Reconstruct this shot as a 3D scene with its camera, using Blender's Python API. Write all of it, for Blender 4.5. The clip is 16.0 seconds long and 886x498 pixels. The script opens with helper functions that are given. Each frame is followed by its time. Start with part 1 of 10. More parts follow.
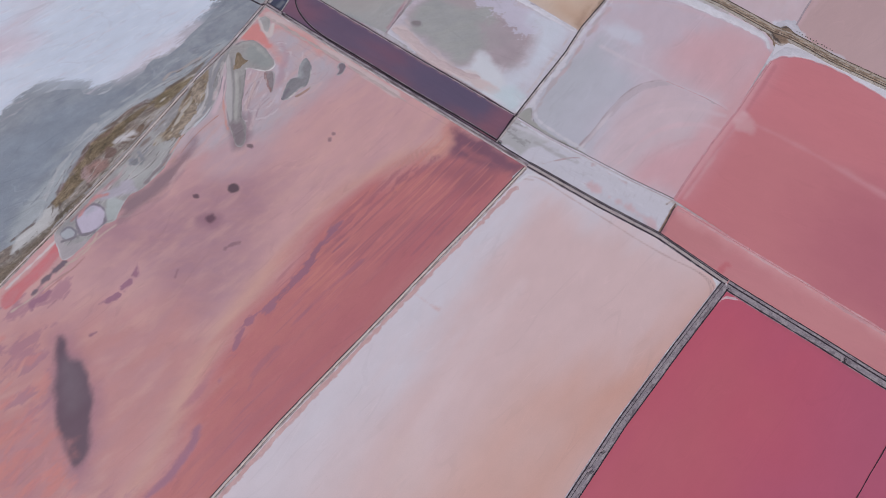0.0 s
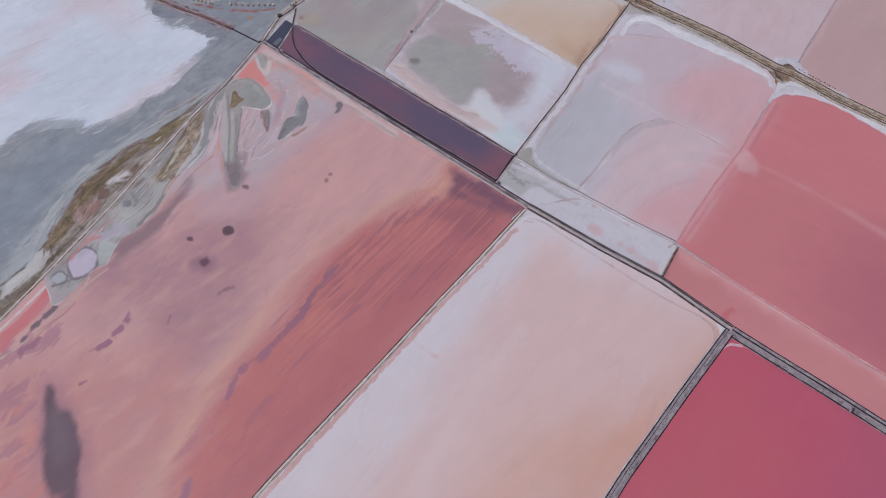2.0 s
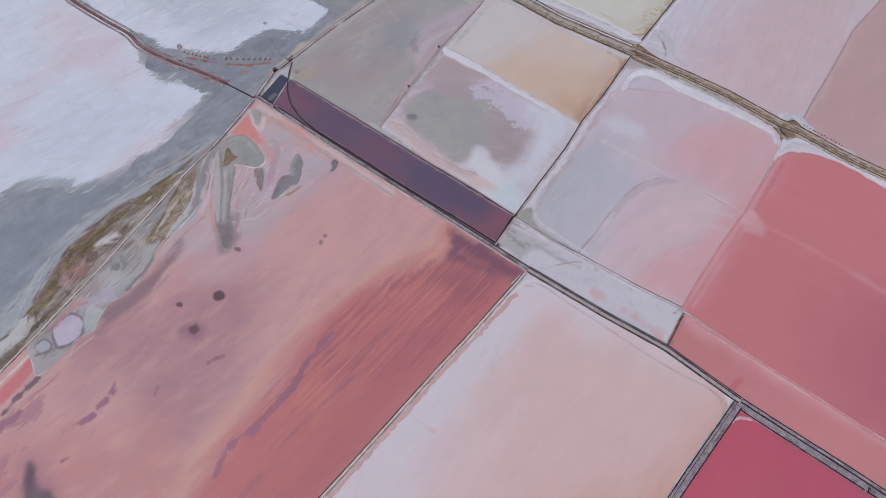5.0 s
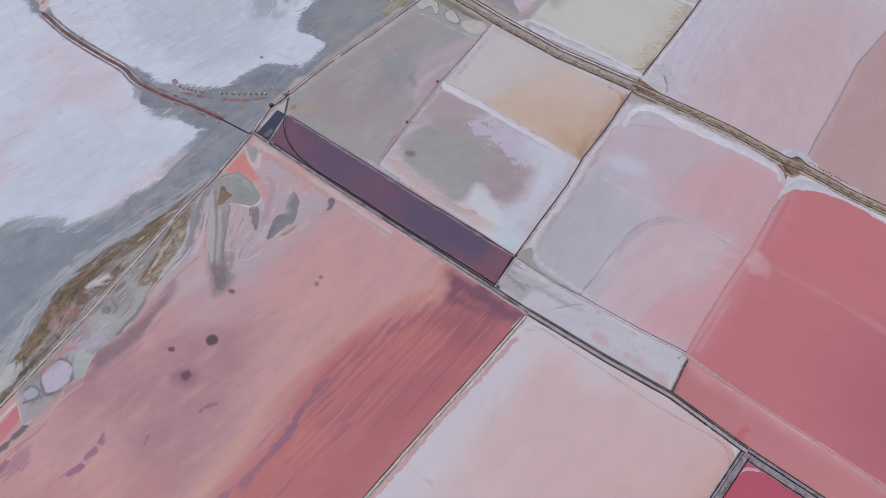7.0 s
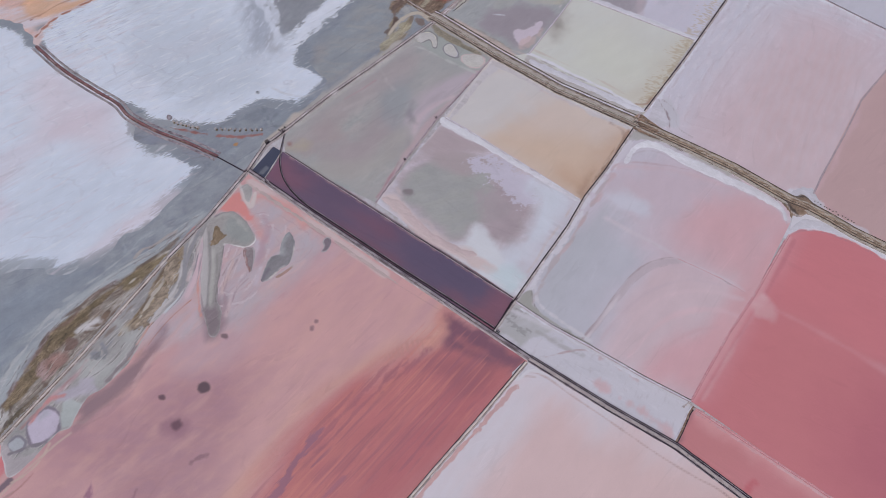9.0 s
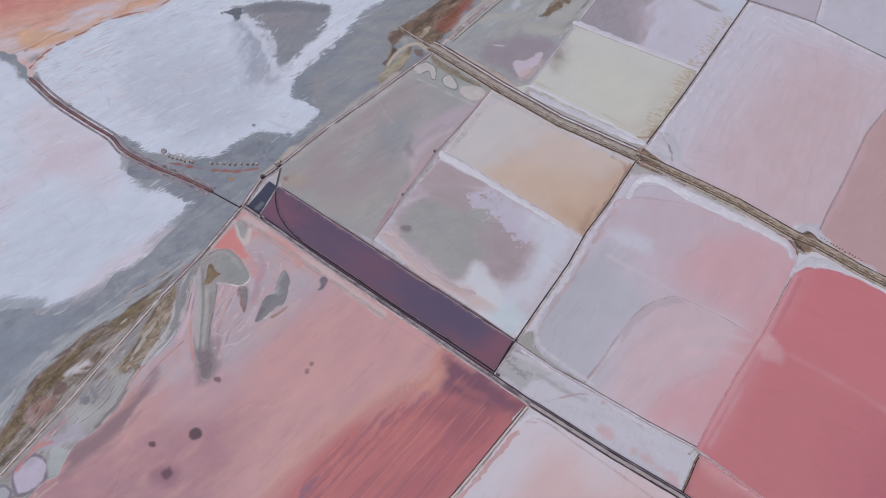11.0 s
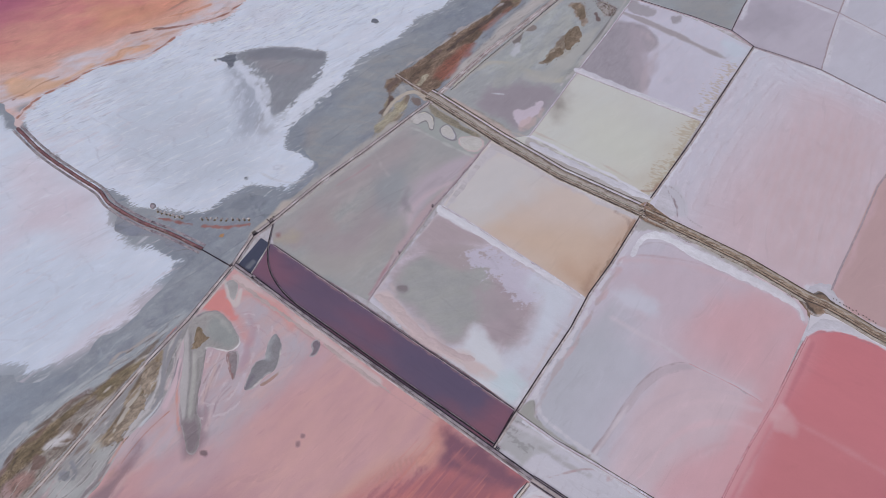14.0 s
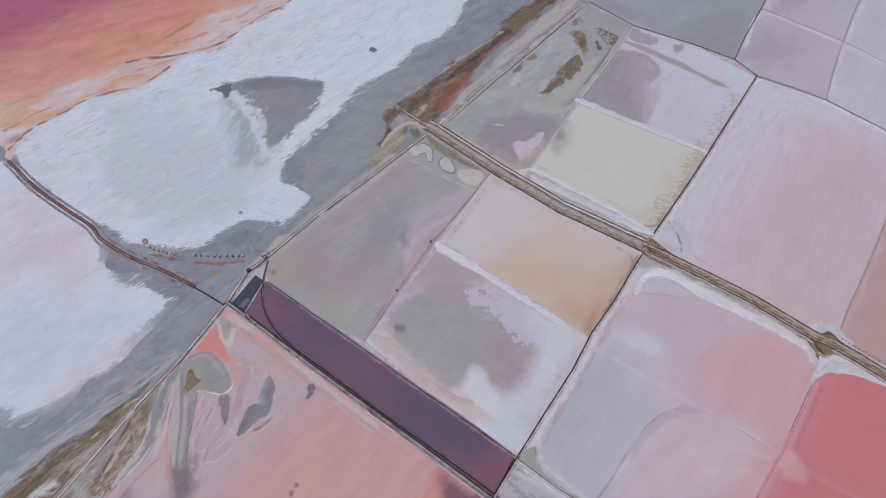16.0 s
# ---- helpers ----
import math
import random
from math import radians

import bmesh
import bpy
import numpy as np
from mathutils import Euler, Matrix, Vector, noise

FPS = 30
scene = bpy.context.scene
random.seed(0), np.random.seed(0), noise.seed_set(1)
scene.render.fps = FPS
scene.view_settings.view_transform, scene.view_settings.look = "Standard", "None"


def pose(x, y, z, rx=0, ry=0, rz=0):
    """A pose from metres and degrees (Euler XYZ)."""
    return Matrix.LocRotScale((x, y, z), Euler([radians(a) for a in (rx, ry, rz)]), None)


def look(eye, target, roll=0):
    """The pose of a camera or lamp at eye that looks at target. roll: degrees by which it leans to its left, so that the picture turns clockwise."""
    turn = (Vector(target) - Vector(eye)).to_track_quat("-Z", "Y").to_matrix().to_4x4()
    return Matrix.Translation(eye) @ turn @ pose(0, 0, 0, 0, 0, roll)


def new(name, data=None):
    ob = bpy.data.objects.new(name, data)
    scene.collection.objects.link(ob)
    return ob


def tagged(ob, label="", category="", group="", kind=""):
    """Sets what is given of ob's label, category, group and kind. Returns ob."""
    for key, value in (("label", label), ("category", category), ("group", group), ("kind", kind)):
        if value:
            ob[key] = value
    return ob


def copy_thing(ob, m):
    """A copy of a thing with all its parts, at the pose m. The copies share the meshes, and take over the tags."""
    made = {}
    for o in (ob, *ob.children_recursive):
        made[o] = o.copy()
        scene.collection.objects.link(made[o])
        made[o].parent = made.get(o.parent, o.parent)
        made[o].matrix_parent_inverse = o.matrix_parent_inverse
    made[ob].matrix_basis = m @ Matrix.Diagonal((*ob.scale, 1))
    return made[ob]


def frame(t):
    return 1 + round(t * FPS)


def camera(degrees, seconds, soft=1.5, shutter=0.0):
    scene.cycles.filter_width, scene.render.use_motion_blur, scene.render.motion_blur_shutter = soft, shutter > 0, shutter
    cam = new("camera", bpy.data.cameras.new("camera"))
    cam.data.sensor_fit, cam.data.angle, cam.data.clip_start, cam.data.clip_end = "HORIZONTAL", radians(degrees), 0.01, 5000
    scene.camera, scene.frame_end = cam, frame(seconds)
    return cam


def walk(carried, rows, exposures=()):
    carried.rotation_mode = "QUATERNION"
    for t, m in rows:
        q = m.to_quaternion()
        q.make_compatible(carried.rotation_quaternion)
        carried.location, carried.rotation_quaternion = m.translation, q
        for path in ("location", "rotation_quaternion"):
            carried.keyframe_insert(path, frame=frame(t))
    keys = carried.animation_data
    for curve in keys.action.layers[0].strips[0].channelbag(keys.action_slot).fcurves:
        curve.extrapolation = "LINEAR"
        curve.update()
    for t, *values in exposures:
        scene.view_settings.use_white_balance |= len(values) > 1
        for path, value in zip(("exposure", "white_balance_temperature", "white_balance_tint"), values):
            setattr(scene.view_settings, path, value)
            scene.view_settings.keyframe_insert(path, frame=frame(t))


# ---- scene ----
cam = camera(66.0, 16.0, 0.85)
walk(cam, [
    (0.0, pose(0.00, 0.00, 200.00, 24.629, -0.187, 0.408)),
    (0.5, pose(0.14, 2.99, 200.07, 24.935, -0.184, 0.408)),
    (1.0, pose(0.23, 5.06, 200.11, 25.238, -0.181, 0.407)),
    (1.5, pose(0.36, 7.85, 200.17, 25.538, -0.178, 0.407)),
    (2.0, pose(0.48, 10.46, 200.23, 25.836, -0.175, 0.407)),
    (2.5, pose(0.60, 13.00, 200.29, 26.131, -0.172, 0.407)),
    (3.0, pose(0.72, 15.63, 200.35, 26.424, -0.168, 0.407)),
    (3.5, pose(0.84, 18.22, 200.41, 26.714, -0.165, 0.407)),
    (4.0, pose(0.95, 20.63, 200.46, 27.001, -0.161, 0.407)),
    (4.5, pose(1.08, 23.47, 200.52, 27.285, -0.157, 0.407)),
    (7.0, pose(1.69, 36.77, 200.82, 28.668, -0.136, 0.409)),
    (7.5, pose(1.81, 39.42, 200.88, 28.936, -0.132, 0.410)),
    (8.0, pose(1.94, 42.17, 200.94, 29.202, -0.127, 0.410)),
    (8.5, pose(2.06, 44.84, 201.00, 29.465, -0.123, 0.411)),
    (9.0, pose(2.20, 47.83, 201.07, 29.725, -0.118, 0.411)),
    (11.5, pose(2.80, 60.95, 201.36, 30.988, -0.092, 0.415)),
    (12.0, pose(2.95, 64.20, 201.43, 31.232, -0.087, 0.416)),
    (12.5, pose(3.07, 66.77, 201.49, 31.474, -0.081, 0.417)),
    (13.0, pose(3.19, 69.45, 201.55, 31.713, -0.076, 0.418)),
    (13.5, pose(3.32, 72.19, 201.61, 31.949, -0.070, 0.420)),
    (14.0, pose(3.44, 74.89, 201.67, 32.183, -0.064, 0.421)),
    (14.5, pose(3.56, 77.47, 201.73, 32.414, -0.058, 0.422)),
    (15.0, pose(3.68, 80.11, 201.78, 32.643, -0.052, 0.423)),
    (15.5, pose(3.79, 82.54, 201.84, 32.869, -0.046, 0.425)),
    (16.0, pose(3.93, 85.59, 201.91, 33.092, -0.040, 0.426)),
])

# world and sun: a bright overcast sky
world = bpy.data.worlds.new("overcast_sky")
scene.world = world
world.use_nodes = True
sky = world.node_tree.nodes.new("ShaderNodeTexSky")
sky.sky_type, sky.sun_disc = "NISHITA", False
sky.sun_elevation, sky.sun_rotation = radians(58), radians(205)
sky.air_density, sky.dust_density, sky.ozone_density = 1.0, 3.0, 1.0
world.node_tree.links.new(sky.outputs[0], world.node_tree.nodes["Background"].inputs[0])
world.node_tree.nodes["Background"].inputs[1].default_value = 0.085
sun = new("sun", bpy.data.lights.new("sun", "SUN"))
sun.data.energy, sun.data.angle, sun.data.color = 1.5, radians(30), (1.0, 0.93, 0.84)
sun.matrix_world = look((0, 0, 100), (30, 50, -30))
scene.view_settings.exposure = -0.1

UP = (0.765, 0.75, 0.742)  # how bright this sky shows a white sheet


def tone(r, g, b):
    """A base colour from the 8-bit look of a surface under this sky."""
    lin = [((c / 255 + 0.055) / 1.055) ** 2.4 if c > 10 else c / 3295 for c in (r, g, b)]
    return tuple(min(c / u, 0.88) for c, u in zip(lin, UP)) + (1.0,)


# ---- shapes on the ground ----
def value_noise(x, y, seed):
    """Smooth noise from -1 to 1 on arrays."""
    i, j = np.floor(x).astype(np.int64), np.floor(y).astype(np.int64)
    u, v = x - i, y - j
    u, v = u * u * (3 - 2 * u), v * v * (3 - 2 * v)

    def corner(a, b):
        h = (a * 374761393 + b * 668265263 + seed * 974711) & 0x7FFFFFFF
        h = ((h ^ (h >> 13)) * 1274126177) & 0x7FFFFFFF
        return ((h ^ (h >> 16)) % 65536) / 32767.5 - 1

    return ((corner(i, j) * (1 - u) + corner(i + 1, j) * u) * (1 - v)
            + (corner(i, j + 1) * (1 - u) + corner(i + 1, j + 1) * u) * v)


def fbm(x, y, scale, seed, angle=0.0, ratio=1.0, octaves=4):
    """Layered noise; features of about scale metres, drawn out ratio times along angle degrees."""
    c, s = math.cos(radians(angle)), math.sin(radians(angle))
    a, b = (x * c + y * s) / (scale * ratio), (y * c - x * s) / scale
    total, weight = np.zeros_like(a), 1.0
    for k in range(octaves):
        total += weight * value_noise(a * 2 ** k + 17.3 * k, b * 2 ** k - 9.1 * k, seed + k)
        weight *= 0.5
    return total


def smooth(points, closed=True, steps=5):
    """A rounded line through the points."""
    p = np.array(points, float)
    n = len(p)
    out = []
    for i in range(n if closed else n - 1):
        at = (lambda k: p[k % n]) if closed else (lambda k: p[min(max(k, 0), n - 1)])
        a, b, c, d = at(i - 1), at(i), at(i + 1), at(i + 2)
        for k in range(steps):
            t = k / steps
            out.append(0.5 * (2 * b + (c - a) * t + (2 * a - 5 * b + 4 * c - d) * t * t + (3 * b - a - 3 * c + d) * t ** 3))
    if not closed:
        out.append(p[-1])
    return np.array(out)


def line_distance(x, y, line, closed):
    best = np.full(x.shape, 1e9)
    inside = np.zeros(x.shape, bool)
    n = len(line)
    for i in range(n if closed else n - 1):
        (ax, ay), (bx, by) = line[i], line[(i + 1) % n]
        dx, dy = bx - ax, by - ay
        t = np.clip(((x - ax) * dx + (y - ay) * dy) / (dx * dx + dy * dy + 1e-9), 0, 1)
        best = np.minimum(best, (x - ax - t * dx) ** 2 + (y - ay - t * dy) ** 2)
        if closed and ay != by:
            inside ^= ((ay > y) != (by > y)) & (x < ax + (y - ay) * dx / dy)
    best = np.sqrt(best)
    return np.where(inside, best, -best) if closed else -best


class Layer:
    """A stain, crust or shade of the bed: an outline or a line of some width, with a soft and noisy edge."""

    def __init__(self, points, colour, soft=1.0, amp=1.0, scale=6.0, angle=0.0, ratio=1.0, width=0.0, cover=1.0, rise=0.0, rounded=True, second=None, comb=None, fringe=None, rim=None, within=None, lines=None, mottle=0.0):
        self.order = -1
        self.points, self.colour, self.soft, self.amp, self.scale = points, colour, soft, amp, scale
        self.angle, self.ratio, self.width, self.cover, self.rise = angle, ratio, width, cover, rise
        self.rounded, self.second, self.comb, self.fringe, self.rim, self.within, self.lines, self.mottle = rounded, second, comb, fringe, rim, within, lines, mottle

    def field(self, x, y, seed):
        if self.points is None:
            d = np.full(x.shape, self.width)
        else:
            closed = self.width == 0
            line = smooth(self.points, closed) if self.rounded else np.array(self.points, float)
            d = line_distance(x, y, line, closed) + self.width
        if self.amp:
            d = d + self.amp * fbm(x, y, self.scale, seed, self.angle, self.ratio)
        if self.within is not None:
            d = np.minimum(d, 0.5 * (line_distance(x, y, smooth(self.within), True) + 2.5 * fbm(x, y, 7.0, seed + 2, self.angle, self.ratio)))
        if self.comb:
            turn, length = self.comb
            run = x * math.cos(radians(turn)) + y * math.sin(radians(turn)) + 0.7 * fbm(x, y, 6.0, seed + 9)
            d = np.minimum(d, 0.5 * length * (np.sin(2 * math.pi * run / length) + 0.0 + 1.1 * value_noise(x / 3.1, y / 3.1, seed + 4)))
        return d


def nodes_of(name, rough=0.6):
    m = bpy.data.materials.new(name)
    m.use_nodes = True
    nt = m.node_tree
    bsdf = nt.nodes["Principled BSDF"]
    bsdf.inputs["Roughness"].default_value = rough
    return m, nt, bsdf


def mixed(nt, fac, a, b, blend="MIX"):
    mix = nt.nodes.new("ShaderNodeMix")
    mix.data_type, mix.blend_type = "RGBA", blend
    for sock, val in ((mix.inputs[0], fac), (mix.inputs[6], a), (mix.inputs[7], b)):
        if hasattr(val, "is_linked"):
            nt.links.new(val, sock)
        else:
            sock.default_value = val
    return mix.outputs[2]


def noise_node(nt, scale, detail=4.0, rough=0.55, stretch=None, angle=0.0, distortion=0.0):
    geo = nt.nodes.new("ShaderNodeNewGeometry")
    vec = geo.outputs["Position"]
    if stretch:
        mp = nt.nodes.new("ShaderNodeMapping")
        mp.vector_type = "TEXTURE"
        mp.inputs["Rotation"].default_value[2] = radians(angle)
        mp.inputs["Scale"].default_value = (stretch, 1, 1)
        nt.links.new(vec, mp.inputs[0])
        vec = mp.outputs[0]
    nz = nt.nodes.new("ShaderNodeTexNoise")
    nz.inputs["Scale"].default_value, nz.inputs["Detail"].default_value, nz.inputs["Roughness"].default_value = scale, detail, rough
    nz.inputs["Distortion"].default_value = distortion
    nt.links.new(vec, nz.inputs["Vector"])
    return nz.outputs["Fac"]


def ranged(nt, value, a, b, c=0.0, d=1.0, kind="LINEAR"):
    mr = nt.nodes.new("ShaderNodeMapRange")
    mr.interpolation_type = kind
    for k, v in zip(range(5), (value, a, b, c, d)):
        if hasattr(v, "is_linked"):
            nt.links.new(v, mr.inputs[k])
        else:
            mr.inputs[k].default_value = v
    return mr.outputs[0]


def relief(nt, bsdf, height, strength=0.3, distance=0.05):
    bump = nt.nodes.new("ShaderNodeBump")
    bump.inputs["Strength"].default_value, bump.inputs["Distance"].default_value = strength, distance
    nt.links.new(height, bump.inputs["Height"])
    nt.links.new(bump.outputs[0], bsdf.inputs["Normal"])


def speckled(nt, col, amount, angle):
    """Patchy growth: long streaks, clumps and small dark crumbs over a colour."""
    for scale, stretch, part_of in ((0.22, 3.0, 1.1), (0.6, 2.0, 1.1), (1.6, 1.2, 0.9)):
        n = noise_node(nt, scale, 5, 0.7, stretch, angle)
        col = mixed(nt, 1.0, col, ranged(nt, n, 0.34, 0.66, 1 - amount * part_of, 1 + amount * part_of), "MULTIPLY")
    crumbs = ranged(nt, noise_node(nt, 1.0, 6, 0.8, 1.6, angle), 0.57, 0.64, 1.0, 1 - 1.6 * amount, "SMOOTHSTEP")
    return mixed(nt, 1.0, col, crumbs, "MULTIPLY")


def bed_material(name, base, second, layers, rough=0.5, grain=0.06, streak=(4.0, 40.0), wet=True, mottle=0.0):
    """Brine, mud or salt: two mottled base tones, then the layers one on another, then grain."""
    m, nt, bsdf = nodes_of(name, rough)
    angle = streak[1]
    col = mixed(nt, ranged(nt, noise_node(nt, 0.035, 5, 0.6, streak[0], angle, 0.6), 0.35, 0.65, kind="SMOOTHSTEP"), base, second)
    if mottle:
        col = speckled(nt, col, mottle, angle)
    fine = noise_node(nt, 1.1, 5, 0.65)
    for k, la in enumerate(layers):
        at = nt.nodes.new("ShaderNodeAttribute")
        at.attribute_name = f"edge_{k}"
        wob = nt.nodes.new("ShaderNodeMath")
        wob.operation = "MULTIPLY_ADD"
        if la.fringe:
            reach, size, turn, ratio, detail = (*la.fringe, 3.0)[:5]
            nt.links.new(noise_node(nt, 1 / size, detail, 0.6, ratio, turn, 0.3 if detail > 3 else 0.0), wob.inputs[0])
            wob.inputs[1].default_value = reach
        else:
            nt.links.new(fine, wob.inputs[0])
            reach = min(1.8, 0.4 + 0.7 * la.amp)
            wob.inputs[1].default_value = min(reach, 0.9 * la.width if la.width < 0.4 else 0.2 + 1.2 * la.width) if la.width > 0 else reach
        nt.links.new(at.outputs["Fac"], wob.inputs[2])
        bias = 0.5 * wob.inputs[1].default_value
        mask = ranged(nt, wob.outputs[0], bias - la.soft, bias + la.soft, 0.0, la.cover, "SMOOTHSTEP")
        tint = la.colour
        if la.second:
            tint = mixed(nt, ranged(nt, noise_node(nt, 0.22, 5, 0.65, 2.5, la.angle, 0.4), 0.38, 0.62, kind="SMOOTHSTEP"), la.colour, la.second)
        if la.mottle:
            tint = speckled(nt, tint, la.mottle, la.angle)
        if la.lines:
            fold = nt.nodes.new("ShaderNodeMath")
            fold.operation = "PINGPONG"
            nt.links.new(wob.outputs[0], fold.inputs[0])
            fold.inputs[1].default_value = la.lines[0] / 2
            broken = ranged(nt, noise_node(nt, 0.25, 4, 0.6), 0.42, 0.56, 0.0, 1.0, "SMOOTHSTEP")
            line = ranged(nt, fold.outputs[0], la.lines[1] * 0.4, la.lines[1], 1.0, 0.0, "SMOOTHSTEP")
            for factor in (line, broken):
                both = nt.nodes.new("ShaderNodeMath")
                both.operation = "MULTIPLY"
                nt.links.new(mask, both.inputs[0])
                nt.links.new(factor, both.inputs[1])
                mask = both.outputs[0]
        if la.rim:
            ring = nt.nodes.new("ShaderNodeMath")
            ring.operation = "ABSOLUTE"
            less = nt.nodes.new("ShaderNodeMath")
            less.operation = "SUBTRACT"
            nt.links.new(wob.outputs[0], less.inputs[0])
            less.inputs[1].default_value = bias
            nt.links.new(less.outputs[0], ring.inputs[0])
            col = mixed(nt, mask, col, tint)
            col = mixed(nt, ranged(nt, ring.outputs[0], la.rim[1] * 0.4, la.rim[1] * 1.2, 0.85, 0.0, "SMOOTHSTEP"), col, la.rim[0])
            continue
        col = mixed(nt, mask, col, tint)
    mott = noise_node(nt, 0.16, 6, 0.62, 1.8, angle)
    col = mixed(nt, 1.0, col, ranged(nt, mott, 0.3, 0.7, 1 - grain, 1 + grain), "MULTIPLY")
    col = mixed(nt, 1.0, col, ranged(nt, noise_node(nt, 2.6, 4, 0.7), 0.3, 0.7, 1 - grain * 0.8, 1 + grain * 0.8), "MULTIPLY")
    for size, reach, shade in ((0.09, 0.010, 1 - 1.2 * grain), (0.15, 0.008, 1 + 1.0 * grain)):
        # thin drawn-out drying lines
        field = noise_node(nt, size, 2, 0.5, 6.0, angle, 0.4)
        dist = nt.nodes.new("ShaderNodeMath")
        dist.operation = "COMPARE"
        nt.links.new(field, dist.inputs[0])
        dist.inputs[1].default_value, dist.inputs[2].default_value = 0.5, reach
        gate = ranged(nt, noise_node(nt, 0.06, 3, 0.6), 0.45, 0.6, 0.0, 1.0, "SMOOTHSTEP")
        both = nt.nodes.new("ShaderNodeMath")
        both.operation = "MULTIPLY"
        nt.links.new(dist.outputs[0], both.inputs[0])
        nt.links.new(gate, both.inputs[1])
        col = mixed(nt, both.outputs[0], col, mixed(nt, 1.0, col, (shade, shade, shade, 1.0), "MULTIPLY"))
    speck = ranged(nt, noise_node(nt, 1.1, 6, 0.75), 0.60, 0.70, 1.0, 1 - 2.0 * grain, "SMOOTHSTEP")
    col = mixed(nt, 1.0, col, speck, "MULTIPLY")
    nt.links.new(col, bsdf.inputs["Base Color"])
    relief(nt, bsdf, noise_node(nt, 1.6, 5, 0.6), 0.12 if wet else 0.35, 0.05)
    bsdf.inputs["Specular IOR Level"].default_value = 0.4 if wet else 0.2
    return m


def sheet(name, outline, level, material, layers=(), step=0.8, margin=1.0, height=None, seed=1, rounded=False, parent=None):
    """A bed or crust inside an outline, as a fine grid whose height follows its layers (or the height function)."""
    line = smooth(outline) if rounded else np.array(outline, float)
    lo, hi = line.min(0) - margin, line.max(0) + margin
    nx, ny = (int(math.ceil((hi[k] - lo[k]) / step)) + 1 for k in (0, 1))
    gx, gy = np.meshgrid(lo[0] + step * np.arange(nx), lo[1] + step * np.arange(ny))
    x, y = gx.ravel(), gy.ravel()
    d = line_distance(x, y, line, True)
    keep = d > -margin
    z = np.full(x.shape, float(level)) if height is None else height(x, y, d)
    fields = []
    idx = np.nonzero(keep)[0]
    for k, la in enumerate(layers):
        f = np.full(x.shape, -60.0)
        near, shape = idx, la.points if la.points is not None else la.within
        if shape is not None:
            reach = 1.5 * la.soft + 2.5 * la.amp + la.width + 12
            low, top = np.min(shape, 0) - reach, np.max(shape, 0) + reach
            near = idx[(x[idx] > low[0]) & (x[idx] < top[0]) & (y[idx] > low[1]) & (y[idx] < top[1])]
        if len(near):
            f[near] = np.clip(la.field(x[near], y[near], seed * 31 + (la.order if la.order >= 0 else k) * 7), -60, 60)
        fields.append(f)
        if la.rise:
            z = z + la.rise * np.clip(f / max(la.soft, 0.3), 0, 1)
    q = keep.reshape(ny, nx)
    if height is None:
        # cells that reach inside stay, and their outer corners move onto the outline
        q = (d > 0).reshape(ny, nx)
        ok = q[:-1, :-1] | q[1:, :-1] | q[1:, 1:] | q[:-1, 1:]
        rim = np.nonzero((d <= 0) & (d > -2 * step))[0]
        best, px, py = np.full(len(rim), 1e9), x[rim].copy(), y[rim].copy()
        for i in range(len(line)):
            (ax, ay), (bx, by) = line[i], line[(i + 1) % len(line)]
            t = np.clip(((x[rim] - ax) * (bx - ax) + (y[rim] - ay) * (by - ay)) / ((bx - ax) ** 2 + (by - ay) ** 2 + 1e-9), 0, 1)
            cx, cy = ax + t * (bx - ax), ay + t * (by - ay)
            far = (x[rim] - cx) ** 2 + (y[rim] - cy) ** 2
            near = far < best
            best[near], px[near], py[near] = far[near], cx[near], cy[near]
        x[rim], y[rim] = px, py
    else:
        ok = q[:-1, :-1] & q[1:, :-1] & q[1:, 1:] & q[:-1, 1:]
    jj, ii = np.nonzero(ok)
    a = jj * nx + ii
    faces = np.stack([a, a + 1, a + nx + 1, a + nx], 1)
    used = np.unique(faces)
    remap = np.zeros(len(x), np.int64)
    remap[used] = np.arange(len(used))
    me = bpy.data.meshes.new(name)
    me.from_pydata(np.stack([x[used], y[used], z[used]], 1), [], remap[faces].tolist())
    for k, f in enumerate(fields):
        me.attributes.new(f"edge_{k}", "FLOAT", "POINT").data.foreach_set("value", f[used].astype(np.float32))
    me.polygons.foreach_set("use_smooth", np.ones(len(faces), bool))
    me.materials.append(material)
    ob = new(name, me)
    ob.parent = parent
    return ob


def pond(name, outline, level, base, second, layers, label, rough=0.4, step=0.8, seed=1, streak=(4.0, 40.0), grain=0.06, category="pond"):
    ob = sheet(name, outline, level, bed_material(name + "_bed", base, second, layers, rough, grain, streak), layers, step, 2.0, None, seed)
    return tagged(ob, label, category, "salt ponds")


def resample(points, step=1.2, rounded=True):
    line = smooth(points, False, 8) if rounded else np.array(points, float)
    seg = np.hypot(*np.diff(line, axis=0).T)
    run = np.concatenate([[0], np.cumsum(seg)])
    t = np.arange(0, run[-1], step)
    t = np.append(t, run[-1]) if run[-1] - t[-1] > 0.1 else t
    return np.stack([np.interp(t, run, line[:, k]) for k in (0, 1)], 1)


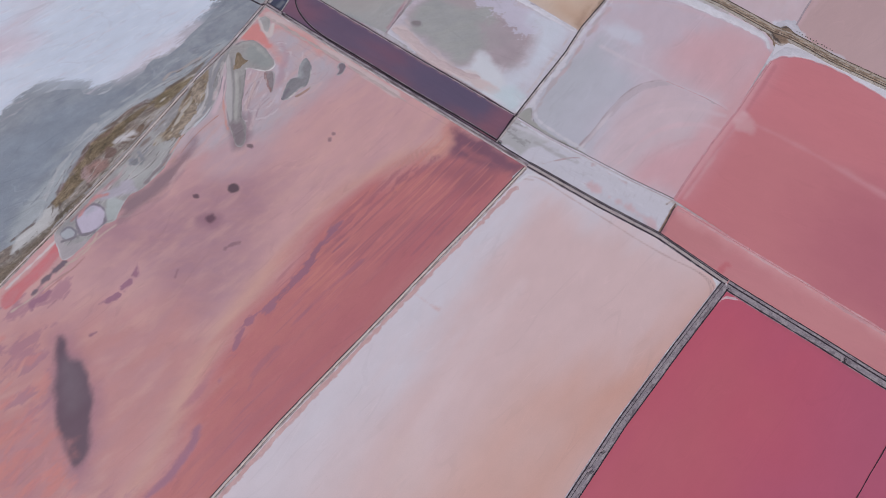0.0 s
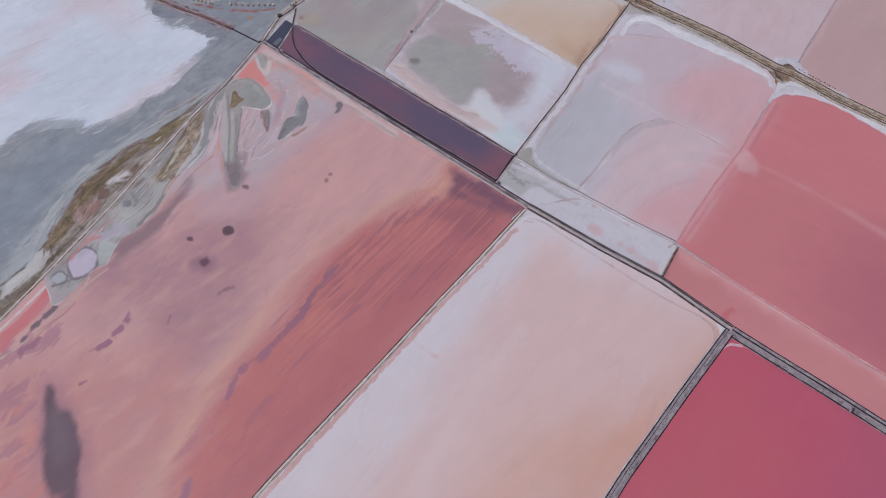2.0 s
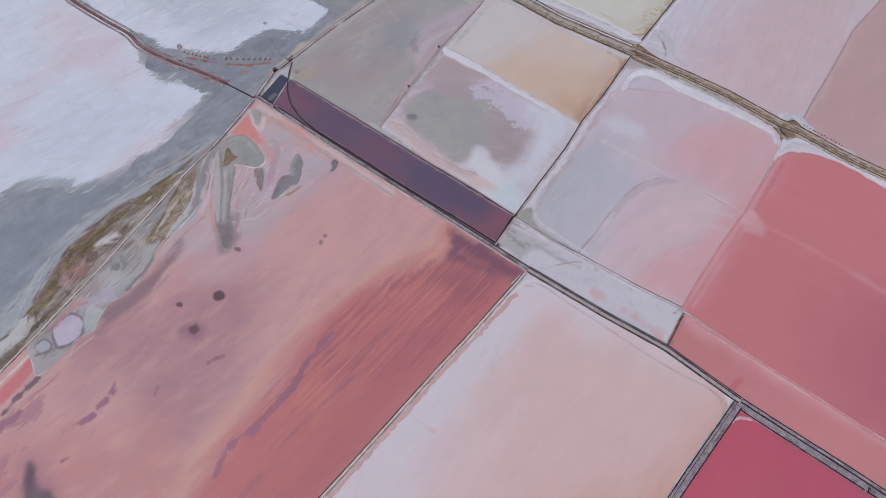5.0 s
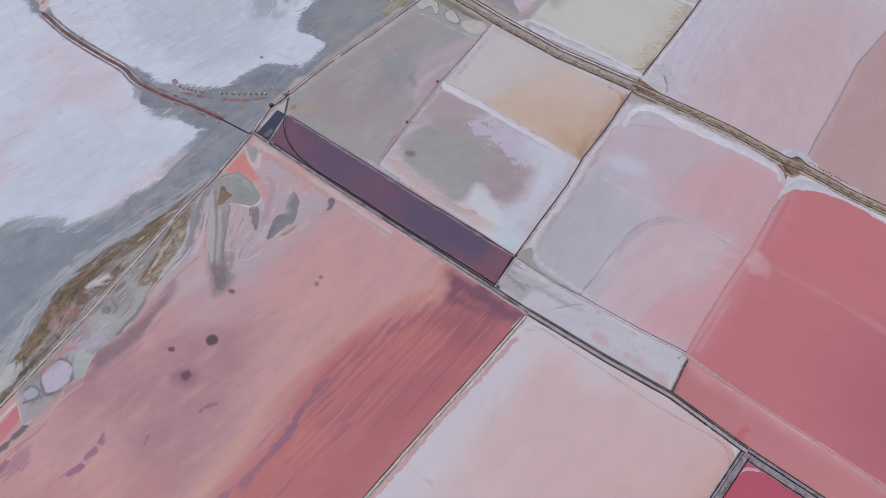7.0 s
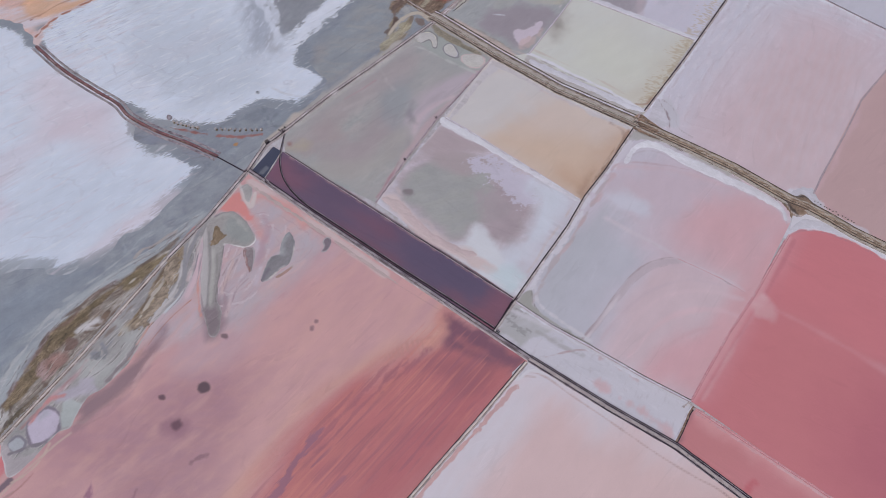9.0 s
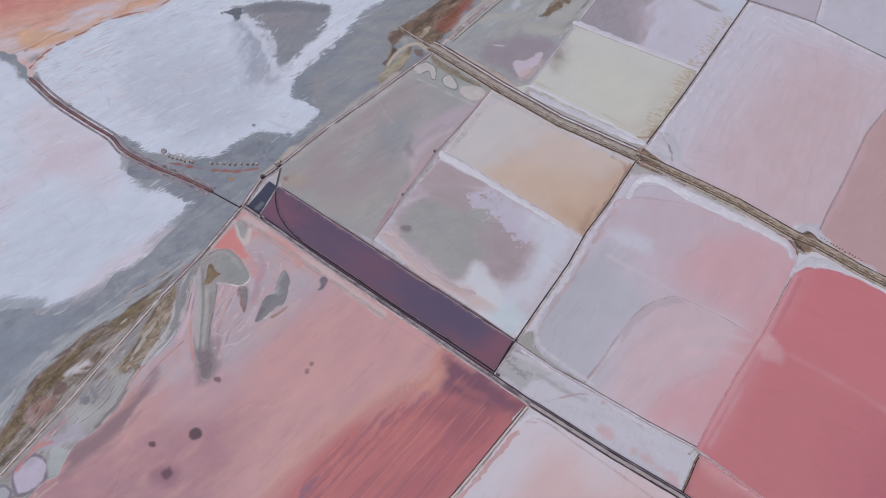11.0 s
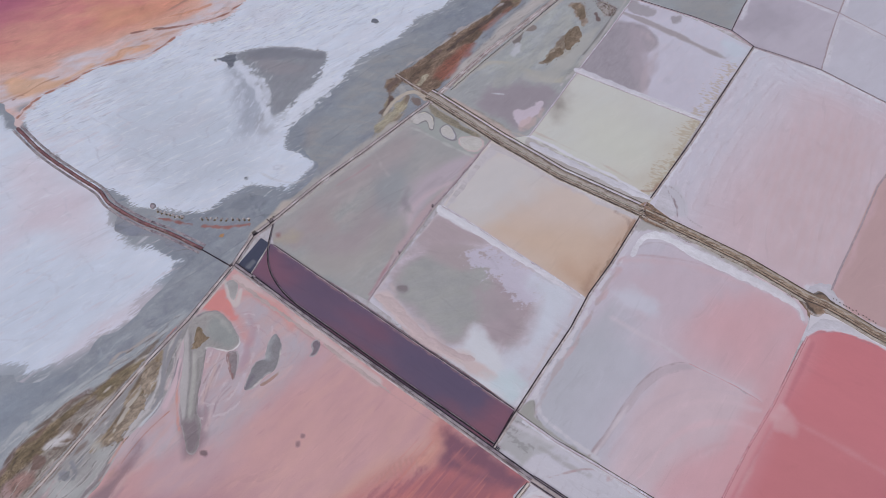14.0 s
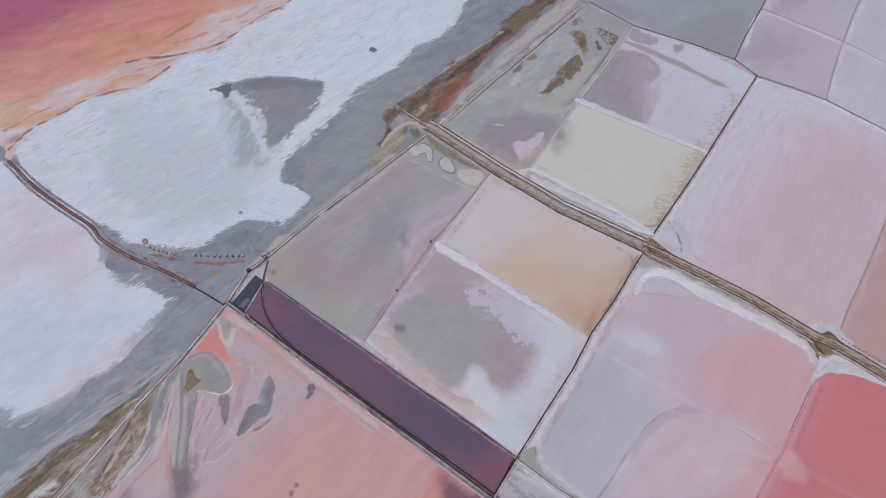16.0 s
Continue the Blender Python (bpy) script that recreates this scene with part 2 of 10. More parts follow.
def sweep(name, line, profile, material, wobble=0.12, seed=3, parent=None, base=0.0):
    """A long body along a line from a cross-section of (offset to the right, height)."""
    p = np.array(line)
    tan = np.gradient(p, axis=0)
    tan /= np.linalg.norm(tan, axis=1)[:, None] + 1e-9
    right = np.stack([tan[:, 1], -tan[:, 0]], 1)
    n, k = len(p), len(profile)
    verts = np.zeros((n, k, 3))
    for j, (off, h) in enumerate(profile):
        w = off + wobble * fbm(p[:, 0], p[:, 1], 2.5, seed + 5 * j)
        verts[:, j, :2] = p + right * w[:, None]
        verts[:, j, 2] = base + h + (0.35 * wobble * fbm(p[:, 0], p[:, 1], 1.6, seed + 50 + j) if h > 0 else 0)
    a = (np.arange(n - 1)[:, None] * k + np.arange(k - 1)[None]).ravel()
    faces = np.stack([a, a + 1, a + k + 1, a + k], 1)[:, ::-1]
    me = bpy.data.meshes.new(name)
    ends = [list(range(k)), list(range((n - 1) * k, n * k))[::-1]]
    me.from_pydata(verts.reshape(-1, 3), [], faces.tolist() + ends)
    me.materials.append(material)
    ob = new(name, me)
    ob.parent = parent
    return ob


def offset_line(line, off):
    p = np.array(line)
    tan = np.gradient(p, axis=0)
    tan /= np.linalg.norm(tan, axis=1)[:, None] + 1e-9
    return p + off * np.stack([tan[:, 1], -tan[:, 0]], 1)


def bank_material(name, a, b, c=None, scale=0.5, rough=0.9, bump=0.5, stretch=None, angle=0.0):
    m, nt, bsdf = nodes_of(name, rough)
    col = mixed(nt, ranged(nt, noise_node(nt, scale, 6, 0.65, stretch, angle), 0.42, 0.58, kind="SMOOTHSTEP"), a, b)
    if c:
        col = mixed(nt, ranged(nt, noise_node(nt, scale * (1.3 if stretch else 0.35), 6, 0.7, stretch, angle), 0.52, 0.6, kind="SMOOTHSTEP"), col, c)
    col = mixed(nt, 1.0, col, ranged(nt, noise_node(nt, 3.5, 4, 0.7), 0.3, 0.7, 0.82, 1.18), "MULTIPLY")
    nt.links.new(col, bsdf.inputs["Base Color"])
    crumb = ranged(nt, noise_node(nt, 1.3, 6, 0.72), 0.57, 0.66, 1.0, 0.58, "SMOOTHSTEP")
    col = mixed(nt, 1.0, col, crumb, "MULTIPLY")
    nt.links.new(col, bsdf.inputs["Base Color"])
    relief(nt, bsdf, noise_node(nt, 2.5, 6, 0.7), bump, 0.12)
    bsdf.inputs["Specular IOR Level"].default_value = 0.15
    return m


def levee(name, points, width, high, material, label, side_strips=(), tracks=(), category="levee", base=-0.1, slope=0.6, rounded=False, wobble=0.1, kind=""):
    """A raised bank with its strips of edging, ditch and wheel tracks as parts."""
    line = resample(points, 1.2, rounded)
    w = width / 2
    ob = sweep(name, line, [(-w - slope, -0.4), (-w, high * 0.85), (-w * 0.4, high), (w * 0.4, high), (w, high * 0.85), (w + slope, -0.4)], material, wobble, 3, None, base + 0.1)
    for part_name, off, half, low, top, mat, tag in (*side_strips, *((("wheel_track"), t, 0.28, 0.0, high + 0.05, TRACK, "") for t in tracks)):
        ln = offset_line(line, off)
        o = sweep(part_name, ln, [(-half, low), (-half * 0.8, top), (half * 0.8, top), (half, low)], mat, wobble * 0.4, 11, ob, base + 0.1)
        if tag:
            tagged(o, tag)
    return tagged(ob, label, category, "", kind)


# ---- materials ----
SAND = bank_material("pale_salty_sand", tone(172, 162, 164), tone(146, 136, 138), tone(186, 178, 182))
GREYBANK = bank_material("grey_trodden_earth", tone(128, 118, 128), tone(150, 142, 148), tone(104, 94, 102))
DARKBANK = bank_material("dark_grey_earth", tone(126, 118, 126), tone(142, 134, 140), tone(108, 100, 108), scale=0.8)
BROWN = bank_material("brown_earth", tone(152, 134, 120), tone(118, 101, 90), tone(168, 155, 147), scale=1.0, stretch=3.0, angle=-34)
DUN = bank_material("dun_track_earth", tone(166, 159, 154), tone(150, 142, 136), tone(130, 119, 110), scale=1.0, stretch=3.0, angle=-34)
REDBANK = bank_material("rust_red_earth", tone(128, 90, 94), tone(106, 78, 84), tone(138, 114, 118))
DARK = bank_material("dark_mottled", tone(42, 36, 46), tone(62, 54, 62), scale=1.2)
WEEDY = bank_material("weedy_dark_edge", tone(60, 52, 52), tone(86, 76, 72), tone(116, 106, 98), scale=1.4)
STONE = bank_material("dark_stone", tone(66, 60, 62), tone(96, 88, 88), scale=1.5)
TRACK = bank_material("compacted_track", tone(166, 156, 156), tone(148, 138, 138), scale=0.8)
CRUST = bank_material("white_salt_ridge", tone(186, 180, 192), tone(172, 164, 176), tone(196, 194, 204), scale=0.6)
DULLRIDGE = bank_material("dull_salt_ridge", tone(164, 150, 158), tone(148, 136, 144), scale=0.6)
PINKRIDGE = bank_material("pink_crusted_ridge", tone(188, 142, 149), tone(181, 130, 138), tone(186, 152, 159), scale=0.5)
MUD = bank_material("far_mud", tone(140, 142, 150), tone(158, 158, 164), scale=0.02)
SILT = bank_material("pale_salt_silt", tone(172, 168, 176), tone(160, 154, 160), tone(182, 178, 188), scale=0.3)
FOOT = bank_material("ridge_foot", tone(156, 140, 146), tone(138, 122, 128), tone(172, 156, 162), scale=0.9)
PALE = bank_material("pale_dry_crown", tone(192, 182, 178), tone(178, 166, 162), scale=0.8)
WORN = bank_material("brown_worn_verge", tone(118, 102, 94), tone(150, 138, 132), tone(98, 84, 80), scale=0.7)
PINKFOOT = bank_material("rosy_foot", tone(178, 124, 132), tone(168, 114, 122), scale=0.9)
SCRUB = bank_material("grey_scrub", tone(124, 123, 128), tone(146, 144, 148), tone(104, 102, 106), scale=1.2)
RUBBLE = bank_material("brown_rubble", tone(110, 88, 80), tone(140, 122, 112), scale=1.2)

# ---- ground ----
me = bpy.data.meshes.new("ground")
S = 3000
me.from_pydata([(-S, -S, -0.5), (S, -S, -0.5), (S, S, -0.5), (-S, S, -0.5)], [], [(0, 1, 2, 3)])
me.materials.append(MUD)
tagged(new("ground", me), "grey salt-marsh mud reaching the horizon", "ground", kind="structure")
silt = sheet("silt_bed", [(-151.4, 50.0), (-139.1, 78.0), (-126.2, 97.9), (-111.0, 122.8), (-90.6, 158.4), (-80.4, 173.7), (-69.1, 194.9)] + [(-64.5, 206.4), (-3.4, 271.4), (69.1, 354.8), (97.9, 390.7), (284.3, 392.3)] + [(196.0, 123.3), (149.2, -13.0), (-130.7, -14.9)], -0.2, SILT, (), 6.0, 2.0)
tagged(silt, "pale salty silt under the ponds", "ground", kind="structure")

# ---- mudflat and salt crust west of the long dyke ----
WEST = [(-151.4, 50.0), (-139.2, 78.4), (-126.3, 98.3), (-111.1, 123.2), (-90.8, 159.5), (-80.5, 174.8), (-69.2, 195.7)] + [(-64.5, 206.4), (-58.9, 212.2), (-43.2, 231.1), (-27.8, 246.4), (-3.8, 272.3), (20.5, 301.3), (57.4, 341.5), (69.2, 355.6), (97.9, 390.7)] + [(-254.6, 387.7), (-222.6, 251.7)] + [(-228.4, 112.9), (-186.6, 49.7)]
MUD_A, MUD_B = tone(123, 128, 139), tone(136, 139, 147)
west_layers = [
    Layer([(-198.2, 278.1), (-177.0, 270.8), (-164.3, 260.2), (-163.6, 254.8), (-169.9, 250.2), (-188.2, 251.6)], tone(188, 172, 178), 2.0, 1.5, 4, 30, 3),
    Layer(None, tone(110, 114, 128), 0.9, 0, width=-0.7, cover=0.5, fringe=(9, 6.0, 30, 1.2, 6.0)),
    Layer(None, tone(144, 146, 154), 0.7, 0, width=-1.1, cover=0.45, fringe=(9, 4.5, 40, 1.6, 6.0)),
    Layer(None, tone(114, 120, 132), 1.2, 0, width=-1.0, cover=0.5, fringe=(9, 3.5, 42, 1.6)),
    Layer(None, tone(154, 157, 164), 0.8, 0, width=-1.3, cover=0.4, fringe=(9, 1.8, 44, 2.6)),
    Layer(None, tone(110, 117, 131), 0.7, 0, width=-1.3, cover=0.45, fringe=(9, 6.0, 44, 1.5)),
    Layer(None, tone(148, 151, 158), 0.5, 0, width=-1.6, cover=0.4, fringe=(9, 1.1, 46, 3.0)),
    Layer(None, tone(106, 110, 122), 0.4, 0, width=-1.8, cover=0.4, fringe=(9, 0.9, 46, 2.0)),
    Layer([(-52.4, 255.9), (-46.2, 258.8), (-36.9, 253.2), (-38.1, 242.3), (-43.8, 237.0), (-48.3, 239.6)], tone(138, 132, 134), 3, 2, 5, 40, 2, cover=0.8),
    Layer([(-60.3, 221.7), (-54.7, 224.7), (-46.8, 226.8), (-50.2, 221.8), (-55.6, 216.9), (-63.2, 214.5), (-66.0, 219.3)], tone(118, 124, 134), 2, 2, 3, 40, 2, cover=0.7),
    Layer([(-69.1, 226.1), (-66.4, 221.7), (-63.8, 217.8), (-61.7, 215.0)], tone(104, 108, 118), 0.5, 0.9, 1.6, 60, 2, width=0.3, cover=0.8),
    Layer([(-66.2, 225.6), (-65.8, 220.7), (-63.6, 216.9)], tone(106, 110, 120), 0.5, 0.9, 1.6, 60, 2, width=0.2, cover=0.8),
    Layer([(-60.6, 223.7), (-63.7, 219.8), (-64.1, 217.4)], tone(106, 110, 120), 0.5, 0.9, 1.6, 60, 2, width=0.2, cover=0.8),
    Layer([(-157.1, 67.6), (-144.9, 98.8), (-136.3, 115.9), (-129.9, 129.5), (-117.8, 146.2), (-128.7, 149.8), (-145.6, 144.7), (-168.6, 115.6), (-194.0, 82.3)], tone(122, 130, 144), 8, 5, 20, cover=0.7),
    Layer([(-140.1, 94.7), (-133.6, 120.3), (-121.7, 136.5), (-103.6, 156.3), (-83.7, 174.7), (-85.2, 170.7), (-106.5, 150.0), (-119.2, 134.2), (-128.1, 113.8), (-133.8, 98.9)], tone(154, 158, 164), 2.5, 2.5, 4, 45, 6, cover=0.8),
    Layer([(-46.5, 261.7), (-30.9, 289.3), (-12.9, 306.1), (3.9, 306.2), (-20.3, 264.8), (-43.5, 234.4), (-50.9, 226.7), (-54.9, 242.2)], tone(130, 134, 142), 5, 4, 12, second=tone(138, 138, 142)),
    Layer([(-166.0, 263.0), (-160.1, 272.0), (-134.0, 291.7), (-110.2, 311.6), (-92.5, 321.0), (-69.7, 354.5), (-54.8, 389.4), (-254.6, 387.7), (-222.6, 251.7), (-179.4, 220.8), (-169.9, 243.9)], tone(190, 168, 168), 4, 5, 6, 25, 4, second=tone(188, 178, 186)),
    Layer([(-228.0, 263.1), (-193.7, 276.9), (-177.6, 283.0), (-164.9, 286.3), (-154.7, 298.1), (-139.2, 302.3), (-132.2, 312.1), (-112.3, 321.2), (-101.4, 342.2), (-92.2, 380.0), (-254.6, 387.7)], tone(194, 152, 140), 3.5, 5, 6, 25, 4, second=tone(188, 146, 134)),
    Layer([(-231.6, 270.5), (-198.1, 287.9), (-180.9, 292.0), (-165.4, 294.7), (-149.8, 305.7), (-126.2, 317.5), (-112.6, 334.3), (-103.7, 354.2), (-97.7, 379.9), (-254.6, 387.7)], tone(188, 124, 120), 7, 6, 12, 25, 3, second=tone(192, 136, 124)),
    Layer([(-228.9, 294.2), (-201.2, 308.0), (-184.5, 322.5), (-167.5, 339.6), (-146.7, 358.0), (-144.7, 370.7), (-254.6, 387.7)], tone(158, 92, 114), 16, 4, 14, 25, 3),
    Layer([(-143.1, 291.0), (-139.1, 301.6), (-133.2, 311.4), (-125.0, 314.3), (-113.7, 316.5), (-108.7, 315.8), (-111.7, 309.4), (-116.0, 305.3), (-121.4, 299.8), (-129.5, 294.4)], tone(188, 172, 176), 1.4, 1.2, 3, 33, 4, second=tone(192, 160, 152)),
    Layer([(-177.7, 283.0), (-169.1, 285.0), (-157.0, 283.1), (-151.1, 286.4), (-145.4, 290.9), (-152.0, 281.9), (-159.7, 277.5), (-167.5, 273.7), (-174.7, 274.9)], tone(196, 156, 128), 1.6, 1.4, 3, 33, 4, cover=0.8),
    Layer([(-140.0, 294.9), (-136.7, 298.3), (-135.5, 301.7), (-130.8, 303.1), (-125.3, 303.8), (-127.9, 301.1), (-133.1, 299.0), (-135.0, 295.6)], tone(194, 150, 124), 1.0, 1.2, 2, 33, 3, cover=0.85),
    Layer([(-121.2, 327.4), (-117.0, 331.2), (-112.9, 335.8), (-110.1, 340.5)], tone(150, 118, 116), 0.4, 0.8, 1.6, 40, 4, width=0.25, cover=0.8),
    Layer([(-131.0, 317.1), (-126.4, 320.0), (-120.1, 323.0), (-113.2, 325.3), (-107.6, 328.3), (-103.2, 331.3)], tone(180, 128, 108), 0.5, 1.2, 1.6, 38, 4, width=0.3, cover=0.8),
    Layer([(-102.9, 336.7), (-95.9, 339.9), (-88.9, 343.8), (-83.5, 350.3)], tone(182, 138, 118), 0.5, 1.2, 1.6, 38, 4, width=0.3, cover=0.7),
    Layer([(-133.2, 312.1), (-128.9, 314.2), (-122.8, 315.4), (-116.1, 316.1)], tone(98, 82, 84), 0.35, 0.6, 1.4, 30, 3, width=0.2),
    Layer([(-171.8, 271.9), (-170.2, 273.7), (-168.2, 274.4)], tone(140, 100, 98), 0.4, 0.5, 1.4, 30, 2, width=0.35),
    Layer([(-189.3, 315.2), (-160.5, 316.8), (-135.2, 314.2), (-142.4, 305.0), (-164.1, 298.1), (-181.9, 294.6)], tone(190, 140, 128), 6, 5, 6, 30, 4, cover=0.5),
    Layer([(-157.0, 330.1), (-130.3, 334.2), (-115.1, 346.0), (-103.7, 354.2), (-114.3, 330.5), (-129.0, 318.5), (-145.7, 317.0)], tone(190, 138, 112), 6, 4, 6, 35, 4, cover=0.6),
    Layer([(-191.6, 273.8), (-176.1, 268.9), (-167.8, 264.6), (-162.0, 256.9), (-163.3, 251.6), (-169.3, 249.8), (-184.6, 244.0)], tone(190, 170, 174), 1.6, 1.4, 3, 33, 3, second=tone(192, 156, 146)),
    Layer([(-134.1, 312.1), (-127.8, 313.9), (-116.0, 315.8), (-109.2, 318.3), (-100.0, 321.3), (-93.5, 326.9), (-87.3, 334.5), (-80.9, 342.3), (-71.8, 350.4)], tone(136, 98, 90), 0.4, 0.7, 1.6, 25, 4, width=0.45),
    Layer([(-128.4, 306.9), (-109.1, 317.6), (-94.2, 330.7), (-77.0, 350.3)], tone(174, 136, 122), 1.0, 1.8, 2, 25, 4, width=-0.2, cover=0.8),
    Layer([(-166.8, 262.1), (-163.8, 269.5), (-160.0, 275.0), (-152.0, 281.9), (-144.9, 289.0), (-134.7, 294.3), (-123.9, 298.4), (-118.2, 304.2), (-114.6, 309.4)], tone(146, 104, 94), 0.4, 0.6, 1.6, 25, 4, width=0.5),
    Layer([(-185.0, 266.4), (-174.4, 274.0), (-158.3, 280.3), (-144.7, 288.4), (-132.1, 293.3), (-121.6, 298.4)], tone(182, 144, 122), 1.6, 0.23, 3, 25, 4, width=0.3, cover=0.8),
    Layer([(-145.4, 290.9), (-136.5, 296.6), (-135.5, 301.7), (-125.4, 304.5)], tone(176, 134, 112), 0.8, 0.23, 2, 25, 3, width=0.3, cover=0.8),
    Layer([(-177.2, 269.4), (-171.8, 273.1), (-168.1, 275.6), (-163.2, 281.2), (-157.6, 285.0)], tone(150, 108, 92), 0.6, 0.18, 1.6, 25, 3, width=0.2),
    Layer([(-120.2, 328.6), (-115.1, 334.3), (-110.0, 340.1)], tone(150, 112, 102), 0.5, 0.18, 1.6, 35, 3, width=0.2),
    Layer([(-136.4, 94.8), (-131.6, 120.4), (-121.8, 137.0), (-103.6, 156.3), (-84.1, 177.4), (-81.2, 172.1), (-90.7, 158.9), (-111.0, 122.8), (-126.2, 97.9), (-139.1, 78.0)], tone(166, 166, 170), 0.8, 1.4, 6, 48, 4, lines=(2.0, 0.35), cover=0.7),
    Layer([(-135.6, 98.9), (-130.3, 122.6), (-120.4, 139.4), (-101.9, 158.3), (-84.1, 177.4), (-81.2, 172.1), (-90.7, 158.9), (-111.0, 122.8), (-126.2, 97.9), (-139.1, 78.0)], tone(112, 104, 108), 0.8, 1.4, 5, 48, 4, lines=(2.7, 0.28), cover=0.6),
    # growth along the dyke
    Layer([(-86.7, 169.4), (-94.2, 161.5), (-99.4, 155.8), (-104.6, 150.8), (-110.7, 145.8), (-116.2, 138.5), (-121.8, 132.3), (-125.3, 126.1), (-127.5, 119.3), (-129.4, 109.4), (-131.1, 103.1), (-136.1, 93.7), (-142.3, 89.7), (-150.0, 78.9), (-149.6, 60.4), (-139.1, 78.0), (-126.3, 98.5), (-111.1, 123.5), (-97.7, 146.4)], tone(136, 129, 125), 0.6, 1.2, 4, 48, 4, second=tone(118, 106, 100), mottle=0.22),
    Layer([(-90.1, 164.6), (-94.9, 159.4), (-100.1, 154.3), (-105.3, 149.3), (-110.9, 143.8), (-115.9, 137.1), (-121.4, 130.7), (-123.8, 124.9), (-126.2, 120.0), (-128.1, 112.0), (-128.8, 105.6), (-125.1, 109.0), (-121.4, 117.8), (-117.5, 127.7), (-111.9, 134.7), (-107.8, 142.4), (-100.2, 151.3), (-93.7, 158.4)], tone(104, 91, 73), 0.7, 1.8, 2.5, 48, 4, second=tone(126, 110, 92), mottle=0.26),
    Layer([(-106.0, 149.8), (-114.1, 142.6), (-117.5, 135.4), (-122.5, 131.1), (-124.7, 123.8), (-128.0, 117.1), (-129.2, 109.0), (-133.7, 98.5), (-139.2, 91.5)], tone(116, 88, 90), 0.6, 1.0, 3, 48, 4, width=0.3, cover=0.5),
    Layer([(-87.5, 163.2), (-90.3, 160.9), (-93.6, 158.9), (-96.8, 156.7), (-99.9, 153.8), (-102.0, 150.4), (-102.5, 147.1), (-98.9, 148.6), (-96.0, 152.1), (-93.0, 155.8), (-89.3, 159.7)], tone(108, 96, 76), 0.9, 1.0, 3, 40, 3, second=tone(128, 114, 96), mottle=0.2),
    Layer([(-103.5, 140.2), (-104.7, 136.5), (-107.0, 134.7), (-110.8, 134.7), (-114.4, 133.3), (-113.5, 131.1), (-109.8, 131.6), (-106.6, 132.9), (-103.5, 134.7)], tone(170, 164, 166), 0.7, 0.8, 2, 40, 3),
    Layer([(-92.8, 154.3), (-95.8, 150.9), (-98.6, 147.1), (-102.0, 144.3), (-103.7, 141.1), (-99.8, 139.3), (-96.5, 144.4), (-93.8, 149.1)], tone(160, 154, 154), 0.8, 0.9, 2, 46, 4, second=tone(140, 130, 126)),
    Layer([(-110.9, 134.2), (-108.8, 133.3), (-106.7, 135.1), (-105.4, 138.3), (-106.7, 138.8), (-108.0, 136.0)], tone(112, 94, 84), 0.4, 0.5, 2, 46, 3),
    Layer([(-105.6, 133.4), (-108.0, 129.8), (-110.9, 126.3), (-113.2, 123.3), (-115.0, 121.1), (-113.5, 122.8), (-110.5, 124.6), (-107.8, 127.6), (-105.2, 131.6)], tone(158, 146, 148), 0.6, 0.6, 2, 46, 4),
    Layer([(-123.4, 120.2), (-121.2, 121.9), (-117.8, 120.2), (-117.7, 116.9), (-119.7, 114.4), (-122.1, 116.4)], tone(150, 128, 128), 0.8, 0.9, 2, 46, 2),
    Layer([(-128.3, 106.6), (-126.8, 106.2), (-126.5, 103.8), (-127.4, 100.2), (-129.0, 98.3), (-132.0, 96.3), (-134.4, 93.4), (-136.5, 92.1), (-134.2, 97.8), (-131.3, 101.4)], tone(166, 162, 164), 0.8, 0.9, 2, 46, 2),
    Layer([(-89.9, 169.2), (-92.6, 167.1), (-95.2, 164.6), (-97.9, 162.6), (-100.2, 161.6), (-102.0, 158.4)], tone(150, 142, 142), 0.3, 0.3, 2, width=0.4),
    Layer([(-89.9, 168.2), (-92.4, 166.1), (-95.3, 163.9), (-97.8, 161.9)], tone(110, 100, 100), 0.25, 0.2, 2, width=0.18),
    Layer([(-114.7, 131.5), (-112.5, 134.7), (-108.9, 136.7), (-107.5, 134.8), (-110.5, 132.0), (-113.6, 130.5)], tone(178, 174, 178), 0.8, 1.0, 3, 48, 2),
    Layer([(-122.0, 120.4), (-119.9, 123.8), (-115.1, 123.9), (-115.3, 120.5), (-118.6, 117.8)], tone(138, 110, 106), 1.2, 1.4, 3, 48, 3, mottle=0.15),
    Layer([(-140.3, 90.3), (-135.4, 97.8), (-131.3, 103.5), (-128.6, 105.6), (-129.5, 99.3), (-133.2, 93.2), (-137.8, 87.7)], tone(172, 170, 172), 0.7, 1.2, 3, 48, 3),
    Layer([(-146.6, 67.7), (-139.1, 78.0), (-132.1, 88.8), (-126.4, 98.9), (-119.8, 110.6), (-124.5, 106.3), (-127.4, 99.3), (-132.1, 92.4), (-137.4, 86.3), (-145.2, 80.8)], tone(100, 90, 80), 0.7, 1.6, 3, 48, 5, second=tone(120, 108, 98), mottle=0.26),
    Layer([(-90.1, 164.6), (-99.2, 155.1), (-111.0, 144.3), (-121.6, 131.4), (-126.3, 120.4), (-128.9, 106.0), (-136.0, 93.1), (-146.4, 78.9), (-139.1, 78.0), (-126.3, 98.5), (-111.1, 123.5), (-97.7, 146.4)], tone(84, 70, 64), 0.5, 1.6, 4, 48, 6, lines=(1.6, 0.26), cover=0.65),
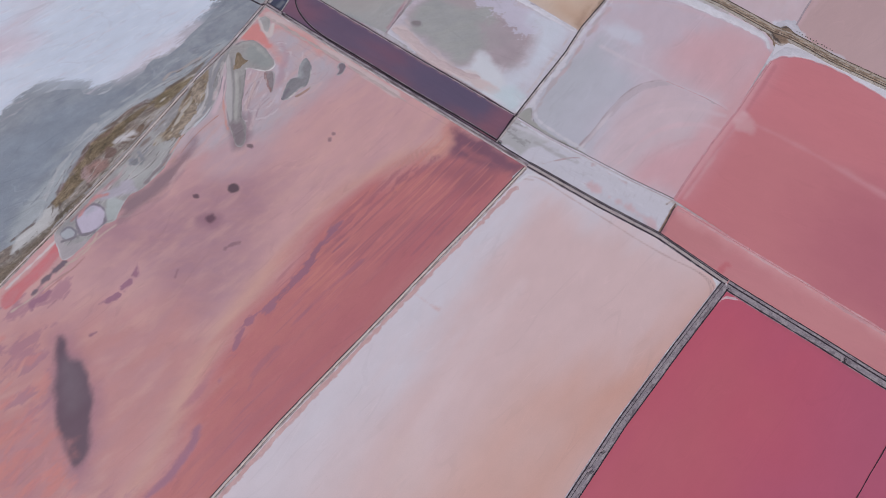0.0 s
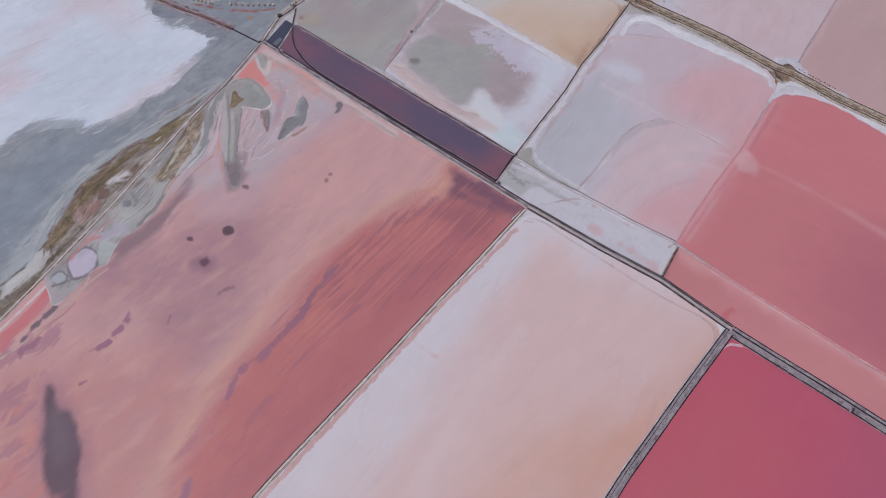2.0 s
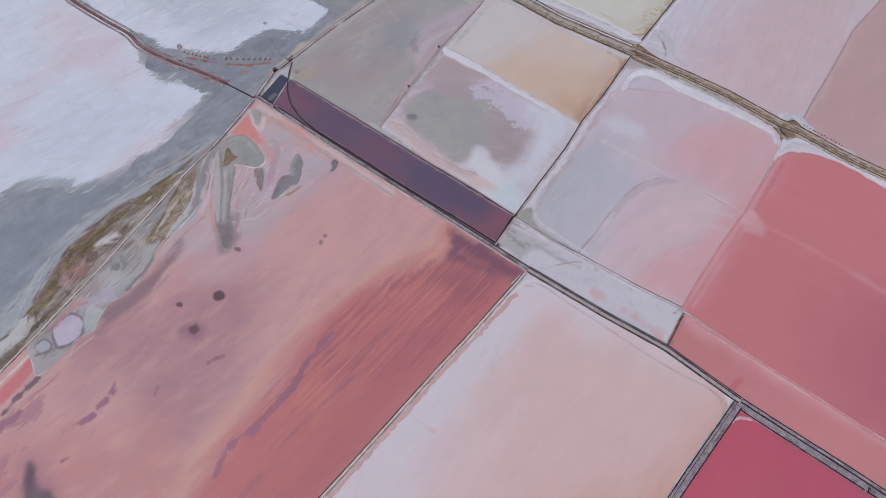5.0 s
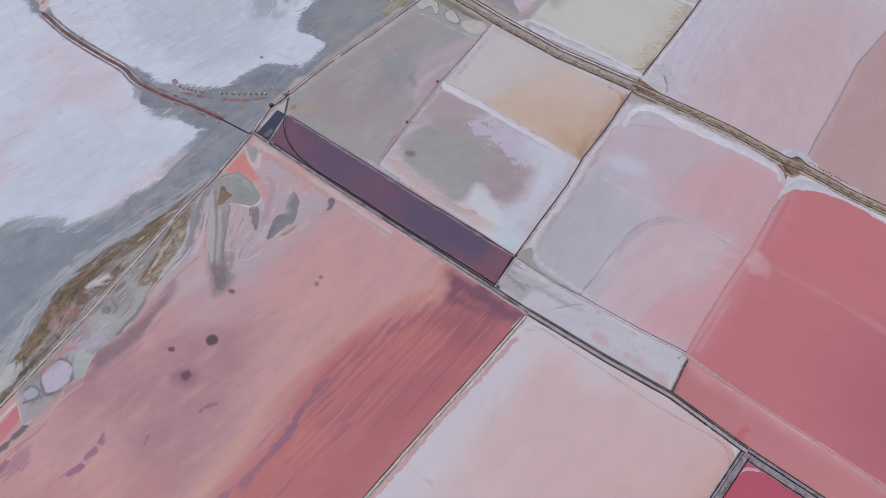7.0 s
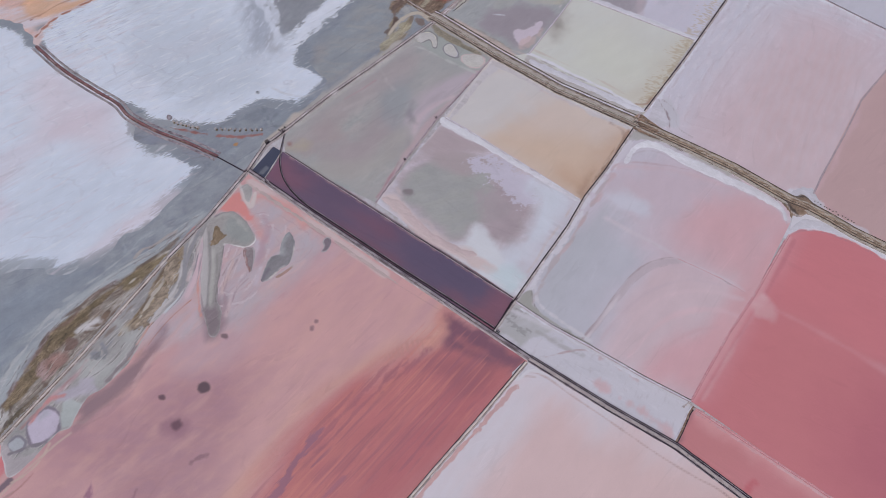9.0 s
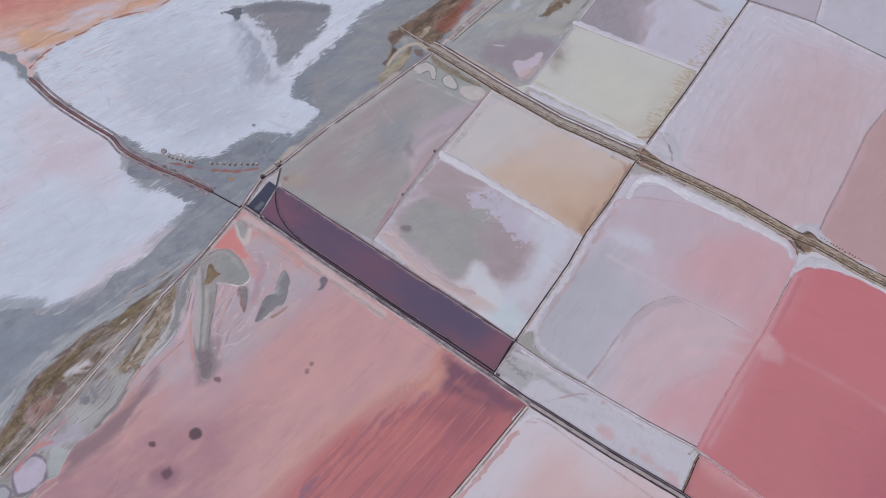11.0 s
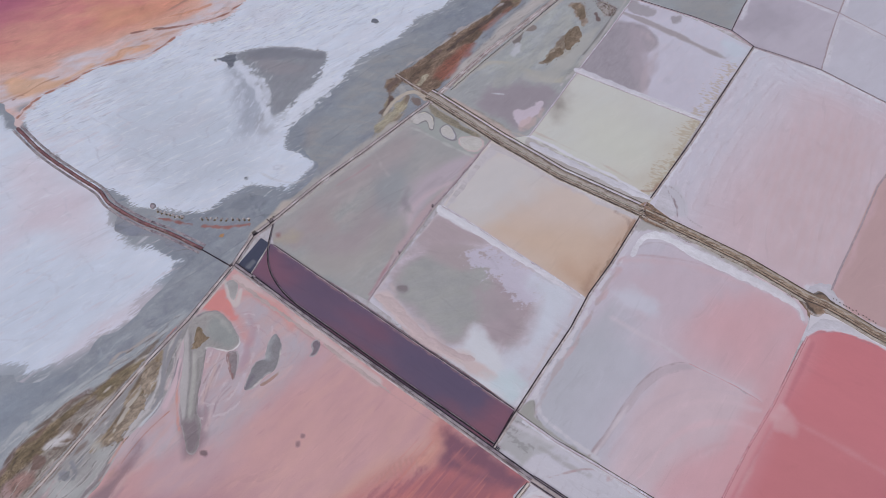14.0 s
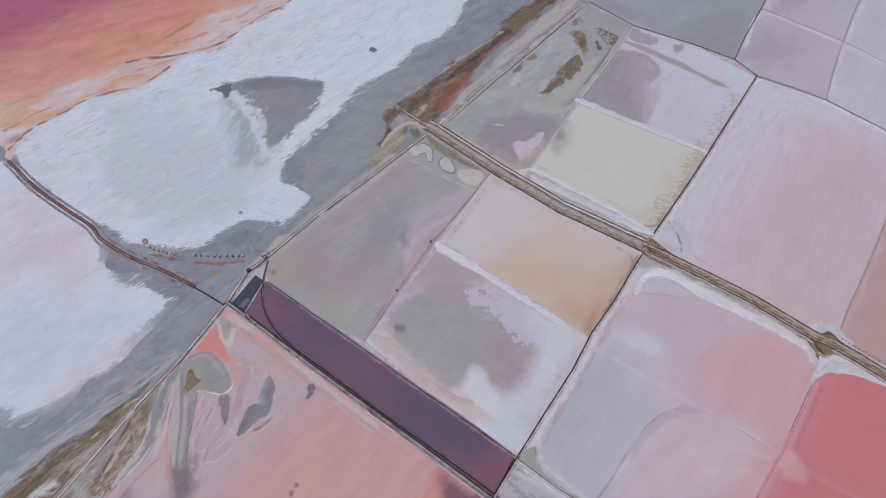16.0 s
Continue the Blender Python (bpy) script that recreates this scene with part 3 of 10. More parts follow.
    Layer([(-92.1, 161.5), (-100.5, 150.8), (-108.7, 141.0), (-117.8, 127.3), (-123.8, 111.6), (-132.7, 94.8), (-140.4, 82.8), (-139.1, 78.0), (-126.3, 98.5), (-111.1, 123.5), (-97.7, 146.4)], tone(172, 166, 162), 0.5, 1.6, 5, 48, 6, lines=(2.5, 0.24), cover=0.65),
    Layer([(-19.4, 278.0), (-20.6, 283.0), (-16.9, 288.1), (-12.4, 292.4), (-5.6, 299.4), (6.3, 313.2), (13.6, 318.6), (23.7, 327.9), (29.2, 339.3), (40.1, 351.3), (61.0, 381.3), (71.9, 381.4), (54.7, 355.5), (47.6, 347.4), (36.5, 333.6), (31.3, 329.4), (26.1, 324.9), (21.5, 317.6), (16.4, 308.1), (11.0, 299.5), (7.4, 292.8), (2.1, 284.8), (-1.0, 278.8), (-5.0, 275.7), (-8.5, 278.7), (-14.0, 284.3)], tone(100, 84, 74), 0.7, 1.6, 2.5, 46, 3, second=tone(122, 104, 92), mottle=0.28),
    Layer([(-1.1, 287.6), (2.5, 293.5), (6.3, 298.8), (10.1, 303.5), (15.4, 307.0), (13.4, 300.9), (10.0, 296.2), (7.7, 291.5), (4.9, 287.6), (1.7, 285.1)], tone(140, 88, 77), 1.6, 1.4, 2.5, 48, 3, cover=0.8, mottle=0.16),
    Layer([(17.5, 316.9), (22.5, 320.5), (27.1, 325.7), (31.9, 330.9), (30.2, 326.5), (25.5, 321.3), (20.4, 316.2)], tone(134, 92, 82), 1.2, 1.2, 2.5, 44, 3, cover=0.7, mottle=0.16),
    Layer([(3.9, 302.8), (9.2, 309.7), (15.0, 314.7), (20.6, 320.5), (26.2, 327.9), (31.5, 333.2)], tone(76, 64, 62), 0.6, 1.6, 1.8, 44, 3, width=0.8, cover=0.8, mottle=0.3),
    Layer([(-18.2, 286.2), (-12.5, 293.3), (-5.6, 299.4), (0.3, 304.8), (6.3, 312.5), (13.6, 319.0), (21.2, 325.6), (28.9, 333.2)], tone(160, 152, 154), 0.4, 1.0, 1.6, 44, 3, width=0.3, cover=0.85),
    Layer([(-16.7, 284.3), (-11.4, 290.1), (-5.0, 296.0), (1.0, 302.1)], tone(98, 80, 80), 0.4, 1.0, 1.6, 44, 3, width=0.3, cover=0.8),
    Layer([(-8.6, 283.1), (-6.4, 285.6), (-4.8, 287.6), (-5.7, 283.7), (-7.4, 281.2)], tone(166, 158, 142), 0.4, 1.2, 1.2, 44, 2, cover=0.8, mottle=0.3),
    Layer([(32.9, 337.4), (38.6, 347.3), (45.3, 352.2), (47.2, 349.4), (40.7, 340.2), (35.3, 334.8)], tone(112, 102, 82), 1.2, 1.2, 4, 48, 3),
    Layer([(5.1, 285.7), (18.2, 305.7), (31.1, 325.0), (39.0, 332.5), (61.5, 357.6), (66.5, 355.6), (30.6, 314.1), (5.1, 282.3)], tone(164, 158, 158), 1.2, 1.2, 4, 48, 4),
    Layer([(-19.7, 279.2), (-18.5, 273.7), (-19.3, 267.7), (-23.3, 260.4), (-25.7, 253.3), (-24.0, 253.3), (-18.0, 264.2), (-14.8, 272.3), (-12.3, 275.3), (-13.3, 267.8), (-17.7, 257.6), (-22.2, 251.9)], tone(130, 118, 102), 0.8, 1.2, 3, 52, 4, second=tone(158, 150, 144), mottle=0.16),
    Layer([(-19.0, 283.0), (-20.3, 278.3), (-18.9, 273.1), (-19.6, 269.2)], tone(100, 82, 80), 0.5, 0.7, 3, 52, 4, width=0.6),
    Layer([(-16.2, 273.1), (-13.0, 276.8), (-8.5, 276.9), (-5.0, 273.2)], tone(170, 158, 150), 0.4, 0.3, 3, width=0.5),
    Layer([(-53.9, 219.4), (-43.3, 232.3), (-27.9, 248.3), (-17.8, 260.4)], tone(158, 152, 152), 1.2, 1.2, 3, 50, 4, width=1.6),
    Layer([(-63.1, 207.5), (-57.3, 214.6), (-54.0, 219.8)], tone(164, 154, 150), 1.0, 1.0, 3, 50, 3, width=2.2),
    Layer([(-19.4, 278.0), (-12.4, 292.4), (6.3, 313.2), (23.7, 327.9), (40.1, 351.3), (71.9, 381.4), (69.2, 355.6), (20.5, 300.9), (-3.4, 271.4)], tone(88, 76, 74), 0.6, 1.6, 4, 48, 4, lines=(2.0, 0.3), cover=0.35),
    Layer([(-35.7, 239.7), (-18.1, 266.3), (-11.8, 275.3), (-3.4, 271.4), (-27.7, 245.9)], tone(118, 106, 98), 0.6, 1.2, 4, 48, 4, lines=(1.6, 0.22), cover=0.2),
    Layer([(-16.7, 284.3), (-18.9, 281.1), (-19.5, 276.2), (-18.4, 271.9), (-19.6, 268.9), (-22.1, 265.9)], tone(98, 82, 78), 0.6, 1.0, 1.8, 60, 3, width=0.9, cover=0.85, mottle=0.2),
    Layer([(-16.1, 270.7), (-12.6, 272.0), (-13.3, 267.8), (-15.8, 264.2), (-18.3, 260.2), (-21.6, 256.7), (-23.6, 254.4), (-23.5, 259.0), (-20.2, 264.2)], tone(146, 136, 116), 0.7, 1.2, 1.8, 46, 2, cover=0.8, mottle=0.22),
    Layer([(-12.2, 275.0), (-12.5, 270.8), (-14.1, 266.0), (-16.6, 261.9)], tone(112, 98, 88), 0.4, 0.7, 1.6, 60, 3, width=0.4, cover=0.8),
    Layer([(-4.1, 274.5), (-6.9, 277.2), (-10.1, 277.8), (-13.7, 276.5), (-16.7, 273.8), (-19.2, 269.5), (-21.2, 264.8)], tone(170, 160, 150), 0.4, 0.4, 2, width=0.7),
    Layer([(-10.9, 274.4), (-8.1, 273.8), (-6.7, 270.8), (-8.5, 269.6), (-10.3, 271.4)], tone(110, 92, 84), 0.5, 0.8, 1.6, 46, 2, cover=0.8),
    Layer([(-16.2, 282.4), (-13.8, 281.2), (-13.3, 278.1), (-15.5, 276.8)], tone(148, 146, 148), 0.6, 0.6, 1.6),
    Layer([(-87.6, 164.2), (-90.5, 162.2), (-94.1, 159.7), (-97.3, 157.2), (-100.4, 154.3), (-102.9, 150.9), (-106.0, 148.5), (-109.4, 146.1), (-112.3, 143.3), (-115.2, 140.5), (-118.1, 137.8), (-120.5, 135.0), (-122.8, 131.4)], tone(96, 82, 76), 0.3, 0.6, 1.6, 46, 3, width=0.22, cover=0.85),
    Layer([(-122.8, 131.4), (-124.9, 126.2), (-126.9, 122.3), (-128.3, 117.6), (-129.0, 113.1), (-129.6, 108.6), (-131.5, 104.9), (-134.0, 101.0), (-136.5, 97.1), (-140.1, 93.4)], tone(92, 78, 76), 0.3, 0.6, 1.6, 50, 3, width=0.28, cover=0.85),
    Layer([(-88.2, 160.2), (-90.9, 157.2), (-94.0, 154.3), (-96.5, 150.5), (-98.9, 146.7), (-101.7, 142.9), (-104.0, 138.8), (-105.8, 134.7), (-108.3, 130.2), (-110.9, 126.3)], tone(104, 92, 86), 0.3, 0.7, 1.6, 48, 3, width=0.18, cover=0.8),
    Layer([(-89.7, 162.2), (-92.9, 159.7), (-96.2, 155.7), (-99.2, 152.3), (-101.6, 148.5)], tone(176, 168, 164), 0.3, 0.6, 1.6, 46, 3, width=0.15, cover=0.8),
    Layer([(-103.9, 138.3), (-104.9, 135.6), (-106.3, 133.4), (-108.7, 132.0), (-111.3, 131.5)], tone(100, 84, 78), 0.3, 0.6, 1.4, 46, 2, width=0.25, cover=0.85),
    Layer([(-117.2, 128.9), (-115.1, 129.7), (-112.6, 128.9), (-113.5, 126.3), (-116.0, 125.4)], tone(104, 82, 78), 0.4, 0.7, 1.4, 46, 2, cover=0.85, mottle=0.15),
    Layer([(-120.3, 115.2), (-118.2, 114.4), (-119.0, 113.1)], tone(96, 80, 76), 0.4, 0.5, 1.4, 46, 2, cover=0.85),
    Layer([(-127.6, 99.8), (-127.2, 102.2), (-127.0, 104.2), (-127.0, 107.0)], tone(92, 80, 78), 0.25, 0.5, 1.4, 60, 2, width=0.15, cover=0.9),
    Layer([(-138.4, 82.1), (-134.6, 86.9), (-131.3, 91.4), (-128.3, 96.0), (-125.3, 100.6), (-122.7, 105.8), (-120.4, 109.9)], tone(108, 96, 86), 0.6, 1.0, 2, 48, 3, width=1.4, cover=0.75, mottle=0.2),
    Layer([(-93.2, 170.7), (-98.7, 167.1), (-103.8, 161.5), (-108.6, 155.6), (-112.8, 150.8), (-117.1, 147.0), (-121.5, 142.3)], tone(158, 160, 166), 0.5, 0.8, 2, 42, 4, width=0.3, cover=0.7),
    Layer([(-97.5, 160.1), (-101.7, 157.2), (-106.1, 152.8), (-110.0, 148.9), (-114.4, 145.6)], tone(166, 164, 166), 0.5, 0.8, 2, 42, 4, width=0.4, cover=0.7),
    Layer([(-122.5, 138.2), (-126.8, 132.3), (-129.3, 125.7), (-131.0, 119.3), (-132.3, 114.3), (-133.2, 109.7)], tone(160, 160, 165), 0.5, 0.9, 2, 52, 4, width=0.4, cover=0.7),
    Layer([(-130.7, 125.3), (-132.0, 120.1), (-133.2, 115.1), (-135.1, 109.7), (-138.1, 104.9)], tone(108, 110, 120), 0.4, 0.7, 2, 52, 4, width=0.2, cover=0.7),
    # hollow and spoil round the red dyke
    Layer([(-118.0, 218.4), (-115.9, 209.4), (-108.4, 204.9), (-100.1, 202.7), (-94.4, 199.4), (-89.8, 200.1), (-84.4, 201.7), (-106.2, 211.4)], tone(120, 124, 138), 2, 1, 5, second=tone(130, 130, 138)),
    Layer([(-106.6, 217.5), (-103.4, 216.1), (-94.7, 213.1), (-87.4, 211.5)], tone(136, 92, 90), 0.4, 0.4, 2, width=0.55),
    Layer([(-83.2, 210.8), (-75.4, 210.4), (-66.7, 211.7)], tone(140, 98, 95), 0.4, 0.4, 2, width=0.55),
    Layer([(-76.4, 206.5), (-75.8, 207.4), (-74.7, 207.9), (-75.2, 206.3)], tone(160, 122, 88), 0.3, 0.2, 2),
    Layer([(-92.0, 199.7), (-87.1, 201.1), (-81.4, 201.3)], tone(112, 108, 112), 0.3, 0.18, 2, width=0.2),
    Layer([(-65.5, 216.4), (-67.4, 220.5), (-69.7, 223.6)], tone(112, 116, 128), 0.6, 0.6, 2, width=0.4),
    Layer([(-77.6, 216.8), (-74.5, 221.6), (-68.9, 224.6), (-60.5, 222.9), (-66.1, 219.7)], tone(112, 117, 129), 1.6, 2.6, 2.5, 30, 2, cover=0.6),
    Layer([(-93.5, 216.6), (-85.3, 220.3), (-77.6, 216.8), (-87.1, 214.3)], tone(118, 122, 132), 0.8, 1.6, 3, 20, 3),
]
for order, la in enumerate(west_layers):
    la.order = order


def lying(layers, low, top):
    """The layers that reach into a stretch of the flat."""
    shapes = [(la, la.points if la.points is not None else la.within) for la in layers]
    return [la for la, s in shapes if s is None or (max(p[1] for p in s) > low - 2 * la.soft - 6 and min(p[1] for p in s) < top + 2 * la.soft + 6)]


CUT = [(-75.0, 185.0), (-225.4, 185.0)]
for outline, low, top, label in ((WEST[:6] + CUT + WEST[-2:], -99, 185, "grey wet mudflat with olive salt-marsh growth"), ([CUT[0]] + WEST[6:-2] + [CUT[1]], 185, 999, "grey wet mudflat with rusty growth and an orange brine lake")):
    here = lying(west_layers, low, top)
    flat = sheet("mudflat", outline, -0.12, bed_material("mudflat_bed", MUD_A, MUD_B, here, 0.6, 0.1, (3, 40)), here, 0.6, 2.0, None, 5)
    tagged(flat, label, "mudflat", kind="structure")


def bar(name, outline, base, second, label, layers=(), level=0.0, step=0.5, thick=0.14, seed=9, amp=0.5, scale=3.0, angle=45, ratio=2.0, rough=0.8, slope=0.2, margin=2.0, category="sandbar", streak=(3, 45), grain=0.08, drop=0.08, shift=0.0, mottle=0.07, rim=0.6):
    """A bar of silt or crust of salt whose edge dips under the bed round it."""
    def height(x, y, d):
        e = d + shift + amp * fbm(x, y, scale, seed, angle, ratio)
        return level + np.clip(e * slope, -drop, thick) + 0.012 * fbm(x, y, 3.0, seed + 3) * (e > 0.5)
    if category != "salt crust":
        layers = [*layers, Layer([*outline, outline[0]], tone(180, 174, 178), 0.25, 0.25, 2.0, width=0.22, cover=rim)]
    mat = bed_material(name + "_bed", base, second, layers, rough, grain, streak, False, 0.0 if category == "salt crust" else mottle)
    ob = sheet(name, outline, level, mat, layers, step, margin, height, seed, True)
    return tagged(ob, label, category)


A_EDGE = [(-163.1, 253.6), (-150.1, 241.9), (-135.2, 231.6), (-125.0, 224.9), (-119.2, 218.8), (-115.8, 207.6), (-109.3, 204.5), (-98.9, 202.1), (-88.9, 196.2)] + [(-89.8, 194.7), (-102.5, 174.0), (-110.8, 167.6), (-116.0, 159.2), (-126.6, 154.0), (-130.3, 157.0), (-140.4, 156.4), (-147.6, 152.6), (-153.7, 145.1), (-157.8, 138.1), (-171.0, 123.4), (-205.7, 113.1)] + [(-218.6, 243.5), (-186.2, 269.4)]
salt_a = [
    Layer(A_EDGE, tone(187, 193, 208), 0.4, 2.2, 9, 38, 2, fringe=(9, 0.5, 40, 5.0), second=tone(190, 194, 208)),
    Layer([(-157.1, 244.0), (-135.3, 228.6), (-120.5, 216.4), (-117.1, 209.4), (-121.9, 198.1), (-138.3, 207.0), (-155.2, 221.0)], tone(190, 184, 196), 8, 4, 10, 20, 3),
    Layer([(-188.4, 179.1), (-166.5, 176.6), (-154.5, 179.4), (-160.1, 168.6), (-173.7, 158.1)], tone(192, 180, 192), 5, 4, 8, 40, 3),
    Layer([(-152.5, 169.1), (-141.4, 190.4), (-121.9, 198.9), (-103.6, 193.5), (-96.3, 188.1), (-112.6, 174.6), (-126.1, 161.8), (-141.7, 159.2)], tone(180, 187, 203), 12, 4, 10, 38, 3, cover=0.7),
    Layer([(-173.8, 171.5), (-163.5, 192.9), (-152.2, 207.2), (-139.7, 219.2), (-123.1, 225.4), (-139.1, 207.3), (-152.1, 190.3), (-161.5, 171.6)], tone(186, 174, 186), 6, 4, 6, 38, 5, cover=0.6),
    Layer([(-121.5, 159.4), (-110.0, 172.1), (-95.8, 185.4), (-92.2, 182.7), (-105.1, 168.3), (-117.0, 157.0)], tone(190, 180, 191), 3, 2, 4, 38, 5, cover=0.6),
    Layer(None, tone(184, 172, 184), 0.9, 0, width=-1.5, cover=0.45, fringe=(10, 2.2, 38, 6.0)),
    # bluish streaks: shade of fine crust ridges put into the colour
    Layer(None, tone(166, 170, 186), 0.5, 0, width=-1.9, cover=0.4, fringe=(10, 1.3, 38, 6.0)),
    Layer(None, tone(202, 203, 214), 0.5, 0, width=-1.2, cover=0.3, fringe=(10, 1.6, 40, 5.0)),
    Layer(A_EDGE, tone(166, 166, 180), 0.8, 5.0, 14, 30, 2, lines=(12.0, 0.7), cover=0.25),
]
bar("salt_crust", A_EDGE, MUD_A, MUD_B, "white feather-edged salt crust on grey mud", salt_a, -0.12, 0.7, 0.12, 9, 0.8, 5, 38, 2, 0.75, 0.03, 5.0, "salt crust", (3, 40), 0.05, 0.03, 2.6)
B_EDGE = [(-165.6, 260.7), (-163.1, 269.0), (-159.1, 274.4), (-151.3, 281.3), (-144.2, 288.4), (-134.4, 293.3), (-123.7, 297.4), (-117.5, 303.2), (-113.9, 308.7), (-108.9, 316.9), (-99.2, 320.2), (-92.8, 325.8), (-86.6, 333.4), (-78.5, 343.1), (-69.7, 354.5), (-51.6, 384.8), (22.8, 385.5), (11.5, 353.1), (1.2, 330.7), (-8.6, 323.9), (-14.4, 313.8), (-20.1, 306.0), (-31.5, 297.5), (-39.8, 284.4), (-47.8, 273.5), (-57.8, 261.0), (-59.0, 253.0), (-50.3, 242.2), (-47.8, 235.6), (-52.5, 226.7), (-59.0, 226.2), (-69.6, 228.6), (-75.1, 225.3), (-85.6, 216.7), (-99.5, 216.6), (-110.5, 220.1), (-118.5, 223.7), (-124.7, 227.4), (-137.7, 236.2), (-151.2, 245.4), (-162.6, 256.4)]
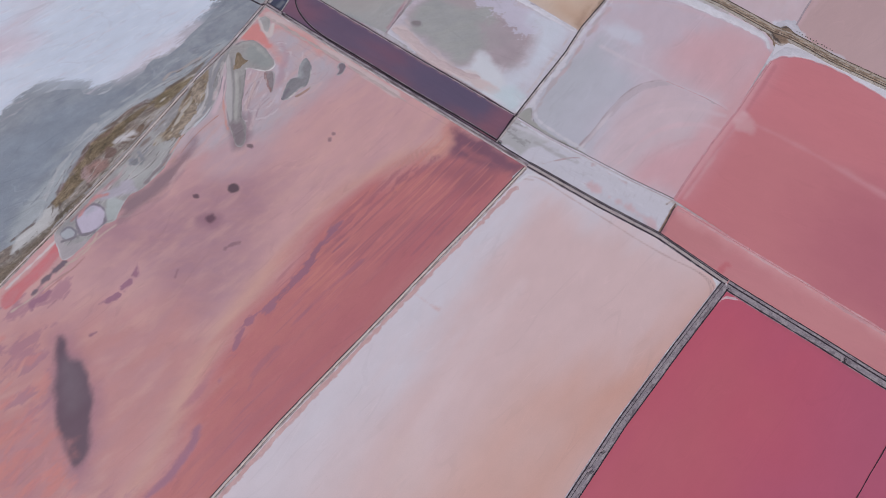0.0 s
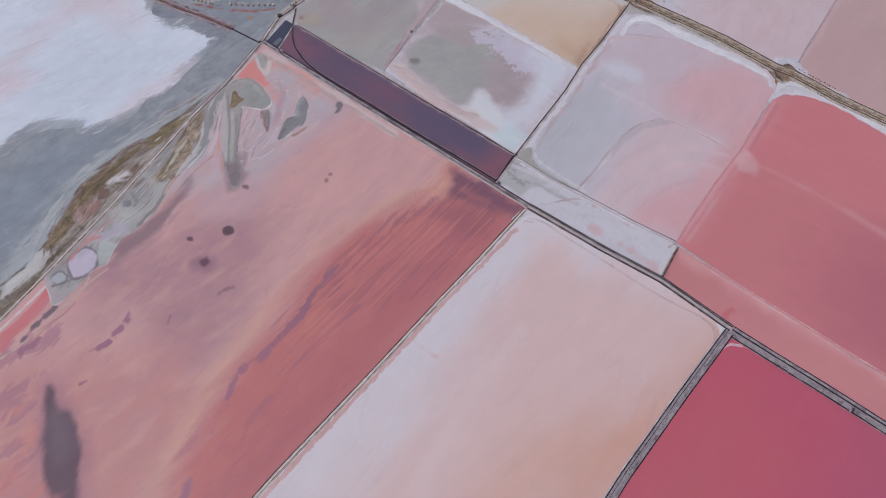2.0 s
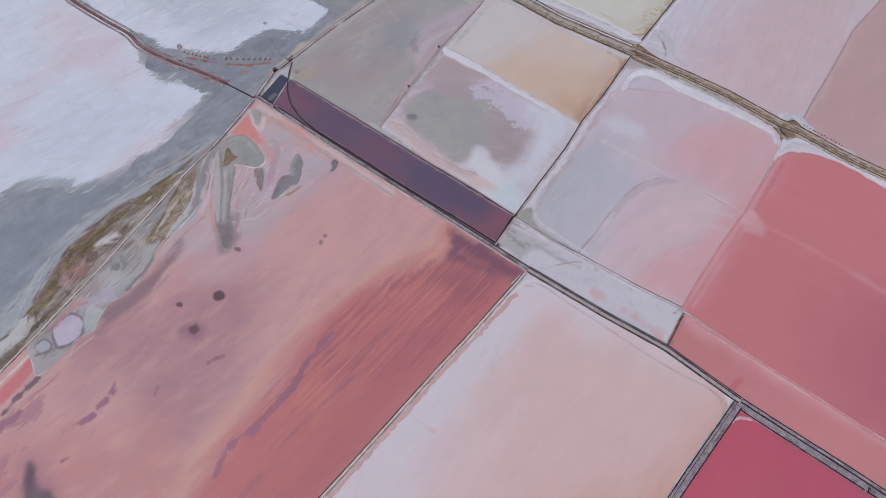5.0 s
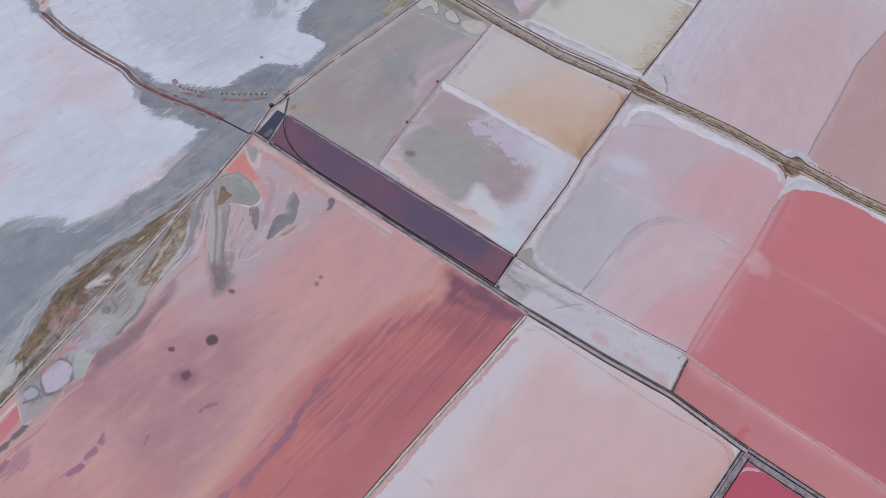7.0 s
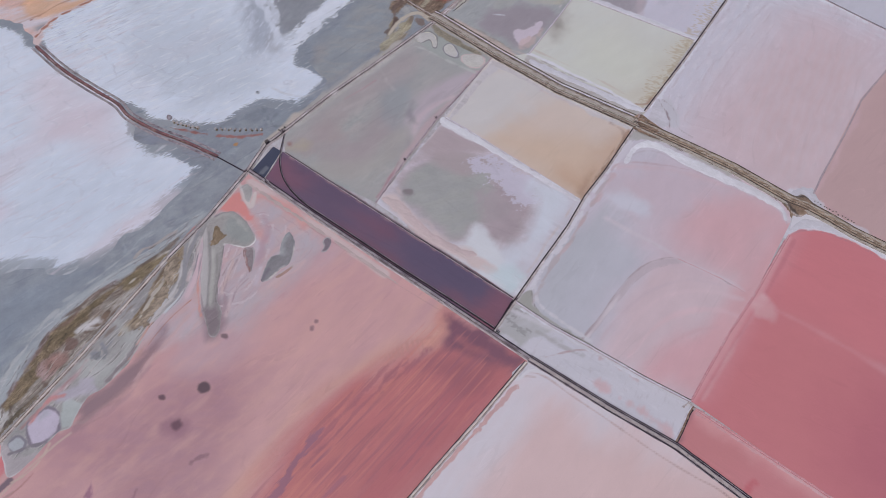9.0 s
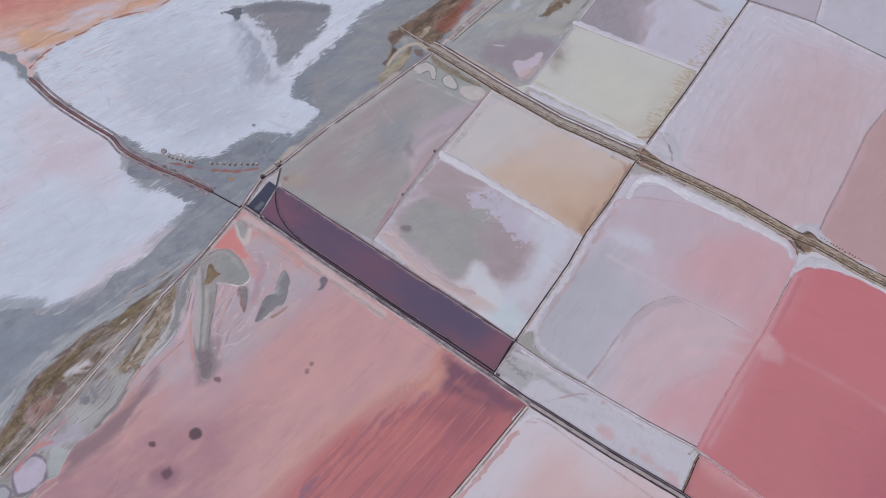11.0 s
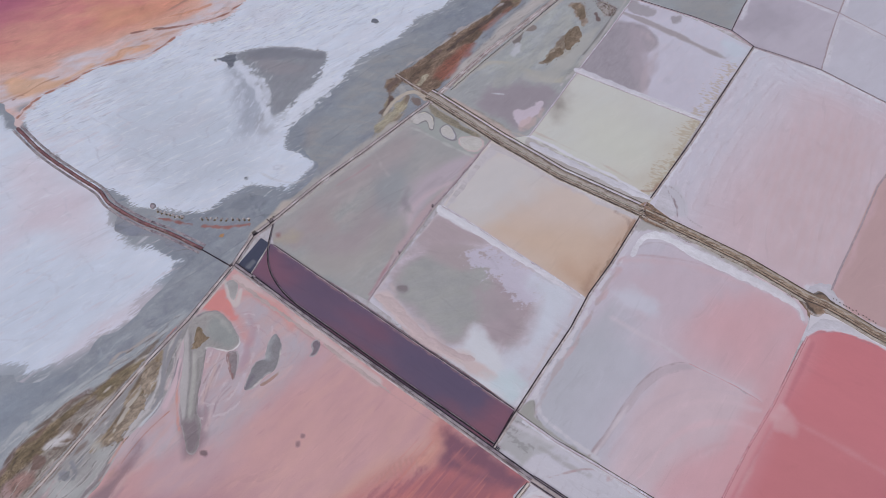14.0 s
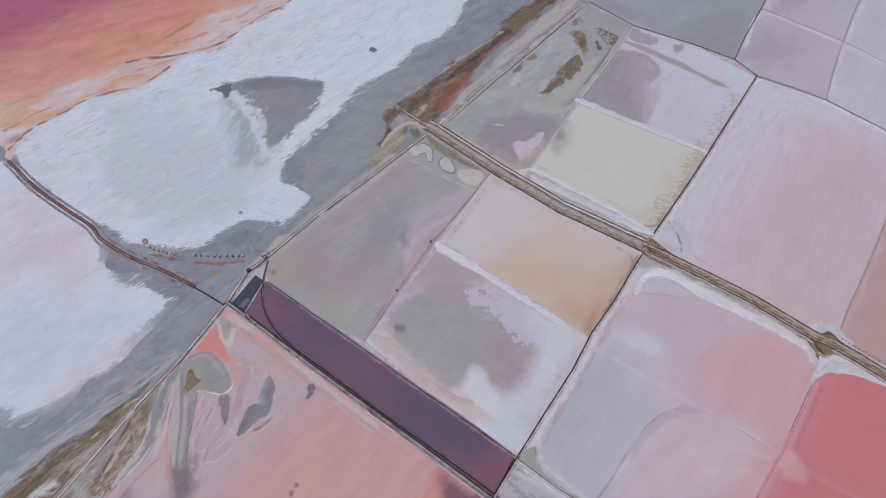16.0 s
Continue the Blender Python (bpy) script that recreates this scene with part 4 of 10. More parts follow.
salt_b = [
    Layer([(-167.5, 255.0), (-166.0, 261.9), (-163.6, 270.1), (-159.5, 275.6), (-151.7, 282.6), (-144.6, 289.7), (-134.8, 295.0), (-124.1, 299.1), (-117.8, 304.5), (-114.3, 310.5), (-109.3, 318.7), (-99.7, 322.4), (-93.2, 327.7), (-86.9, 335.3), (-78.8, 345.5), (-67.9, 360.7), (-49.1, 387.1)], tone(188, 168, 170), 0.8, 0.6, 3, 25, 3, width=3.2),
    Layer([(-135.3, 309.9), (-127.9, 314.2), (-116.2, 316.5), (-107.1, 320.2), (-108.7, 315.8), (-113.8, 308.0), (-117.3, 302.5), (-123.6, 297.1), (-133.2, 293.3), (-136.9, 298.3)], tone(188, 170, 174), 1.0, 0.8, 3, 25, 3),
    Layer(B_EDGE, tone(187, 193, 208), 0.4, 2.2, 9, 20, 2, fringe=(9, 0.5, 24, 5.0), second=tone(190, 194, 208)),
    Layer([(-126.4, 263.9), (-99.6, 273.1), (-77.3, 261.4), (-67.2, 239.4), (-79.4, 226.5), (-100.4, 228.8), (-118.9, 244.3)], tone(172, 178, 192), 9, 4, 12, 30, 2),
    # blue-grey streaks below paint the shade beside small ridges of the crust
    Layer(None, tone(160, 166, 184), 0.6, 0, width=-1.45, cover=0.5, fringe=(10, 1.5, 36, 6.0)),
    Layer(None, tone(158, 158, 174), 0.4, 0, width=-1.9, cover=0.5, fringe=(10, 1.0, 33, 5.0)),
    Layer(None, tone(152, 156, 174), 0.35, 0, width=-1.0, cover=0.55, fringe=(10, 0.9, 36, 7.0), within=[(-161.8, 263.6), (-152.8, 277.2), (-133.8, 291.0), (-113.6, 305.3), (-87.3, 319.6), (-65.1, 338.6), (-40.2, 346.6), (-33.4, 323.7), (-61.8, 312.7), (-89.0, 302.1), (-102.9, 288.7), (-123.5, 269.9), (-145.8, 255.2)]),
    Layer(None, tone(204, 208, 218), 0.35, 0, width=-1.0, cover=0.5, fringe=(10, 1.2, 36, 6.0), within=[(-161.8, 263.6), (-152.8, 277.2), (-133.8, 291.0), (-113.6, 305.3), (-87.3, 319.6), (-65.1, 338.6), (-19.9, 354.9), (-18.9, 331.3), (-61.8, 312.7), (-89.0, 302.1), (-102.9, 288.7), (-123.5, 269.9), (-145.8, 255.2)]),
    Layer(None, tone(186, 176, 186), 0.8, 0, width=-0.9, cover=0.45, fringe=(10, 2.5, 36, 5.0), within=[(-163.0, 260.7), (-146.8, 272.7), (-123.0, 285.3), (-107.7, 279.2), (-119.7, 255.4), (-138.0, 244.2), (-153.5, 252.3)]),
    Layer([(-136.8, 285.2), (-119.9, 291.8), (-100.6, 288.7), (-84.4, 276.3), (-74.6, 258.6), (-70.1, 244.7), (-85.5, 236.6), (-103.5, 241.8), (-119.7, 255.4)], tone(178, 184, 198), 10, 4, 10, 36, 2, cover=0.6),
    Layer(None, tone(178, 168, 178), 1.0, 1.2, 8, 26, 3, width=-0.7, cover=0.2),
    Layer(None, tone(204, 205, 215), 0.5, 0, width=-1.1, cover=0.35, fringe=(10, 1.6, 34, 5.0)),
    Layer(B_EDGE, tone(160, 160, 176), 0.8, 6.0, 14, 24, 2, lines=(11.0, 0.7), cover=0.3),
    Layer(B_EDGE, tone(206, 206, 214), 0.8, 6.0, 11, 24, 2, lines=(8.0, 0.8), cover=0.15),
    Layer([(-90.3, 298.7), (-83.9, 300.1), (-79.1, 302.5), (-72.0, 303.2), (-63.5, 303.6), (-55.6, 302.0), (-48.3, 300.0), (-47.1, 295.7), (-48.7, 290.4), (-47.4, 287.2), (-50.5, 281.5), (-54.9, 276.5), (-57.8, 270.4), (-60.2, 265.0), (-62.8, 261.5), (-66.5, 263.2), (-70.3, 270.3), (-73.8, 278.2), (-77.7, 285.1), (-82.7, 290.2), (-86.8, 292.1)], tone(130, 131, 140), 0.6, 1.0, 3, 60, 2, fringe=(7, 0.5, 36, 4.0), second=tone(129, 131, 139), mottle=0.05),
    Layer([(-81.6, 300.1), (-70.0, 302.2), (-55.5, 301.0), (-49.1, 299.0), (-51.1, 295.7), (-64.5, 296.9), (-76.1, 295.5)], tone(116, 117, 127), 1.6, 1.2, 3, 20, 3, cover=0.8),
    Layer([(-78.4, 295.4), (-64.2, 294.9), (-54.5, 292.3), (-58.5, 287.1), (-70.3, 288.3)], tone(138, 131, 137), 2.5, 1.5, 3, 20, 3, cover=0.5),
    Layer([(-86.2, 291.4), (-79.4, 287.0), (-73.4, 278.8), (-69.2, 269.1), (-65.0, 262.1), (-67.6, 255.8), (-74.6, 258.6), (-80.1, 267.2), (-84.5, 279.3)], tone(152, 157, 171), 5.0, 2.0, 3, 75, 3, cover=0.85),
    Layer([(-85.0, 292.7), (-81.2, 289.5), (-76.6, 284.4), (-72.9, 278.2), (-69.5, 270.9), (-66.6, 263.8)], tone(192, 194, 207), 0.5, 1.6, 1.6, 70, 3, width=0.5, cover=0.85, fringe=(6, 0.7, 60, 3.0)),
    Layer([(-79.2, 288.9), (-74.7, 283.8), (-73.1, 285.7), (-71.0, 280.7)], tone(190, 193, 206), 0.5, 1.2, 1.4, 60, 3, width=0.2, cover=0.8, fringe=(5, 0.6, 40, 3.0)),
    Layer([(-59.8, 262.1), (-57.4, 268.0), (-54.6, 274.1), (-50.7, 279.6), (-47.5, 284.0), (-43.3, 283.4), (-46.1, 279.0), (-50.4, 272.9), (-53.7, 266.3), (-55.9, 259.9)], tone(190, 192, 205), 0.5, 1.6, 1.6, 45, 3, cover=0.85, fringe=(10, 0.6, 36, 4.0)),
    Layer([(-50.3, 288.5), (-49.1, 289.8), (-47.4, 287.2), (-49.1, 285.9)], tone(128, 130, 140), 0.6, 0.6, 1.4, 36, 2),
    Layer([(-87.9, 293.4), (-85.9, 295.4), (-81.7, 292.8), (-77.6, 290.2), (-79.4, 287.0), (-83.4, 288.9)], tone(188, 192, 206), 0.5, 1.2, 1.6, 40, 2, cover=0.8, fringe=(6, 0.7, 40, 3.0)),
    Layer([(-84.8, 288.8), (-79.0, 284.9), (-75.5, 277.5), (-72.7, 265.2), (-71.9, 254.8), (-77.6, 254.8), (-79.3, 269.7), (-82.7, 279.0)], tone(148, 152, 166), 4.0, 1.6, 4, 78, 2.5, cover=0.75),
    Layer([(-70.9, 265.2), (-67.1, 263.7), (-65.3, 254.9), (-69.3, 254.8)], tone(150, 150, 160), 2.4, 1.2, 3, 78, 2.5, cover=0.6),
    Layer([(-88.1, 291.4), (-84.2, 293.5), (-79.8, 286.8), (-74.7, 278.5), (-70.7, 269.8), (-67.0, 263.1)], tone(188, 191, 204), 0.9, 1.3, 2.4, 70, 2.5, width=1.0, cover=0.75),
    Layer([(-80.0, 285.5), (-75.7, 284.6), (-72.0, 281.7), (-70.1, 275.4), (-68.6, 271.0)], tone(186, 189, 202), 1.0, 1.4, 2.4, 60, 2.5, width=1.1, cover=0.7),
    Layer([(-85.6, 285.5), (-82.3, 282.3), (-79.8, 275.9), (-79.0, 268.2)], tone(184, 188, 202), 1.2, 1.4, 2.6, 60, 2.5, width=0.9, cover=0.6),
    Layer([(-67.4, 260.1), (-63.2, 261.9), (-59.4, 263.8)], tone(184, 188, 201), 2.0, 1.6, 3, 40, 2.5, width=1.8, cover=0.75),
    Layer(None, tone(192, 195, 208), 0.9, 0, width=-1.0, cover=0.5, fringe=(10, 1.8, 76, 3.0), within=[(-88.8, 292.7), (-80.8, 292.8), (-71.7, 283.0), (-66.2, 263.7), (-66.6, 254.9), (-77.6, 254.8), (-83.5, 275.9)]),
    Layer(None, tone(194, 197, 209), 0.6, 0, width=0.2, cover=0.85, fringe=(10, 1.6, 42, 2.6, 5.0), within=[(-62.1, 257.0), (-60.0, 263.9), (-56.7, 272.8), (-51.3, 280.9), (-46.1, 287.9), (-40.8, 286.0), (-42.5, 279.7), (-48.6, 272.9), (-52.0, 263.9), (-54.6, 255.9)]),

    Layer([(-92.7, 296.0), (-88.8, 298.0), (-86.1, 298.7), (-86.6, 291.4), (-89.4, 293.7)], tone(102, 106, 118), 0.8, 1.0, 2),
    Layer([(-94.9, 295.3), (-94.1, 296.0), (-93.5, 294.3)], tone(100, 100, 108), 0.4, 0.2, 2),
    Layer([(-29.7, 320.8), (-28.8, 322.3), (-27.1, 321.6), (-26.7, 319.8), (-28.1, 319.0)], tone(92, 94, 102), 0.4, 0.3, 2),
    Layer([(-71.7, 232.9), (-70.3, 233.1), (-70.3, 231.6), (-71.3, 231.6)], tone(104, 110, 120), 0.5, 0.3, 2),
    Layer([(-24.2, 302.6), (-17.9, 309.5), (-14.9, 307.8), (-20.0, 303.3)], tone(134, 138, 148), 0.8, 1.2, 2, 10, 3),
    Layer([(-65.4, 234.7), (-59.8, 231.7), (-52.4, 230.5), (-48.6, 233.1)], tone(164, 160, 164), 0.8, 0.18, 3, width=0.2, cover=0.7),
    Layer([(-116.0, 221.8), (-113.0, 223.8), (-113.9, 221.8)], tone(112, 118, 130), 0.8, 0.5, 2),
    Layer([(-130.0, 312.8), (-116.0, 315.8), (-109.2, 318.3), (-100.0, 321.3), (-93.5, 326.9), (-87.3, 334.5), (-80.9, 342.3), (-71.8, 350.4), (-62.8, 362.9)], tone(140, 102, 94), 0.35, 0.7, 1.6, 25, 4, width=0.4),
    Layer([(-166.8, 262.1), (-163.8, 269.5), (-160.0, 275.0), (-152.0, 281.9), (-144.9, 289.0), (-134.7, 294.3), (-123.9, 298.4), (-118.2, 304.2), (-114.6, 309.4)], tone(150, 108, 98), 0.35, 0.6, 1.6, 25, 4, width=0.5),
    Layer([(-161.6, 276.2), (-152.4, 283.2), (-145.3, 290.3), (-136.4, 296.3)], tone(178, 138, 114), 0.7, 0.18, 2, 25, 3, width=0.2, cover=0.8),
]
bar("salt_crust", B_EDGE, MUD_A, MUD_B, "white feather-edged salt crust with a grey mud hollow", salt_b, -0.12, 0.7, 0.12, 14, 0.8, 5, 20, 2, 0.75, 0.03, 5.0, "salt crust", (3, 40), 0.06, 0.03, 2.4)

# ---- ponds ----
pink = [
    Layer([(-118.1, 103.2), (-100.4, 107.6), (-88.3, 114.1), (-70.8, 125.4), (-57.9, 114.4), (-57.7, 95.4), (-62.5, 75.8), (-77.2, 68.2), (-93.2, 79.3), (-107.3, 87.0)], tone(158, 122, 132), 11, 5, 16, second=tone(164, 126, 132)),
    Layer([(-152.5, 53.4), (-125.8, 67.8), (-103.0, 75.5), (-78.6, 66.4), (-72.7, 40.5), (-82.2, 12.7), (-93.3, -6.8), (-133.2, -7.1)], tone(178, 130, 130), 14, 5, 16),
    Layer([(-81.7, 120.8), (-72.0, 134.6), (-71.9, 149.1), (-54.5, 156.8), (-30.4, 164.7), (-45.9, 151.8), (-56.3, 134.8), (-66.4, 121.0)], tone(176, 148, 156), 8, 4, 10, 50, 2),
    Layer([(-97.4, 125.2), (-88.9, 145.4), (-82.8, 162.9), (-76.9, 176.9), (-72.7, 185.5), (-64.8, 187.4), (-46.1, 174.8), (-39.8, 164.4), (-44.2, 156.5), (-53.4, 145.7), (-63.1, 135.3), (-71.7, 132.2)], tone(174, 158, 165), 4, 2.5, 5, 70, 3, second=tone(168, 158, 167)),
    Layer([(-75.8, 139.7), (-73.7, 141.3), (-71.3, 143.7), (-69.4, 141.4), (-67.9, 136.4), (-67.7, 131.9), (-69.2, 128.8), (-71.8, 128.8), (-74.0, 132.8)], tone(124, 110, 117), 2.0, 0.8, 2.5, 70, 3, cover=0.9),
    Layer([(-69.0, 141.4), (-69.2, 145.5), (-68.1, 143.2), (-67.9, 138.7)], tone(140, 122, 130), 1.0, 0.5, 2.5, 70, 3, cover=0.7),
    Layer(None, tone(170, 134, 143), 1.4, 0, width=-0.5, cover=0.35, fringe=(9, 8.0, 45, 2.5)),
    Layer(None, tone(192, 153, 148), 1.2, 0, width=-0.8, cover=0.4, fringe=(9, 6.0, 42, 3.0)),
    Layer(None, tone(166, 126, 134), 0.6, 0, width=-1.6, cover=0.35, fringe=(9, 1.6, 46, 5.0)),
    Layer([(-79.0, 137.2), (-78.9, 154.0), (-76.9, 162.9), (-75.3, 174.6), (-64.7, 179.5), (-49.1, 174.8), (-42.1, 164.4), (-45.3, 157.6), (-55.5, 147.8), (-63.5, 138.3), (-72.0, 134.2)], tone(164, 138, 148), 0.8, 1.6, 8, 80, 4, lines=(2.8, 0.3), cover=0.45),
    Layer([(-78.4, 139.2), (-78.1, 154.0), (-76.2, 163.0), (-74.9, 174.6), (-61.5, 178.3), (-51.0, 173.6), (-55.8, 149.9), (-63.8, 140.4)], tone(190, 180, 186), 0.8, 2.0, 9, 80, 4, lines=(3.7, 0.5), cover=0.5),
    Layer([(-67.5, 190.1), (-39.0, 169.3), (-17.5, 153.3)], tone(184, 166, 168), 0.8, 0.8, 4, -32, 3, width=1.1),
    Layer([(-66.5, 187.0), (-38.9, 167.2), (-13.3, 149.2), (2.8, 138.7)], tone(158, 128, 130), 0.3, 0.14, 3, -32, 4, width=0.12),
    Layer([(-66.0, 181.9), (-63.2, 183.4), (-57.9, 181.7), (-51.4, 177.6), (-46.4, 172.0)], tone(184, 138, 138), 1.4, 0.8, 4, -30, 3, width=1.2),
    Layer([(-65.9, 183.0), (-63.5, 184.1), (-59.7, 183.6), (-55.2, 180.9), (-50.7, 177.3), (-46.9, 172.7)], tone(188, 144, 142), 0.9, 0.6, 3, -30, 3, width=0.6, cover=0.8),
    Layer([(-71.2, 159.9), (-68.8, 157.5), (-69.0, 153.1), (-70.1, 149.0), (-70.4, 145.5)], tone(180, 158, 158), 0.6, 0.5, 3, 70, 3, width=0.5, cover=0.8),
    Layer([(-67.3, 158.0), (-68.4, 154.5), (-69.4, 150.2), (-69.6, 145.5), (-68.6, 141.4)], tone(148, 128, 136), 0.3, 0.4, 2, 70, 3, width=0.15, cover=0.8),
    Layer([(-65.3, 149.1), (-66.9, 146.0), (-67.5, 142.1), (-67.7, 137.5)], tone(186, 166, 170), 0.8, 0.6, 3, 65, 3, width=0.4, cover=0.7),
    Layer([(-62.4, 167.4), (-60.7, 163.7), (-60.5, 158.7), (-59.2, 153.9), (-59.8, 149.1)], tone(176, 166, 178), 1.2, 0.8, 3, 75, 3, width=0.9, cover=0.8),
    Layer([(-60.2, 170.0), (-57.4, 167.0), (-56.2, 163.0), (-57.0, 160.0)], tone(170, 156, 168), 1.2, 0.8, 3, 60, 3, width=0.8, cover=0.7),
    Layer([(-84.7, 144.2), (-81.4, 143.1), (-78.5, 139.7), (-78.9, 135.2), (-82.4, 130.7), (-85.7, 127.4)], tone(182, 160, 168), 1.6, 1.0, 3, 45, 3, width=1.2, cover=0.7),
    Layer([(-83.8, 156.8), (-83.9, 151.3), (-83.2, 154.4), (-81.1, 156.1)], tone(172, 150, 156), 0.6, 0.5, 2, 70, 3, width=0.4, cover=0.8),
    Layer([(-55.7, 148.0), (-52.1, 151.3), (-47.4, 153.8), (-44.7, 157.2)], tone(188, 162, 164), 0.8, 0.6, 3, 40, 3, width=0.4, cover=0.7),
    Layer([(-69.3, 179.4), (-66.2, 177.5), (-63.7, 174.2), (-60.7, 169.1), (-58.5, 164.9), (-61.1, 166.3), (-64.0, 170.4), (-66.9, 173.7), (-70.0, 175.8)], tone(186, 142, 143), 2.0, 0.8, 3),
    Layer([(-77.0, 177.7), (-75.6, 181.3), (-73.8, 183.8), (-71.8, 185.3), (-70.6, 185.3), (-69.1, 182.4), (-67.5, 179.4), (-65.9, 177.0), (-64.9, 174.2), (-67.0, 174.4), (-69.6, 176.1), (-72.9, 176.7), (-75.5, 177.0)], tone(192, 128, 126), 0.8, 0.6, 2),
    Layer([(-77.8, 178.9), (-76.0, 182.5), (-74.0, 185.0), (-72.0, 186.5)], tone(196, 186, 184), 0.3, 0.23, 3, width=0.3),
    Layer([(-92.6, 153.9), (-85.3, 166.3), (-78.4, 177.4), (-71.4, 188.3)], tone(178, 170, 170), 0.5, 0.5, 3, 48, 3, width=1.0),
    Layer([(-71.0, 187.8), (-68.1, 181.9), (-65.7, 179.5), (-65.2, 184.9)], tone(184, 172, 172), 0.5, 0.4, 3, width=0.7),
    Layer([(-61.2, 175.9), (-58.4, 170.0), (-59.5, 163.1), (-60.1, 156.4)], tone(162, 134, 146), 1.2, 0.8, 4, width=0.8, cover=0.7),
    Layer([(-79.1, 145.0), (-82.5, 141.2), (-86.2, 136.7), (-89.1, 131.9), (-91.4, 127.5), (-93.1, 123.7)], tone(180, 144, 138), 0.8, 0.9, 2, 48, 4, width=0.3, cover=0.8),
    Layer([(-80.0, 142.9), (-84.6, 137.5), (-88.0, 132.1), (-90.6, 127.1)], tone(160, 112, 100), 0.25, 0.15, 1.6, 48, 5, width=0.15),
    Layer([(-79.6, 154.4), (-79.1, 149.7), (-78.1, 145.0), (-76.9, 140.4), (-75.8, 137.2)], tone(186, 136, 126), 0.3, 0.3, 2, 70, 4, width=0.15, cover=0.8),
    Layer([(-81.6, 158.4), (-81.9, 152.9), (-83.0, 148.6), (-84.4, 143.3), (-87.6, 138.7)], tone(176, 178, 184), 0.6, 0.5, 3, 60, 4, width=0.8),
    Layer([(-80.2, 159.5), (-80.0, 154.0), (-80.3, 149.3), (-81.6, 144.4)], tone(186, 164, 172), 0.6, 0.5, 3, 60, 4, width=0.6),
    Layer([(-80.9, 160.2), (-81.1, 154.0), (-82.2, 149.2), (-83.7, 143.7), (-86.7, 138.7), (-89.2, 133.5)], tone(122, 116, 124), 0.25, 0.15, 3, 60, 4, width=0.14),
    Layer([(-79.6, 162.5), (-79.6, 156.2), (-79.4, 150.8), (-79.8, 146.5)], tone(126, 118, 126), 0.25, 0.14, 3, 60, 4, width=0.12),
    Layer([(-67.4, 130.5), (-66.4, 129.9)], tone(130, 104, 112), 0.5, 0.2, 3, width=0.5),
    Layer([(-66.4, 142.4), (-65.9, 147.7), (-63.6, 151.5), (-63.0, 154.2)], tone(146, 122, 132), 0.25, 0.13, 3, width=0.1),
    Layer([(-70.1, 154.1), (-70.4, 148.7), (-69.0, 143.4), (-67.2, 138.3)], tone(156, 132, 142), 0.3, 0.14, 3, width=0.12),
    Layer([(-71.3, 151.9), (-69.3, 157.4), (-66.4, 160.3)], tone(142, 120, 124), 0.3, 0.15, 3, width=0.15),
    Layer([(-66.8, 141.4), (-65.7, 146.6), (-62.6, 150.9)], tone(150, 130, 140), 0.4, 0.15, 3, width=0.15),
    Layer([(2.8, 139.6), (0.9, 133.0), (-4.9, 128.8), (-13.6, 125.5), (-21.8, 120.9), (-29.2, 116.4), (-35.3, 112.0), (-41.0, 106.8), (-45.9, 99.6), (-50.4, 92.3), (-55.0, 84.7), (-59.7, 76.6), (-63.8, 69.8), (-67.3, 62.9), (-70.6, 55.1), (-73.4, 47.2), (-76.1, 38.9), (-78.8, 30.6), (-82.3, 23.1), (-86.4, 15.3)], tone(190, 148, 138), 4, 1.6, 6, 47, 5, width=2.0, cover=0.75),
    Layer([(28.9, 123.2), (18.5, 130.4), (4.0, 138.7), (2.9, 131.6), (-2.2, 127.4), (-12.2, 123.7), (-19.4, 118.7), (-25.7, 115.1), (-31.8, 110.3), (-36.4, 105.6), (-41.4, 98.9), (-45.9, 91.9), (-50.3, 84.7), (-55.4, 76.2), (-59.9, 69.1), (-63.7, 61.8), (-67.1, 54.1), (-69.9, 45.5), (-72.7, 36.7), (-76.2, 28.4), (-80.3, 20.7), (-83.8, 12.7), (-63.6, 12.9), (-50.0, 29.5), (-14.6, 72.4)], tone(174, 110, 110), 5, 2.0, 4, 47, 8, second=tone(171, 106, 109)),
    Layer([(27.9, 121.8), (22.0, 117.3), (14.3, 115.1), (2.9, 110.6), (-8.3, 102.0), (-17.1, 91.7), (-25.7, 81.8), (-33.8, 70.4), (-43.2, 59.5), (-51.9, 45.7), (-58.7, 34.2), (-62.9, 18.8), (-48.4, 29.5), (-14.6, 72.4)], tone(162, 96, 104), 12, 3, 9, 47, 5, cover=0.8),
    Layer([(2.4, 137.2), (7.2, 138.2), (14.2, 133.1), (22.3, 127.2), (27.2, 123.6), (23.6, 120.4), (17.9, 121.7), (12.9, 123.5), (7.9, 124.8), (3.2, 128.8)], tone(118, 82, 97), 2.6, 2.0, 4, 40, 3),
    Layer([(5.2, 125.7), (12.5, 122.6), (18.2, 119.5), (14.3, 114.0), (6.7, 112.8), (1.0, 117.1), (-2.9, 121.5)], tone(140, 88, 98), 4, 2.4, 3, 44, 6, cover=0.7),
    Layer([(6.8, 130.3), (12.6, 128.0), (18.3, 123.5), (14.1, 124.4), (9.1, 126.2)], tone(158, 100, 104), 1.2, 1.2, 3, 20, 4, cover=0.6),
    Layer(None, tone(138, 90, 104), 1.0, 0, width=-0.6, cover=0.5, fringe=(10, 1.5, 49, 18.0, 1.5), within=[(2.9, 130.2), (11.8, 123.5), (12.4, 115.0), (2.9, 104.2), (-8.1, 95.9), (-18.9, 89.7), (-29.5, 85.7), (-35.2, 89.6), (-32.3, 99.8), (-25.4, 110.4), (-16.3, 118.7), (-6.8, 124.2)]),
